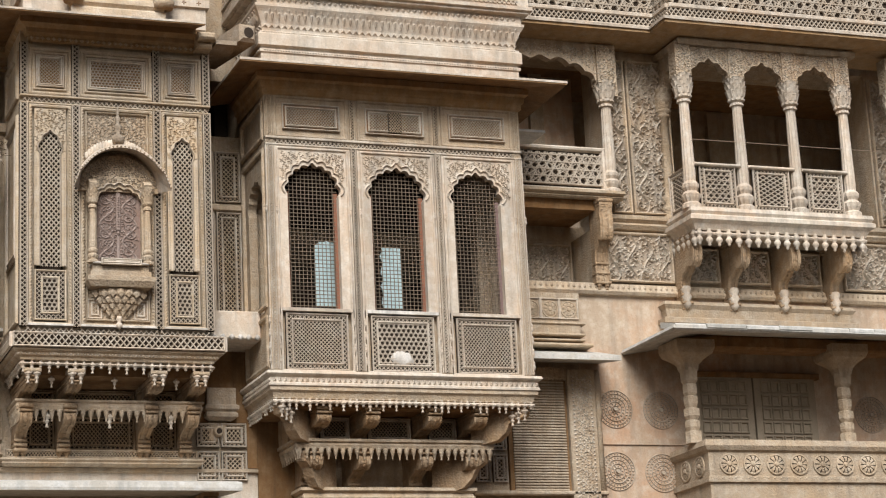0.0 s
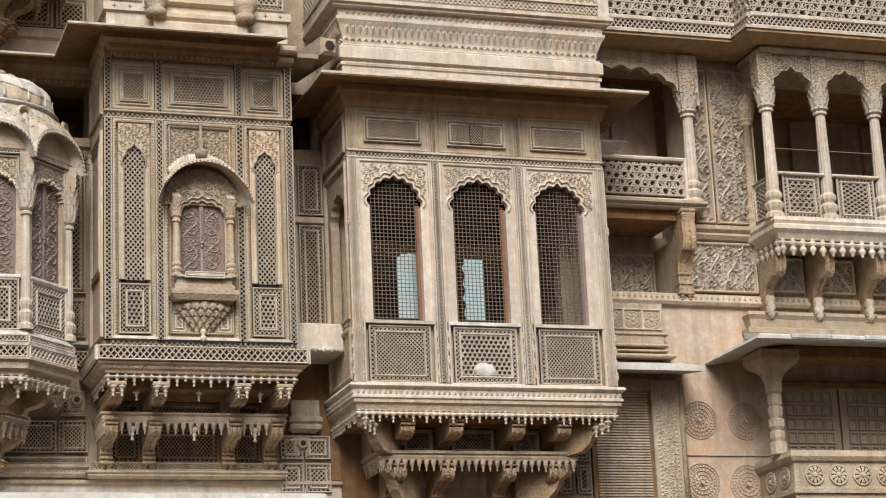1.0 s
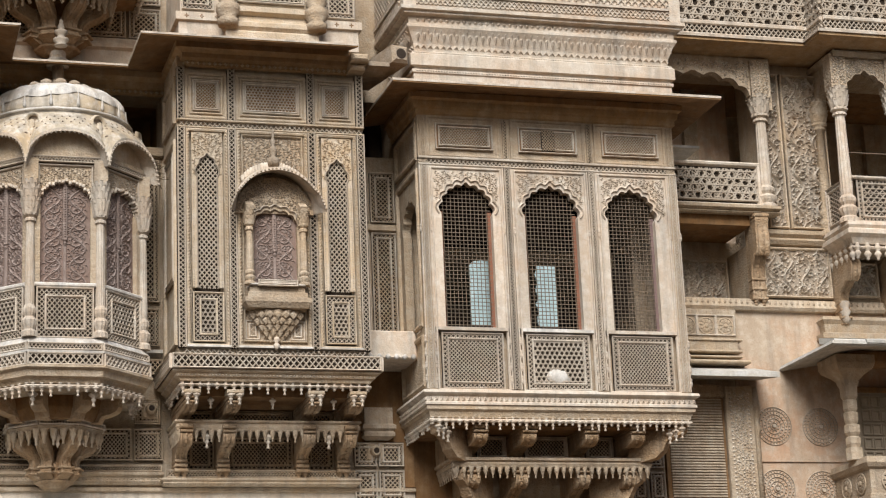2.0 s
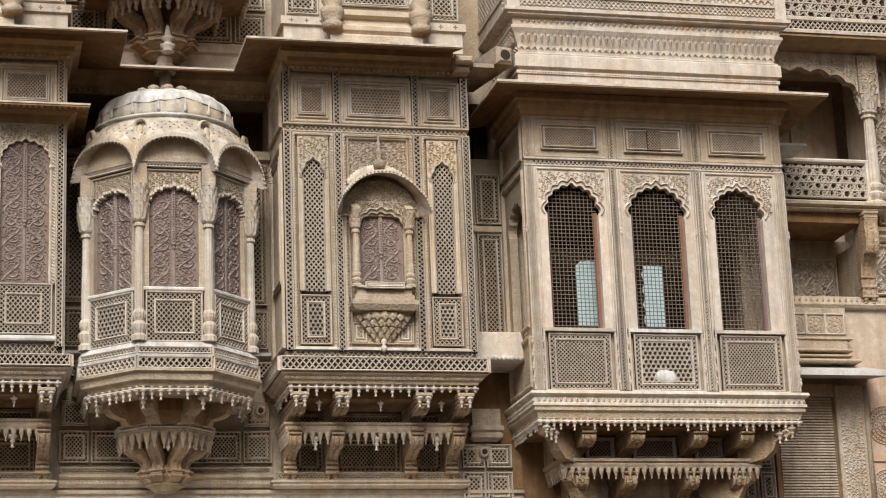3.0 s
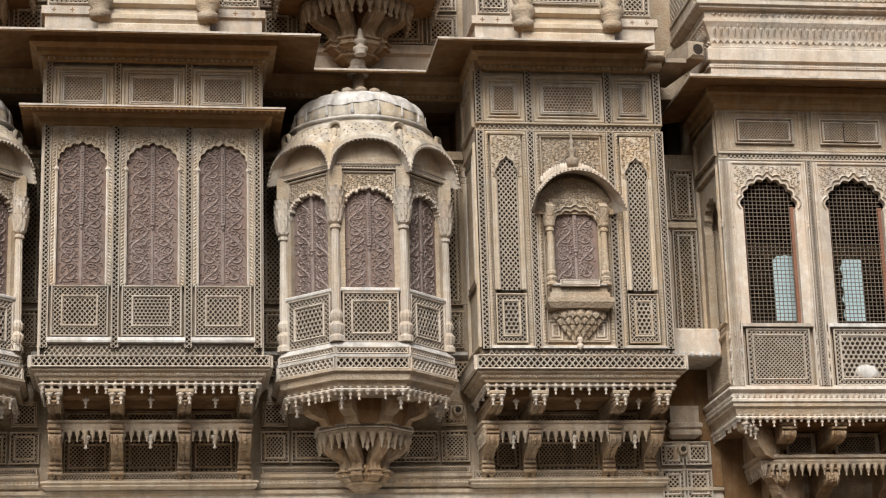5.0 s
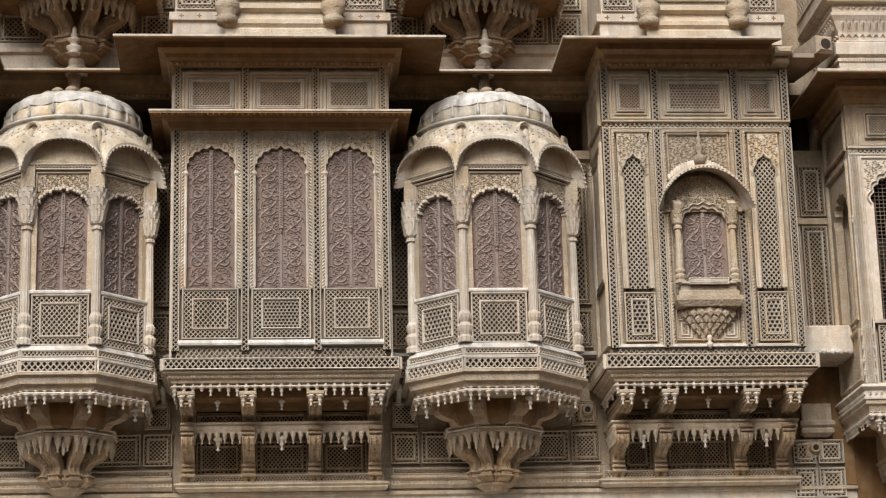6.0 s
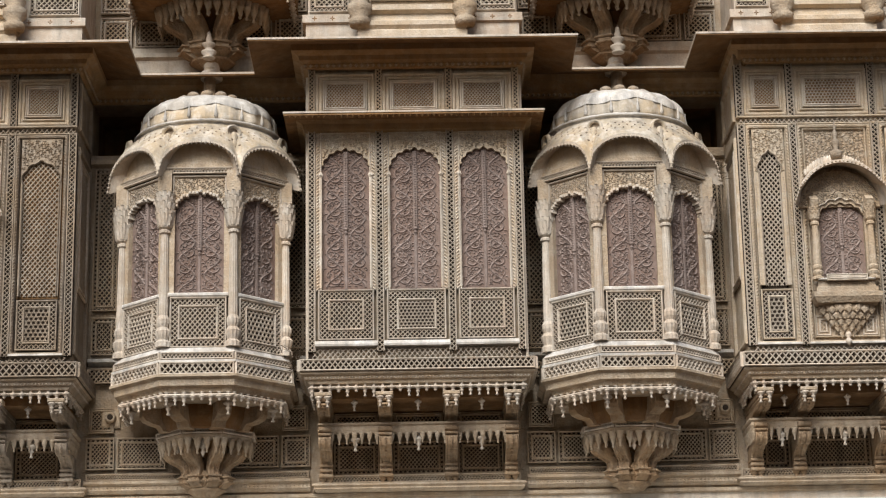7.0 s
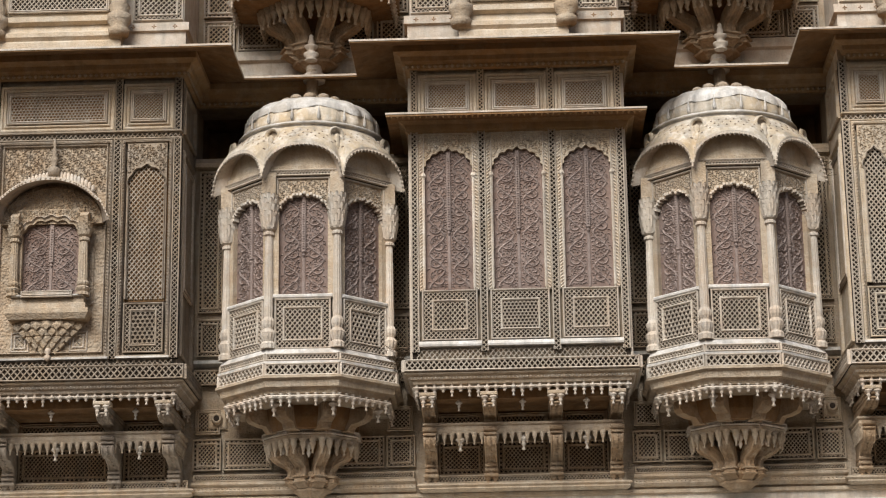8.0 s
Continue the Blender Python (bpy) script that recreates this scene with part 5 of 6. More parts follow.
    part("finial_post", G().lathe([(0.2, 8.17), (0.15, 8.25), (0.07, 8.33), (0.055, 8.36), (0.055, 8.6)], cx, cy, 12), STONE, t, smooth=True)
    return t


dome_bay = domed_bay(1.885)
copy_thing(dome_bay, pose(-1.885, WALL, 4.6))


# ---- the open three-arched bay ----
def wire_grid(g, x0, x1, z0, z1, y, pitch, w, test):
    n = int((x1 - x0) / pitch)
    for i in range(1, n):
        x = x0 + (x1 - x0) * i / n
        top = z1
        while top > z0 and not test(x, top):
            top -= 0.01
        g.box(x - w / 2, x + w / 2, y, y + w, z0, top)
    n = int((z1 - z0) / pitch)
    for j in range(1, n):
        z = z0 + (z1 - z0) * j / n
        a = x0
        while a < x1 and not test(a, z):
            a += 0.01
        b = x1
        while b > a and not test(b, z):
            b -= 0.01
        if b - a > 0.03:
            g.box(a, b, y - w, y, z - w / 2, z + w / 2)
    return g


def bay_open():
    rng = random.Random(21)
    x0, x1, yf = 5.11, 7.645, -0.65
    t = thing("oriel", (6.38, WALL, 4.4), "wide sandstone bay with three wire-meshed arches", "oriel", "bays of the facade")
    part("bay_floor", G().box(x0 + 0.02, x1 - 0.02, yf + 0.1, WALL, 5.2, 5.42), STONE, t)
    part("bay_roof", G().box(x0 + 0.02, x1 - 0.02, yf + 0.06, WALL, 7.98, 8.4), STONE, t)
    part("parapet_wall", G().box(x0 + 0.02, x1 - 0.02, yf + 0.05, yf + 0.12, 5.42, 5.97), STONE, t)
    part("head_wall", G().box(x0 + 0.02, x1 - 0.02, yf + 0.05, yf + 0.12, 7.5, 7.98), STONE, t)
    for px, (m, l) in ((x0, segs([(x0 + 0.01, WALL), (x0 + 0.01, yf)])[0]), (x1, segs([(x1 - 0.01, yf), (x1 - 0.01, WALL)])[0])):
        line = arch_line(l * 0.52, 0.46, 5.98, 7.0, 7.3, 7, 0.28)
        part("side_wall", arch_wall(G(m), 0.0, l, 5.98, 8.0, line, 0.0, 0.08), STONE, t)
        part("side_parapet", G(m).box(0.0, l, 0.0, 0.08, 5.4, 5.98), STONE, t)
        part("side_frame", G(m).moulding(0.08, l - 0.06, 5.45, 5.93, 0.05, 0, 0.03), STONE, t)
        part("side_frame", G(m).moulding(0.08, l - 0.06, 6.0, 7.5, 0.05, 0, 0.03), STONE, t)
        part("side_frame", G(m).moulding(0.08, l - 0.06, 7.58, 7.95, 0.05, 0, 0.03), STONE, t)
        part("wall_pier", G(m).box(*((0.0, 0.16) if px == x0 else (l - 0.16, l)), 0.08, 0.2, 5.4, 8.0), STONE, t)
    for a, b in ((x0, x0 + 0.09), (5.905, 6.005), (6.735, 6.835), (x1 - 0.09, x1)):
        c = (a + b) / 2
        part("pilaster", G().box(a, b, yf + 0.012, yf + 0.12, 5.4, 8.0), STONE, t)
        strip(t, FLAT, c - 0.028, c + 0.028, 5.42, 7.52, yf + 0.012)
        strip(t, FLAT, c - 0.026, c + 0.026, 7.6, 7.99, yf + 0.012, STONE)
        g = G()
        for s in (-1, 1):
            g.box(c + s * 0.042 - 0.006, c + s * 0.042 + 0.006, yf - 0.004, yf + 0.012, 5.42, 7.52)
            for zz in (5.5, 5.62, 5.74, 5.86, 6.9):
                g.lathe([(0.006, zz - 0.03), (0.014, zz - 0.01), (0.008, zz + 0.02), (0.012, zz + 0.03), (0.003, zz + 0.05)], c + s * 0.05, yf - 0.004, 6)
        part("pilaster_fillet", g, PALE, t)
    part("cross_band", G().lattice(x0, x1, 7.535, 7.58, yf + 0.03, 0.03, 0.011, 0.03), LACE, t)
    part("cross_fillet", G().box(x0, x1, yf - 0.016, yf + 0.05, 7.58, 7.602, 0.004).box(x0, x1, yf - 0.012, yf + 0.05, 7.517, 7.533, 0.004), PALE, t)
    for i, (a, b) in enumerate(((5.20, 5.905), (6.005, 6.735), (6.835, 7.555))):
        cx = (a + b) / 2 + (-0.0, 0.0, -0.03)[i]
        w = (0.49, 0.52, 0.475)[i]
        line = arch_line(cx, w, 5.99, 7.06, 7.375, 9, 0.3)
        test = in_arch(line)
        part("arch_slab", arch_wall(G(), a, b, 5.98, 7.52, line, yf, 0.07), PALE, t)
        ln2 = arch_line(cx, w + 0.05, 5.99, 7.06, 7.42, 9, 0.3)
        part("arch_roll", G().ribbon(ln2[1:-1], yf, 0.022, 0.02), PALE, t)
        part("spandrel_relief", G().foliage(a + 0.05, b - 0.05, 7.1, 7.46, yf, 0.036, 0.014, rng, lambda x, z, q=in_arch(ln2): not q(x, z - 0.03) and not q(x, z)), LACE, t)
        part("panel_frame", G().moulding(a + 0.01, b - 0.01, 5.40, 7.5, 0.02, yf, 0.02), PALE, t)
        wd = part("wooden_jamb", G().box(cx - w / 2 - 0.01, cx - w / 2 + 0.028, yf + 0.072, yf + 0.12, 5.99, 7.1).box(cx + w / 2 - 0.028, cx + w / 2 + 0.01, yf + 0.072, yf + 0.12, 5.99, 7.1), REDWOOD if i < 2 else WOOD, t, "faded red-brown wooden jambs")
        part("wire_mesh", wire_grid(G(), cx - w / 2, cx + w / 2, 5.99, 7.37, yf + 0.075, 0.036, 0.0055, test), WIRE, t, "rusty square wire mesh")
        part("window_sill", G().prism([(yf + 0.07, 5.995), (yf - 0.025, 5.985), (yf - 0.025, 5.955), (yf + 0.07, 5.95)], a + 0.02, b - 0.02), LIME if i == 1 else PALE, t)
        if i == 1:
            jali(t, FLAT, a + 0.06, b - 0.06, 5.42, 5.94, yf + 0.02, 0.036, STARS[0], 0.035)
        else:
            jali(t, FLAT, a + 0.06, b - 0.06, 5.42, 5.94, yf + 0.02, 0.027, STARS[1 + i // 2], 0.035)
        g = G().box(a, b, yf + 0.008, yf + 0.05, 7.602, 8.0).moulding(a + 0.0, b - 0.0, 7.605, 8.0, 0.025, yf + 0.008, 0.018)
        part("head_frame", g, STONE, t)
        jali(t, FLAT, a + 0.075, b - 0.075, 7.675, 7.925, yf + 0.002, 0.022, STARS[(2, 1, 2)[i]], 0.012, rimmat=PALE, back=BROWN)
        if i == 1:
            # Solid block; its near-black colour stands in for the unlit vent.
            part("dark_vent", G().box(cx - 0.065, cx + 0.065, yf - 0.026, yf + 0.03, 7.70, 7.90), DARK, t)
            part("vent_bar", G().lattice(cx - 0.06, cx + 0.06, 7.70, 7.90, yf - 0.026, 0.02, 0.006, 0.01), STONE, t)
    path = [(x0, WALL), (x0, yf), (x1, yf), (x1, WALL)]
    part("sill", G().sweep(path, [(-0.1, 5.40), (0.05, 5.40), (0.06, 5.375), (0.045, 5.36), (0.02, 5.345), (0.02, 5.30), (0.035, 5.29), (0.035, 5.27), (0.0, 5.25), (-0.1, 5.25)]), PALE, t)
    g = G()
    for m, l in segs(off(path, 0.02)):
        g.m = m
        n = int(l / 0.05)
        for k in range(n):
            x = l * (k + 0.5) / n
            g.leaf(x, 5.345, -0.9, 0.055, 0.035, 0, 0.02)
            g.leaf(x, 5.30, 0.9, 0.045, 0.03, 0, 0.018)
    part("sill_leaf_course", g, PALE, t)
    zs = 5.26
    part("cornice", G().sweep(path, [(-0.3, zs), (0.02, zs), (0.02, zs - 0.03), (-0.005, zs - 0.05), (-0.02, zs - 0.10), (-0.05, zs - 0.11), (-0.3, zs - 0.11)]), STONE, t)
    fringe(t, off(path, -0.01), zs - 0.095, 0.062, "pendant", [DROP, KNOB], 0.02, 0.8)
    part("fringe_rail", G().sweep(path, [(-0.06, zs - 0.112), (-0.012, zs - 0.112), (-0.004, zs - 0.124), (-0.012, zs - 0.136), (-0.06, zs - 0.136)]), PALE, t)
    # Darker stone on both soffit pieces stands in for shade under the bay.
    part("soffit", G().box(x0 + 0.3, x1 - 0.3, yf + 0.58, WALL, zs - 0.42, zs - 0.1), STAINED, t)
    part("soffit_slab", G().box(x0 + 0.08, x1 - 0.08, yf + 0.1, WALL, zs - 0.16, zs - 0.105), BROWN, t)
    xs = (5.62, 6.08, 6.68, 7.13)
    for b in xs:
        bracket(t, b, 0.13, WALL, yf + 0.08, zs - 0.48, zs - 0.14)
        bracket(t, b, 0.12, WALL, yf + 0.36, zs - 0.86, zs - 0.46)
    for s, bx in ((1, x0 + 0.1), (-1, x1 - 0.1)):
        m = Matrix.Translation((bx, yf + 0.1, 0)) @ Matrix.Rotation(radians(-48 * s), 4, "Z")
        part("corner_bracket", G(m).prism([(-0.05, zs - 0.13), (-0.06, zs - 0.18), (-0.02, zs - 0.23), (0.06, zs - 0.24), (0.12, zs - 0.28), (0.16, zs - 0.36), (0.24, zs - 0.42), (0.36, zs - 0.44), (0.5, zs - 0.46), (0.5, zs - 0.13)], -0.055, 0.055), STAINED, t)
        for k in range(3):
            piece("pendant", DROP, t, (bx + s * 0.05 * k, yf + 0.05 + 0.03 * k, zs - 0.13 - 0.02 * k), 0, 1.0)
    p2 = [(5.42, WALL), (5.42, yf + 0.34), (7.33, yf + 0.34), (7.33, WALL)]
    z2 = zs - 0.44
    part("second_tier_beam", G().sweep(p2, [(-0.1, z2 - 0.05), (0.0, z2 - 0.05), (0.012, z2 - 0.02), (0.0, z2), (0.025, z2 + 0.01), (0.025, z2 + 0.035), (-0.1, z2 + 0.035)]), STONE, t)
    fringe(t, p2, z2 - 0.045, 0.068, "fringe_drop", [SPIKE], 0.02)
    for s, bx in ((1, 5.5), (-1, 7.25)):
        m = Matrix.Translation((bx, yf + 0.42, 0)) @ Matrix.Rotation(radians(-48 * s), 4, "Z")
        part("corner_bracket", G(m).prism([(0.0, z2 - 0.03), (-0.05, z2 - 0.08), (-0.03, z2 - 0.16), (0.05, z2 - 0.21), (0.1, z2 - 0.3), (0.18, z2 - 0.38), (0.3, z2 - 0.41), (0.5, z2 - 0.42), (0.5, z2 - 0.03)], -0.05, 0.05), STAINED, t)
    part("foot_moulding", G().sweep([(5.55, WALL), (5.55, yf + 0.6), (7.2, yf + 0.6), (7.2, WALL)], [(-0.1, 4.45), (0.03, 4.45), (0.04, 4.42), (0.0, 4.40), (0.02, 4.36), (0.0, 4.3), (-0.1, 4.3)]), STONE, t)
    for i in range(3):
        jali(t, FLAT, xs[i] + 0.09, xs[i + 1] - 0.09, zs - 0.38, zs - 0.17, yf + 0.55, 0.026, STARS[1 + i % 2], 0.0, STONE)
    # eave and deep cornice
    ep = [(5.16, WALL), (5.16, -0.70), (7.60, -0.70), (7.60, WALL)]
    ev = part("eave_slab", G().sweep(ep, [(0.0, 8.22), (0.38, 8.155), (0.38, 8.175), (0.0, 8.31)]), BROWN, t)
    part("eave_lip", G().sweep(off(ep, 0.36), [(0.0, 8.176), (0.025, 8.168), (0.025, 8.19), (0.0, 8.197)]), PALE, ev)
    part("eave_bed", G().sweep(path, [(0.0, 8.0), (0.02, 8.015), (0.02, 8.06), (0.04, 8.075), (0.05, 8.13), (0.08, 8.15), (0.08, 8.206), (0.0, 8.24)]), WARMBED, ev)
    part("upper_cornice", G().sweep(path, [(-0.3, 8.28), (0.02, 8.28), (0.02, 8.40), (0.035, 8.41), (0.035, 8.44), (0.01, 8.45), (0.015, 8.465), (0.05, 8.475), (0.05, 8.585), (0.03, 8.60), (0.03, 8.615), (0.0, 8.63), (0.01, 8.70),
                                            (0.05, 8.80), (0.08, 8.845), (0.08, 8.87), (0.06, 8.88), (0.06, 8.955), (0.12, 8.965), (0.12, 8.985), (0.15, 8.995), (0.15, 9.03), (0.12, 9.04), (0.12, 9.6), (-0.3, 9.6)]), PALE, t)
    g, h = G(), G()
    for m, l in segs(off(path, 0.0)):
        g.m = h.m = m
        n = int(l / 0.062)
        for k in range(n):
            x = l * (k + 0.5) / n
            g.leaf(x, 8.82, -1.57, 0.10, 0.044, -0.03, 0.045)
            g.leaf(x + 0.031, 8.84, -1.57, 0.055, 0.03, -0.05, 0.03)
            g.leaf(x + 0.012, 8.70, -2.3, 0.07, 0.026, 0.0, 0.028)
            g.leaf(x - 0.012, 8.69, -0.8, 0.06, 0.026, 0.0, 0.028)
        h.beads(0, l, 8.917, -0.06, 0.056, 0.025)
        h.beads(0, l, 8.425, -0.035, 0.026, 0.011)
        h.beads(0, l, 8.607, -0.03, 0.024, 0.009)
        h.lattice(0, l, 9.05, 9.13, -0.12, 0.036, 0.013, 0.018)
        h.box(0, l, -0.15, -0.1, 9.14, 9.165)
        h.lattice(0, l, 9.18, 9.55, -0.12, 0.05, 0.014, 0.018, (45, 135))
    part("cornice_leaf", g, PALE, t)
    part("bead_course", h, PALE, t)
    return t


bay_open()
# Blue cut-outs stand in for daylight seen through openings behind the bay.
for x0, x1, z0, z1, cusp in ((5.63, 5.87, 6.08, 6.70, 0), (6.26, 6.47, 6.08, 6.66, 1)):
    line = arch_line((x0 + x1) / 2, x1 - x0, z0, z1 - 0.08, z1, 5, 0.2)
    if cusp:
        line = [(x + (0.03 * abs(math.sin(z * 22)) if x < (x0 + x1) / 2 else 0), z) for x, z in [(x0, z0 + (z1 - z0) * k / 14) for k in range(15)]] + [(x1, z1), (x1, z0)]
    n = len(line)
    g = G().add([(x, y, z) for y in (-0.38, -0.365) for x, z in line], [tuple(range(n)), tuple(range(2 * n - 1, n - 1, -1))] + [(i, (i + 1) % n, n + (i + 1) % n, n + i) for i in range(n)])
    solo("cut_board", g, DAYLIGHT_BLUE, "pale blue cut-out standing in for a daylit opening behind the mesh", "board", "boards in the bay")
g, rows = G(), 9
vs = [(math.cos(a * 0.4488) * math.sin(b * 0.3927), -math.sin(a * 0.4488) * math.sin(b * 0.3927), math.cos(b * 0.3927)) for b in range(rows) for a in range(14)]
vs = [Vector(v) * (0.85 + 0.35 * noise.noise(Vector(v) * 2.3)) for v in vs]
g.add([(6.355 + v.x * 0.14, -0.625 + v.y * 0.04, 5.55 + v.z * 0.085 + v.x * -0.02) for v in vs], [(b * 14 + a, b * 14 + (a + 1) % 14, (b + 1) * 14 + (a + 1) % 14, (b + 1) * 14 + a) for b in range(rows - 1) for a in range(14)])
solo("white_rag", g, LIME, "crumpled whitish rag stuffed in a broken lattice panel", "rag", smooth=True)

solo("small_shelf", G().box(7.655, 7.98, -0.5, -0.12, 7.86, 7.885, 0.004), SLAB, "thin pale stone shelf beside the open bay", "shelf")

# ---- links between the bays ----
t = thing("stone_trough", (4.94, WALL, 5.74), "pale stone block spanning between two bays", "stone block")
part("block", G().box(4.63, 5.12, -0.32, WALL, 5.76, 6.02, 0.012), PALE, t)
g = G()
for i in range(6):
    g.lathe([(0.004, 5.745), (0.022, 5.76), (0.026, 5.78), (0.01, 5.8)], 4.68 + 0.08 * i, -0.325, 8)
part("boss", g, LIME, t, smooth=True)
t = thing("carved_corbel", (4.86, WALL, 4.9), "plain stepped sandstone corbel under a stone block", "corbel")
# Darker ASHEN stands in for the dim light on this block.
part("corbel", G().sweep([(4.72, WALL), (4.72, 0.15), (4.99, 0.15), (4.99, WALL)], [(-0.1, 5.40), (0.0, 5.40), (0.0, 5.25), (0.025, 5.23), (0.025, 5.2), (0.0, 5.18), (0.015, 5.16), (0.015, 5.13), (-0.03, 5.1), (-0.1, 5.1)]), ASHEN, t)
for x0, x1 in ((4.63, 4.84), (4.86, 5.1)):
    jali(wall, FLAT, x0, x1, 6.05, 7.1, WALL - 0.02, 0.032, STARS[2], 0.03, STONE)
    jali(wall, FLAT, x0, x1, 7.2, 7.7, WALL - 0.02, 0.032, STARS[1], 0.03, STONE)
    jali(wall, FLAT, x0, x1, 4.55, 4.82, WALL - 0.02, 0.032, STARS[1], 0.02, STONE)
    jali(wall, FLAT, x0, x1, 4.86, 5.08, WALL - 0.02, 0.032, STARS[2], 0.02, STONE)
part("upper_moulding", G().prism([(WALL, 7.1), (WALL - 0.06, 7.12), (WALL - 0.06, 7.16), (WALL, 7.2)], 4.62, 5.11), STONE, wall)
for x in (-2.76, 2.76, 4.83):
    z = 5.37 if x < 3 else 5.0
    t = thing("water_spout", (x, WALL, z), "round pale stone water spout", "spout", "spouts of the wall")
    ring = [(0.03, 0.0), (0.045, 0.01), (0.052, 0.05), (0.045, 0.09), (0.03, 0.1), (0.026, 0.08)]
    part("spout_plate", G().box(x - 0.085, x + 0.085, WALL - 0.04, WALL, z - 0.09, z + 0.09, 0.015), STONE, t)
    m = Matrix.Translation((x, WALL, z)) @ Matrix.Rotation(radians(90), 4, "X")
    part("spout_ring", G(m).lathe(ring, 0, 0, 16), STONE, t, smooth=True)
    # Solid plug, coloured near-black as the unlit bore.
    part("bore", G(m).lathe([(0.025, 0.0), (0.025, 0.095)], 0, 0, 12), DARK, t)
t = thing("square_spout", (5.0, 0.0, 8.6), "square grey stone gutter spout with a round bore", "spout")
m = Matrix.Translation((4.93, -0.62, 8.56)) @ Matrix.Rotation(radians(14), 4, "Z")
part("spout_body", G(m).box(-0.085, 0.085, -0.12, 0.7, -0.085, 0.085, 0.03), ASHEN, t)
mm = m @ Matrix.Rotation(radians(90), 4, "X")
# Solid plug, coloured near-black as the unlit bore.
part("bore", G(mm).lathe([(0.055, 0.0), (0.05, 0.124)], 0.0, 0.0, 16), DARK, t)
part("curved_slab", G().prism([(-0.75, 8.42), (-0.5, 8.40), (-0.2, 8.44), (0.2, 8.6), (0.2, 8.66), (-0.25, 8.5), (-0.5, 8.45), (-0.75, 8.46)], 4.64, 4.84), ASHEN, t)
part("end_bracket", G().box(4.46, 4.63, -0.84, -0.5, 8.43, 8.5, 0.02).box(4.46, 4.61, -0.76, -0.5, 8.37, 8.43, 0.02), STONE, t)

# ---- upper storey over the eave ----
for cx, h in ((0.0, 0.965), (3.75, 0.84), (-4.135, 1.15)):
    t = thing("upper_oriel", (cx, WALL, 8.6), "pale sandstone foot of an upper carved bay", "oriel", "upper bays")
    path = [(cx - h, WALL), (cx - h, -0.6), (cx + h, -0.6), (cx + h, WALL)]
    part("base", G().sweep(path, [(-0.3, 8.6), (0.0, 8.6), (0.0, 8.80), (0.03, 8.81), (0.03, 8.885), (-0.02, 8.89), (-0.02, 9.9), (-0.3, 9.9)]), PALE, t)
    part("infill", G().box(cx - h + 0.1, cx + h - 0.1, -0.5, WALL, 8.6, 9.9), PALE, t)
    g = G()
    for i in range(12):
        x = cx - h + 2 * h * (i + 0.5) / 12
        for a in (0, 1.57, 3.14, 4.71):
            g.leaf(x, 8.848, a, 0.026, 0.014, -0.63, 0.006)
    part("cross_flower", g, BROWN, t)
    c = h * 0.49
    part("mid_base", G().sweep([(cx - c, -0.5), (cx - c, -0.72), (cx + c, -0.72), (cx + c, -0.5)], [(-0.2, 8.6), (0.02, 8.6), (0.02, 8.68), (0.0, 8.70), (0.03, 8.73), (0.03, 8.77), (-0.02, 8.80), (-0.04, 8.86), (0.02, 8.88), (0.02, 8.93), (-0.04, 8.95), (-0.04, 9.2), (-0.2, 9.2)]), GOLD, t)
    for s in (-1, 1):
        part("corner_column", G().lathe([(0.09, 8.72), (0.1, 8.78), (0.07, 8.81), (0.11, 8.86), (0.11, 8.92), (0.07, 8.95), (0.1, 9.0), (0.06, 9.06), (0.06, 9.6)], cx + s * c, -0.74, 12), STONE, t, smooth=True)
        a, b = sorted((cx + s * (c + 0.1), cx + s * (h - 0.03)))
        jali(t, FLAT, a, b, 8.92, 9.35, -0.58, 0.036, STARS[1], 0.03)
    jali(t, FLAT, cx - c + 0.1, cx + c - 0.1, 8.98, 9.16, -0.69, 0.034, STARS[2], 0.0)
for a, b in ((-3.0, -0.95), (0.95, 2.92)):
    for x0, x1 in ((a + 0.05, a + 0.35), (a + 0.38, a + 0.8), (b - 0.8, b - 0.38), (b - 0.35, b - 0.05)):
        jali(wall, FLAT, x0, x1, 8.92, 9.22, WALL - 0.02, 0.036, STARS[1], 0.02, STONE)
        jali(wall, FLAT, x0, x1, 9.26, 9.6, WALL - 0.02, 0.036, STARS[2], 0.02, STONE)
    part("upper_base_moulding", G().prism([(WALL, 8.62), (WALL - 0.1, 8.62), (WALL - 0.1, 8.76), (WALL - 0.14, 8.78), (WALL - 0.14, 8.82), (WALL - 0.06, 8.85), (WALL - 0.06, 8.9), (WALL, 8.91)], a, b), PALE, wall)
    cx = -1.87 if a < 0 else 1.885
    t = thing("lotus_corbel", (cx, WALL, 8.6), "carved sandstone bracket cluster rising from a lotus foot", "corbel", "upper corbels")
    lotus_corbel(t, cx, -0.06, 8.60, 9.2, 0.5, 1.5)
    part("finial", G().lathe([(0.055, 8.60), (0.06, 8.61), (0.035, 8.622), (0.07, 8.65), (0.07, 8.67), (0.03, 8.69), (0.04, 8.705), (0.06, 8.73), (0.062, 8.745), (0.022, 8.76), (0.032, 8.78), (0.018, 8.83), (0.022, 8.84), (0.006, 8.865)], cx, -0.30, 14), PALE, t, "turned pale stone finial", smooth=True)
    part("turned_foot", G().lathe([(0.10, 8.5), (0.11, 8.56), (0.07, 8.6), (0.10, 8.66), (0.11, 8.70), (0.07, 8.75), (0.08, 8.80)], cx, 0.0, 16), PALE, t, smooth=True)
    # Brown colour carries the shade of this underside.
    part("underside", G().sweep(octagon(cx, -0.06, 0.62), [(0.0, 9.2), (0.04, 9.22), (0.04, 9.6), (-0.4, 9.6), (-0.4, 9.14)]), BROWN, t)
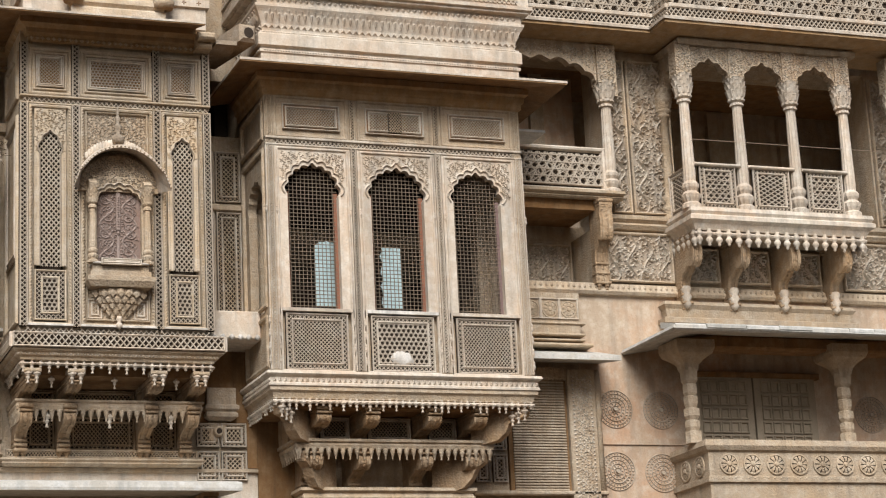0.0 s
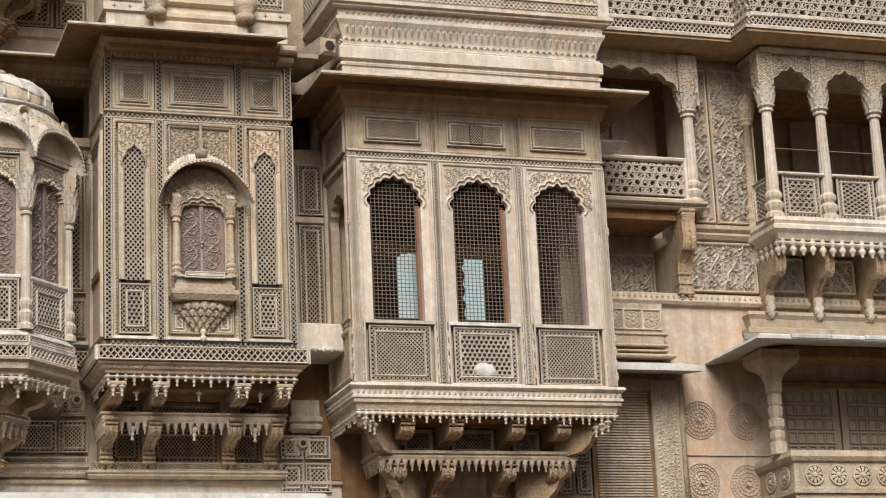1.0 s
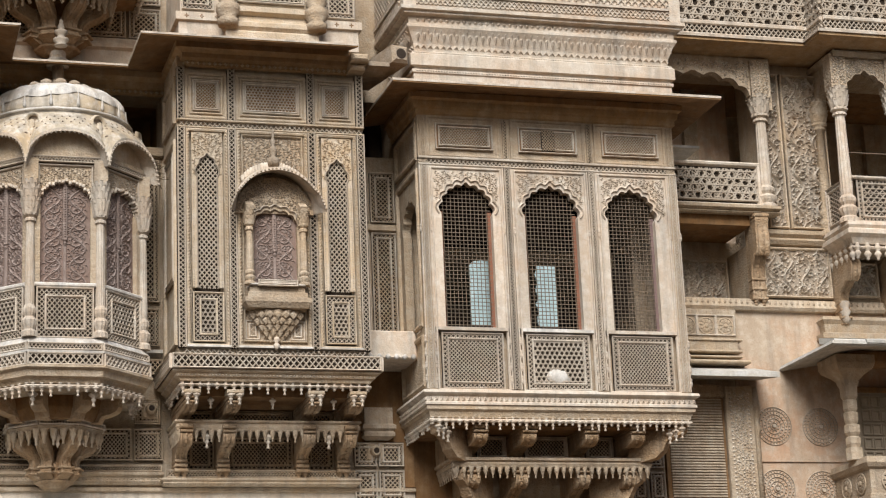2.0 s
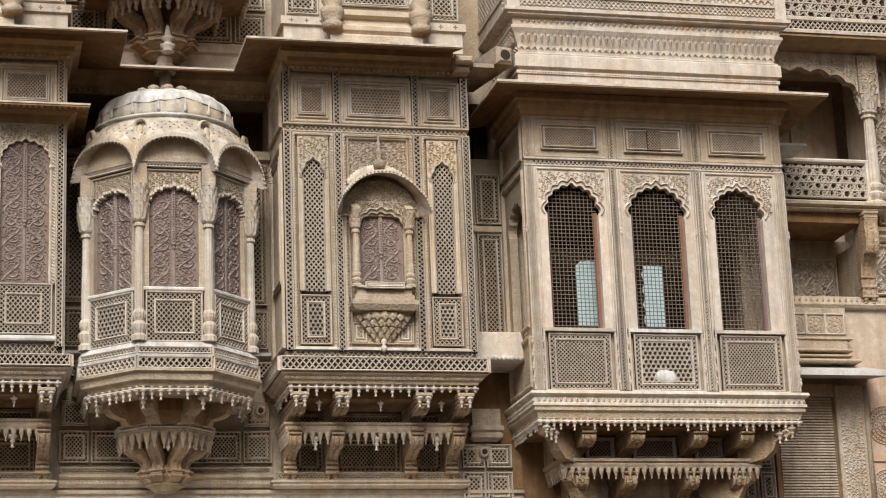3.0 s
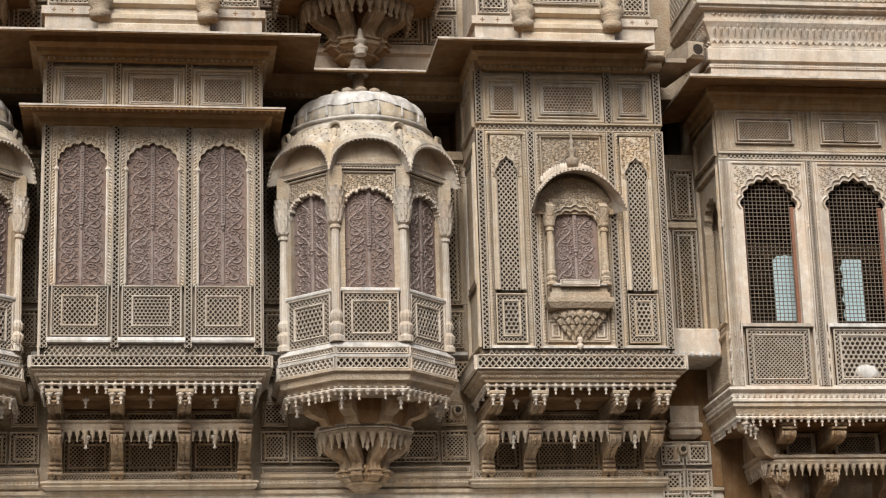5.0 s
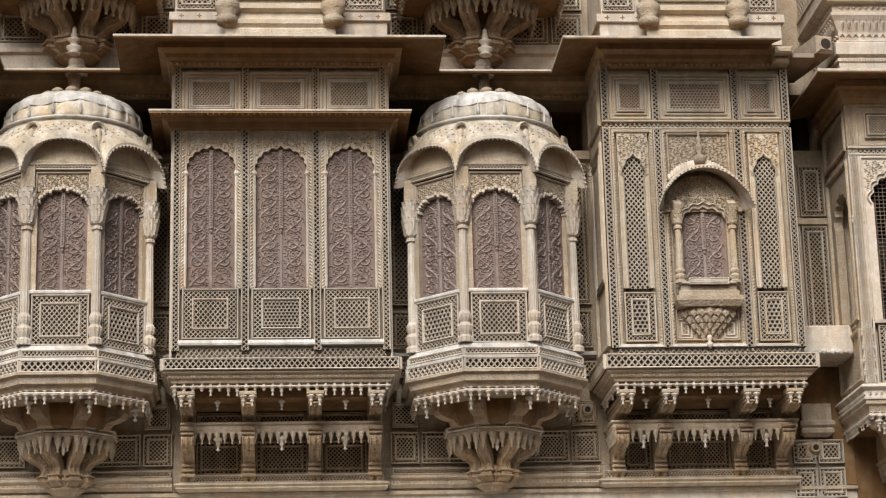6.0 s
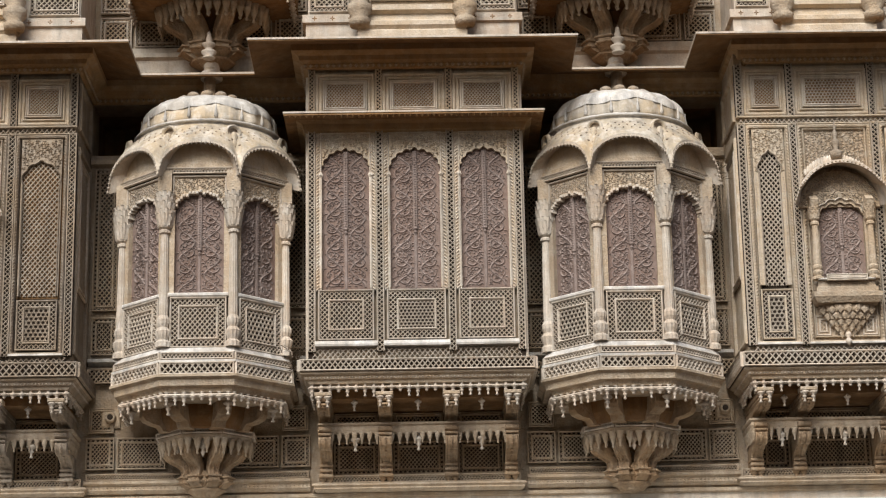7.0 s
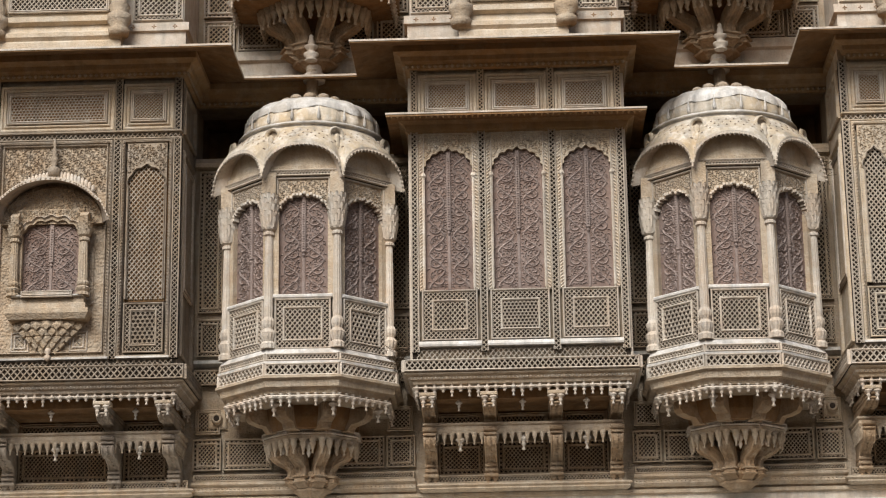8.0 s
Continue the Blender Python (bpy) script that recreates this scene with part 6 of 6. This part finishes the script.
    fringe(t, octagon(cx, -0.06, 0.64), 9.22, 0.08, "pendant", [DROP, KNOB], 0.02)

# ---- pale ledge low on the wall ----
t = thing("ledge_awning", (0, WALL, 4.3), "long pale grey stone ledge with worn edge", "ledge")
part("ledge_slab", G().prism([(WALL, 4.40), (-0.6, 4.335), (-0.605, 4.36), (-0.6, 4.41), (-0.4, 4.45), (WALL, 4.52)], -7.5, 4.83), SLAB, t)
for x in (-4.0, 0.0, 4.6):
    bracket(t, x, 0.12, WALL, -0.4, 4.0, 4.36)

# ---- right-hand wall: loggia, balcony, awnings, stall ----
part("plaster_field", G().box(8.5, 15.4, WALL - 0.012, WALL, 4.0, 6.44), PLASTER, wall)
part("plaster_band", G().box(8.7, 9.6, WALL - 0.03, WALL - 0.012, 4.93, 4.99), PLASTER, wall)
MED = G()
for r0, r1, d in ((0.0, 0.022, 0.03), (0.032, 0.041, 0.016), (0.072, 0.082, 0.014), (0.112, 0.122, 0.014), (0.152, 0.16, 0.012), (0.184, 0.192, 0.012)):
    n = 28
    a = []
    for r, y in ((r0, 0), (r0 + 0.003, -d), (r1 - 0.003, -d), (r1, 0)):
        a += [(max(r, 0.001) * math.cos(6.2832 * k / n), y, max(r, 0.001) * math.sin(6.2832 * k / n)) for k in range(n)]
    MED.add(a, [(q * n + k, q * n + (k + 1) % n, q * n + n + (k + 1) % n, q * n + n + k) for q in range(3) for k in range(n)])
for cnt, r, l, w, tw in ((10, 0.042, 0.03, 0.022, 0.5), (18, 0.083, 0.029, 0.02, -0.5), (26, 0.123, 0.029, 0.018, 0.4), (34, 0.16, 0.025, 0.017, 0.3)):
    for k in range(cnt):
        t = 6.2832 * k / cnt
        MED.leaf(r * math.cos(t), r * math.sin(t), t + tw, l, w, 0, 0.018)
ROSE, n = G(), 40
rings = ((0.0, 0.03), (0.018, 0.026), (0.028, 0.012), (0.045, 0.018), (0.068, 0.016), (0.084, 0.006), (0.088, 0.014), (0.1, 0.012), (0.102, 0.0))
ROSE.add([(max(r, 0.0005) * math.cos(6.2832 * k / n), -d, max(r, 0.0005) * math.sin(6.2832 * k / n)) for r, d in rings for k in range(n)],
         [(q * n + k, q * n + (k + 1) % n, q * n + n + (k + 1) % n, q * n + n + k) for q in range(len(rings) - 1) for k in range(n) if not 2 <= q <= 4 or k % 4 != 3])
med_mesh = shared("medallion", MED, LACE)
for x, z in ((8.863, 5.284), (9.364, 5.281), (8.847, 4.665), (9.337, 4.652), (11.771, 5.274), (12.25, 5.27)):
    ob = new("medallion", med_mesh)
    ob.location = (x, WALL - 0.012, z)
    tagged(ob, "round carved stone medallion set in ochre plaster", "medallion", "wall medallions")


def big_foliage(parent, x0, x1, z0, z1, y, seed, size=0.085, back=True):
    rng = random.Random(seed)
    # Ground darker than the leaves: shade of the cut-outs, put into colour.
    p = part("carved_panel", G().box(x0, x1, y - 0.004, y + 0.03, z0, z1), ASHEN, parent)
    g = G().foliage(x0 + 0.03, x1 - 0.03, z0 + 0.03, z1 - 0.03, y - 0.004, size, 0.03, rng)
    nx = max(1, round((x1 - x0) / 0.2))
    for i in range(nx):
        xx = x0 + (x1 - x0) * (i + 0.5) / nx
        n = int((z1 - z0) / 0.025)
        g.ribbon([(xx + 0.05 * math.sin(k * 0.45 + i), z0 + (z1 - z0) * k / n) for k in range(n + 1)], y - 0.004, 0.022, 0.03)
        for k in range(int((z1 - z0) / 0.16)):
            g.ribbon(spiral(xx + 0.045 * (1 if k % 2 else -1), z0 + 0.1 + 0.16 * k, 0.05, k * 1.3, 1.2, 1 if k % 2 else -1), y - 0.004, 0.018, 0.028, True)
    part("leaf_scroll", g, PALE, p)
    part("frame", G().moulding(x0, x1, z0, z1, 0.028, y - 0.004, 0.035), STONE, p)
    return p


big_foliage(wall, 8.99, 9.21, 7.3, 8.95, WALL - 0.02, 1)
big_foliage(wall, 9.23, 9.71, 7.3, 8.95, WALL - 0.02, 2)
big_foliage(wall, 8.88, 9.62, 6.58, 7.10, WALL - 0.02, 3)
big_foliage(wall, 11.6, 13.2, 6.58, 7.10, WALL - 0.02, 4)
big_foliage(wall, 12.12, 12.9, 7.3, 8.95, WALL - 0.02, 5)
big_foliage(wall, 7.7, 8.72, 6.66, 7.08, 0.73, 6, 0.07)
part("string_course", G().prism([(WALL, 7.12), (WALL - 0.05, 7.13), (WALL - 0.08, 7.17), (WALL - 0.05, 7.2), (WALL - 0.09, 7.23), (WALL - 0.09, 7.27), (WALL, 7.3)], 8.85, 13.5), STONE, wall)
part("string_course", G().prism([(WALL, 6.43), (WALL - 0.06, 6.44), (WALL - 0.08, 6.47), (WALL - 0.05, 6.55), (WALL, 6.57)], 7.7, 13.5), STONE, wall)
g = G()
for i in range(96):
    g.leaf(7.72 + i * 0.06, 6.55, -1.9, 0.1, 0.05, WALL - 0.055, 0.03)
part("scalloped_course", g, STONE, wall)

# loggia bay beside the open bay
t = thing("loggia", (8.3, WALL, 7.1), "open arched loggia with star-pierced stone railing", "loggia")
part("floor_edge", G().prism([(WALL, 7.395), (0.02, 7.38), (0.0, 7.395), (0.02, 7.41), (-0.03, 7.43), (-0.03, 7.46), (WALL, 7.47)], 7.7, 9.02), STONE, t)
# Dark brown stands in for the shade under the loggia floor.
part("soffit", G().box(7.66, 8.74, 0.1, 0.76, 7.28, 7.385), BROWN, t)
part("recess_back", G().box(7.6, 8.9, 0.752, 0.85, 6.43, 7.28), STONE, t)
# Solid near-black slab stands in for the shade behind the railing.
rp = part("railing", G().box(7.7, 8.86, 0.1, 0.14, 7.46, 7.93), VOID, t)
part("ribs", G().lattice(7.72, 8.84, 7.53, 7.86, 0.1, 0.075, 0.022, 0.03, (0, 60, 120)).lattice(7.72, 8.84, 7.53, 7.86, 0.1, 0.075, 0.014, 0.024, (30, 90, 150)), LACE, rp)
part("rail_frame", G().moulding(7.69, 8.87, 7.46, 7.93, 0.05, 0.1, 0.05), PALE, rp)
part("column", colonnette(G(), 8.93, 0.1, 7.46, 8.66, 0.06, 0.26), PALE, t)
line = arch_line(8.22, 1.28, 8.0, 8.52, 8.9, 9, 0.24)
part("arch_slab", arch_wall(G(), 7.55, 9.06, 8.5, 9.05, [(x, max(z, 8.5)) for x, z in line], 0.06, 0.1), STONE, t)
part("capital_block", G().box(8.83, 9.03, 0.02, 0.2, 8.62, 9.02), CARVED, t)
rng = random.Random(17)
q = in_arch(line)
part("spandrel_relief", G().foliage(7.7, 8.83, 8.55, 9.0, 0.06, 0.05, 0.018, rng, lambda x, z: not q(x, z - 0.04) and not q(x, z)).foliage(8.84, 9.02, 8.66, 9.0, 0.02, 0.05, 0.018, rng), PALE, t)
bracket(t, 8.8, 0.14, WALL, -0.02, 6.55, 7.38)
bracket(t, 7.85, 0.14, WALL, -0.02, 6.55, 7.38)
part("inner_wall", G().box(7.72, 8.97, 1.0, 1.1, 7.12, 9.0), PLASTER, t)
part("inner_jamb", G().box(8.45, 8.6, 0.93, 1.0, 7.12, 9.0), STONE, t)

# balcony on four columns
t = thing("balcony", (10.6, WALL, 6.2), "carved stone balcony with slender columns and lattice panels", "balcony")
bx0, bx1, by = 9.60, 11.62, -0.33
path = [(bx0, WALL), (bx0, by), (bx1, by), (bx1, WALL)]
part("floor_slab", G().sweep(path, [(-0.4, 7.24), (0.03, 7.24), (0.04, 7.2), (0.02, 7.17), (0.05, 7.15), (0.05, 7.11), (0.0, 7.08), (-0.03, 7.02), (-0.4, 7.02)]), PALE, t)
part("slab_core", G().box(bx0 + 0.2, bx1 - 0.2, by + 0.2, WALL, 7.0, 7.2), STONE, t)
cols = [bx0 + 0.03, 10.235, 10.855, 11.475]
for k, (a, b) in enumerate(zip(cols, cols[1:])):
    jali(t, FLAT, a + 0.1, b - 0.1, 7.25, 7.70, by + 0.05, 0.042, STARS[(5, 3, 5)[k]], 0.03)
    part("parapet_rail", G().box(a + 0.04, b - 0.04, by + 0.0, by + 0.1, 7.69, 7.72, 0.01), PALE, t)
    line = arch_line((a + b) / 2, b - a - 0.13, 8.3, 8.48, 8.86, 7, 0.22)
    part("arch_slab", arch_wall(G(), a, b, 8.46, 8.98, [(x, max(z, 8.46)) for x, z in line], by + 0.02, 0.1), CARVED, t)
for x in cols + [12.1]:
    part("column", colonnette(G(), x, by + 0.06, 7.24, 8.66, 0.058, 0.28), PALE, t)
    part("capital_block", G().box(x - 0.085, x + 0.085, by, by + 0.16, 8.64, 9.0), CARVED, t)
part("column", colonnette(G(), bx0 + 0.04, WALL - 0.03, 7.24, 8.66, 0.055, 0.28), STONE, t, smooth=True)
m, l = segs(path)[0]
jali(t, m, 0.1, l - 0.1, 7.25, 7.70, 0.03, 0.042, STARS[3], 0.03)
line = arch_line(l / 2, l - 0.14, 8.3, 8.48, 8.86, 7, 0.22)
part("arch_slab", arch_wall(G(m), 0.0, l - 0.03, 8.46, 8.98, [(x, max(z, 8.46)) for x, z in line], 0.02, 0.1), CARVED, t)
part("lintel", G().sweep(path, [(-0.15, 8.97), (0.02, 8.97), (0.03, 9.02), (0.0, 9.05), (-0.15, 9.05)]), STONE, t)
BULB = shared("pendant_bulb", G().lathe([(0.008, -0.2), (0.022, -0.185), (0.016, -0.17), (0.036, -0.15), (0.044, -0.125), (0.03, -0.1), (0.018, -0.09), (0.04, -0.07), (0.046, -0.045), (0.025, -0.02), (0.03, 0.0)], 0, 0, 10), PALE, True)
fringe(t, off(path, -0.02), 7.03, 0.105, "pendant", [BULB], 0.02)
rng = random.Random(31)
for a, b in zip(cols, cols[1:]):
    q = in_arch(arch_line((a + b) / 2, b - a - 0.09, 8.3, 8.48, 8.88, 7, 0.22))
    part("spandrel_relief", G().foliage(a + 0.02, b - 0.02, 8.5, 8.96, by + 0.02, 0.045, 0.016, rng, lambda x, z: not q(x, z)), PALE, t)
for x in cols:
    part("spandrel_relief", G().foliage(x - 0.07, x + 0.07, 8.68, 8.98, by, 0.045, 0.016, rng), PALE, t)
part("fringe_rail", G().sweep(path, [(-0.1, 7.0), (-0.03, 7.0), (-0.02, 6.985), (-0.03, 6.97), (-0.1, 6.97)]), PALE, t)
for x in (9.68, 10.22, 10.8, 11.4):
    bracket(t, x, 0.105, WALL, by + 0.1, 6.36, 7.02)
    part("bracket_drop", G().lathe([(0.01, 6.3), (0.05, 6.34), (0.035, 6.38), (0.06, 6.42), (0.04, 6.46), (0.058, 6.5), (0.045, 6.53)], x, 0.1, 10), PALE, t, smooth=True)
for a, b in ((9.77, 10.13), (10.31, 10.71), (10.89, 11.31)):
    big_foliage(t, a, b, 6.6, 6.96, WALL - 0.04, int(a * 10), 0.06)
part("foot_moulding", G().sweep([(9.45, WALL), (9.45, 0.12), (11.6, 0.12), (11.6, WALL)], [(-0.1, 6.38), (0.0, 6.38), (0.03, 6.34), (0.0, 6.3), (-0.01, 6.22), (0.04, 6.2), (0.04, 6.15), (-0.1, 6.14)]), STONE, t)
part("wire_rail", G().box(9.66, 12.1, by + 0.05, by + 0.056, 7.97, 7.977), WIRE, t)

# roof eave over loggia and balcony, with pierced parapet above
t = thing("upper_parapet", (10, WALL, 9.0), "pierced stone parapet above a projecting pale eave", "parapet")
pp = [(7.7, -0.16), (9.42, -0.16), (9.42, -0.5), (14.5, -0.5)]
part("eave_slab", G().sweep(pp, [(-0.7, 9.06), (-0.1, 9.05), (0.1, 9.09), (0.1, 9.13), (-0.7, 9.2)]), WARMBED, t)
part("eave_lip", G().sweep(off(pp, 0.09), [(0.0, 9.125), (0.03, 9.12), (0.03, 9.15), (0.0, 9.155)]), PALE, t)
# Wall coloured near-black as the unlit depth behind the ribs.
part("parapet_wall", G().sweep(pp, [(-0.1, 9.15), (0.0, 9.15), (0.0, 10.2), (-0.1, 10.2)]), VOID, t)
g, h = G(), G()
for m, l in segs(pp):
    g.m = h.m = m
    g.lattice(0, l, 9.20, 9.28, 0, 0.04, 0.014, 0.02)
    g.lattice(0, l, 9.34, 9.9, 0, 0.085, 0.022, 0.026, (0, 60, 120))
    g.lattice(0, l, 9.34, 9.9, 0, 0.085, 0.016, 0.02, (30, 90, 150))
    h.box(0, l, -0.03, 0.02, 9.285, 9.335, 0.01).box(0, l, -0.04, 0.02, 9.15, 9.195, 0.01)
part("parapet_rib", g, LACE, t)
part("parapet_rail_course", h, PALE, t)

# small awning and louvred window
t = thing("small_awning", (8.3, WALL, 5.6), "narrow pale stone awning over a louvred window", "awning")
part("slab", G().prism([(WALL, 5.74), (-0.3, 5.66), (-0.3, 5.71), (WALL, 5.86)], 7.7, 8.72), SLAB, t)
t = thing("rosette_panel", (8.1, WALL, 5.9), "carved stone panel with a row of rosettes", "panel")
part("panel", G().box(7.72, 8.50, 0.12, WALL, 6.0, 6.42), STONE, t)
for i in range(3):
    p = part("rosette", G(Matrix.Translation((7.98 + 0.2 * i, 0.12, 6.25)) @ Matrix.Scale(0.85, 4)).add(ROSE.v, ROSE.f), STONE, t)
    part("rosette_frame", G().moulding(7.88 + 0.2 * i, 8.08 + 0.2 * i, 6.15, 6.36, 0.016, 0.12, 0.02), PALE, t)
part("mouldings", G().box(7.7, 8.54, 0.1, WALL, 5.985, 6.01, 0.008).box(7.7, 8.6, 0.05, WALL, 5.87, 5.90, 0.01).box(7.7, 8.53, 0.09, WALL, 5.93, 5.95, 0.006).box(7.7, 8.55, 0.1, WALL, 6.1, 6.12, 0.006), STONE, t)
t = thing("louvred_window", (8.1, WALL, 4.4), "weathered louvred screen in a carved stone frame", "window")
# Brown sheet stands in for the shaded gaps between the slats.
part("backing", G().box(7.7, 8.34, 0.2, WALL, 4.45, 5.62), BROWN, t)
SLAT = shared("slat", G().box(-0.28, 0.28, -0.012, 0.012, -0.009, 0.009, 0.003), STONE)
for i in range(40):
    piece("slat", SLAT, t, (8.02, 0.19, 4.475 + 0.027 * i))
part("window_frame", G().box(8.33, 8.62, 0.14, WALL, 4.2, 5.66, 0.01), STONE, t)
g = G().beads_v(8.38, 4.3, 5.6, 0.14, 0.04, 0.016).beads_v(8.57, 4.3, 5.6, 0.14, 0.04, 0.016)
g.foliage(8.40, 8.55, 4.4, 5.6, 0.14, 0.05, 0.016, random.Random(4))
part("frame_relief", g, PALE, t)
part("head_board", G().box(7.7, 8.34, 0.17, WALL, 5.55, 5.68, 0.01), CARVED, t)
part("side_shaft", G().lathe([(0.04, 4.2), (0.03, 5.2), (0.05, 5.25), (0.03, 5.3), (0.05, 5.45), (0.035, 5.66)], 8.66, 0.2, 10), STONE, t, smooth=True)
for x0, x1, z0 in ((7.35, 7.5, 4.55), (7.53, 7.68, 4.55), (7.35, 7.68, 4.86)):
    jali(wall, FLAT, x0, x1, z0, z0 + 0.27, WALL - 0.02, 0.03, STARS[1], 0.014, STONE)
part("string_course", G().box(7.3, 8.7, 0.14, WALL, 4.42, 4.46, 0.01), STONE, wall)

# deep stone awning and stall
t = thing("stone_awning", (10.8, WALL, 5.8), "deep pale stone slab awning on turned pillars", "awning")
part("slab", G().sweep([(9.42, WALL), (9.42, -0.5), (14.0, -0.5)], [(-0.45, 5.98), (0.42, 5.832), (0.445, 5.85), (0.425, 5.885), (-0.45, 6.12)]), SLAB, t)
part("awning_roof", G().box(9.86, 14.0, -0.08, WALL, 5.96, 6.1), SLAB, t)
rng = random.Random(41)
x = 9.0
while x < 13.9:
    w = min(rng.uniform(0.26, 0.44), 13.98 - x)
    o, e = rng.uniform(-0.006, 0.01), rng.uniform(-0.012, 0.012)
    part("edge_slab", G().prism([(-0.62, 5.915 + o), (-0.925 - e, 5.848 + o), (-0.95 - e, 5.858 + o), (-0.952 - e, 5.885 + o), (-0.93, 5.90 + o), (-0.62, 5.975 + o)], x + 0.004, x + w - 0.004), SLAB, t)
    x += w
part("soffit_beam", G().box(9.3, 14.0, -0.36, -0.1, 5.8, 5.93, 0.02), BROWN, t)
for x in (9.45, 11.17, 12.9):
    p = part("pillar", G().lathe([(0.085, 4.86), (0.085, 4.98), (0.06, 4.985), (0.075, 5.02), (0.075, 5.08), (0.055, 5.09), (0.08, 5.13), (0.08, 5.2), (0.055, 5.21), (0.07, 5.25), (0.075, 5.32), (0.055, 5.33), (0.072, 5.36), (0.072, 5.44), (0.06, 5.45), (0.085, 5.48), (0.09, 5.6)], x, -0.26, 8), STONE, t)
    part("capital", G(Matrix.Translation((x, -0.26, 0)) @ Matrix.Rotation(radians(45), 4, "Z")).lathe([(0.1, 5.58), (0.12, 5.64), (0.17, 5.68), (0.26, 5.73), (0.29, 5.78), (0.29, 5.86)], 0, 0, 4), STONE, p)
t = thing("stall_front", (10.8, WALL, 4.2), "carved stone parapet with a row of pierced rosettes", "parapet")
sp = [(9.47, WALL), (9.47, -0.5), (14.0, -0.5)]
part("parapet", G().sweep(sp, [(-0.15, 4.2), (0.0, 4.2), (0.0, 4.44), (0.03, 4.45), (0.03, 4.5), (0.0, 4.51), (0.0, 4.74), (0.03, 4.76), (0.05, 4.80), (0.03, 4.86), (-0.15, 4.87)]), STONE, t)
g = G()
for i in range(60):
    g.leaf(9.5 + 0.07 * i, 4.82, -0.7, 0.07, 0.04, -0.54, 0.015)
    g.leaf(9.5 + 0.07 * i, 4.47, 0.7, 0.06, 0.035, -0.525, 0.012)
part("leaf_course", g, STONE, t)
ros = shared("rosette", G().add(ROSE.v, ROSE.f), STONE)
# Near-black discs stand in for the unlit holes of the rosettes.
hole = shared("rosette_recess", G(Matrix.Rotation(radians(90), 4, "X")).lathe([(0.09, -0.01), (0.09, 0.004)], 0, 0, 20), VOID)
for i in range(14):
    x = 9.68 + 0.256 * i
    piece("rosette_recess", hole, t, (x, -0.5, 4.625))
    piece("rosette", ros, t, (x, -0.505, 4.625))
for k in range(2):
    piece("rosette", ros, t, (9.465, -0.32 + 0.3 * k, 4.625), radians(-90))
t = thing("stall_door", (10.5, WALL, 4.8), "grey weathered panelled stall doors", "door")
for a, b in ((9.72, 10.38), (10.40, 11.1)):
    d = part("door_leaf", G().box(a, b, WALL - 0.07, WALL - 0.012, 4.6, 5.62), WOOD2, t)
    g = G()
    for i in range(5):
        for j in range(7):
            x, z = a + 0.07 + (b - a - 0.14) * (i + 0.5) / 5, 4.62 + 0.14 * (j + 0.5)
            g.moulding(x - 0.05, x + 0.05, z - 0.06, z + 0.06, 0.02, WALL - 0.07, 0.02)
    part("door_panel", g, WOOD2, d)
part("door_lintel", G().box(9.66, 11.16, WALL - 0.09, WALL - 0.012, 5.62, 5.68, 0.01), BROWN, t)

# straggling nests between the bays
for x, y, z, cnt, spread in ((-1.12, -0.3, 5.72, 150, 0.06), (2.68, -0.2, 7.47, 70, 0.05), (-1.05, -0.2, 7.45, 50, 0.04)):
    g, rng = G(), random.Random(9 + cnt)
    for i in range(cnt):
        a, b = Vector((x + rng.gauss(0, spread), y + rng.gauss(0, 0.07), z + rng.gauss(0, spread * 1.4))), Vector((rng.gauss(0, 1), rng.gauss(0, 1), rng.gauss(0, 0.5))).normalized() * 0.1
        q = b.cross(Vector((0.3, 0.2, 1))).normalized() * 0.003
        g.add([a - b - q, a + b - q, a + b + q, a - b + q + Vector((0, 0, 0.004))], [(0, 1, 2), (0, 2, 3), (0, 3, 1), (1, 3, 2)])
    solo("bird_nest", g, TWIG, "straggling nest of dry grey twigs", "nest", "nests on the facade")
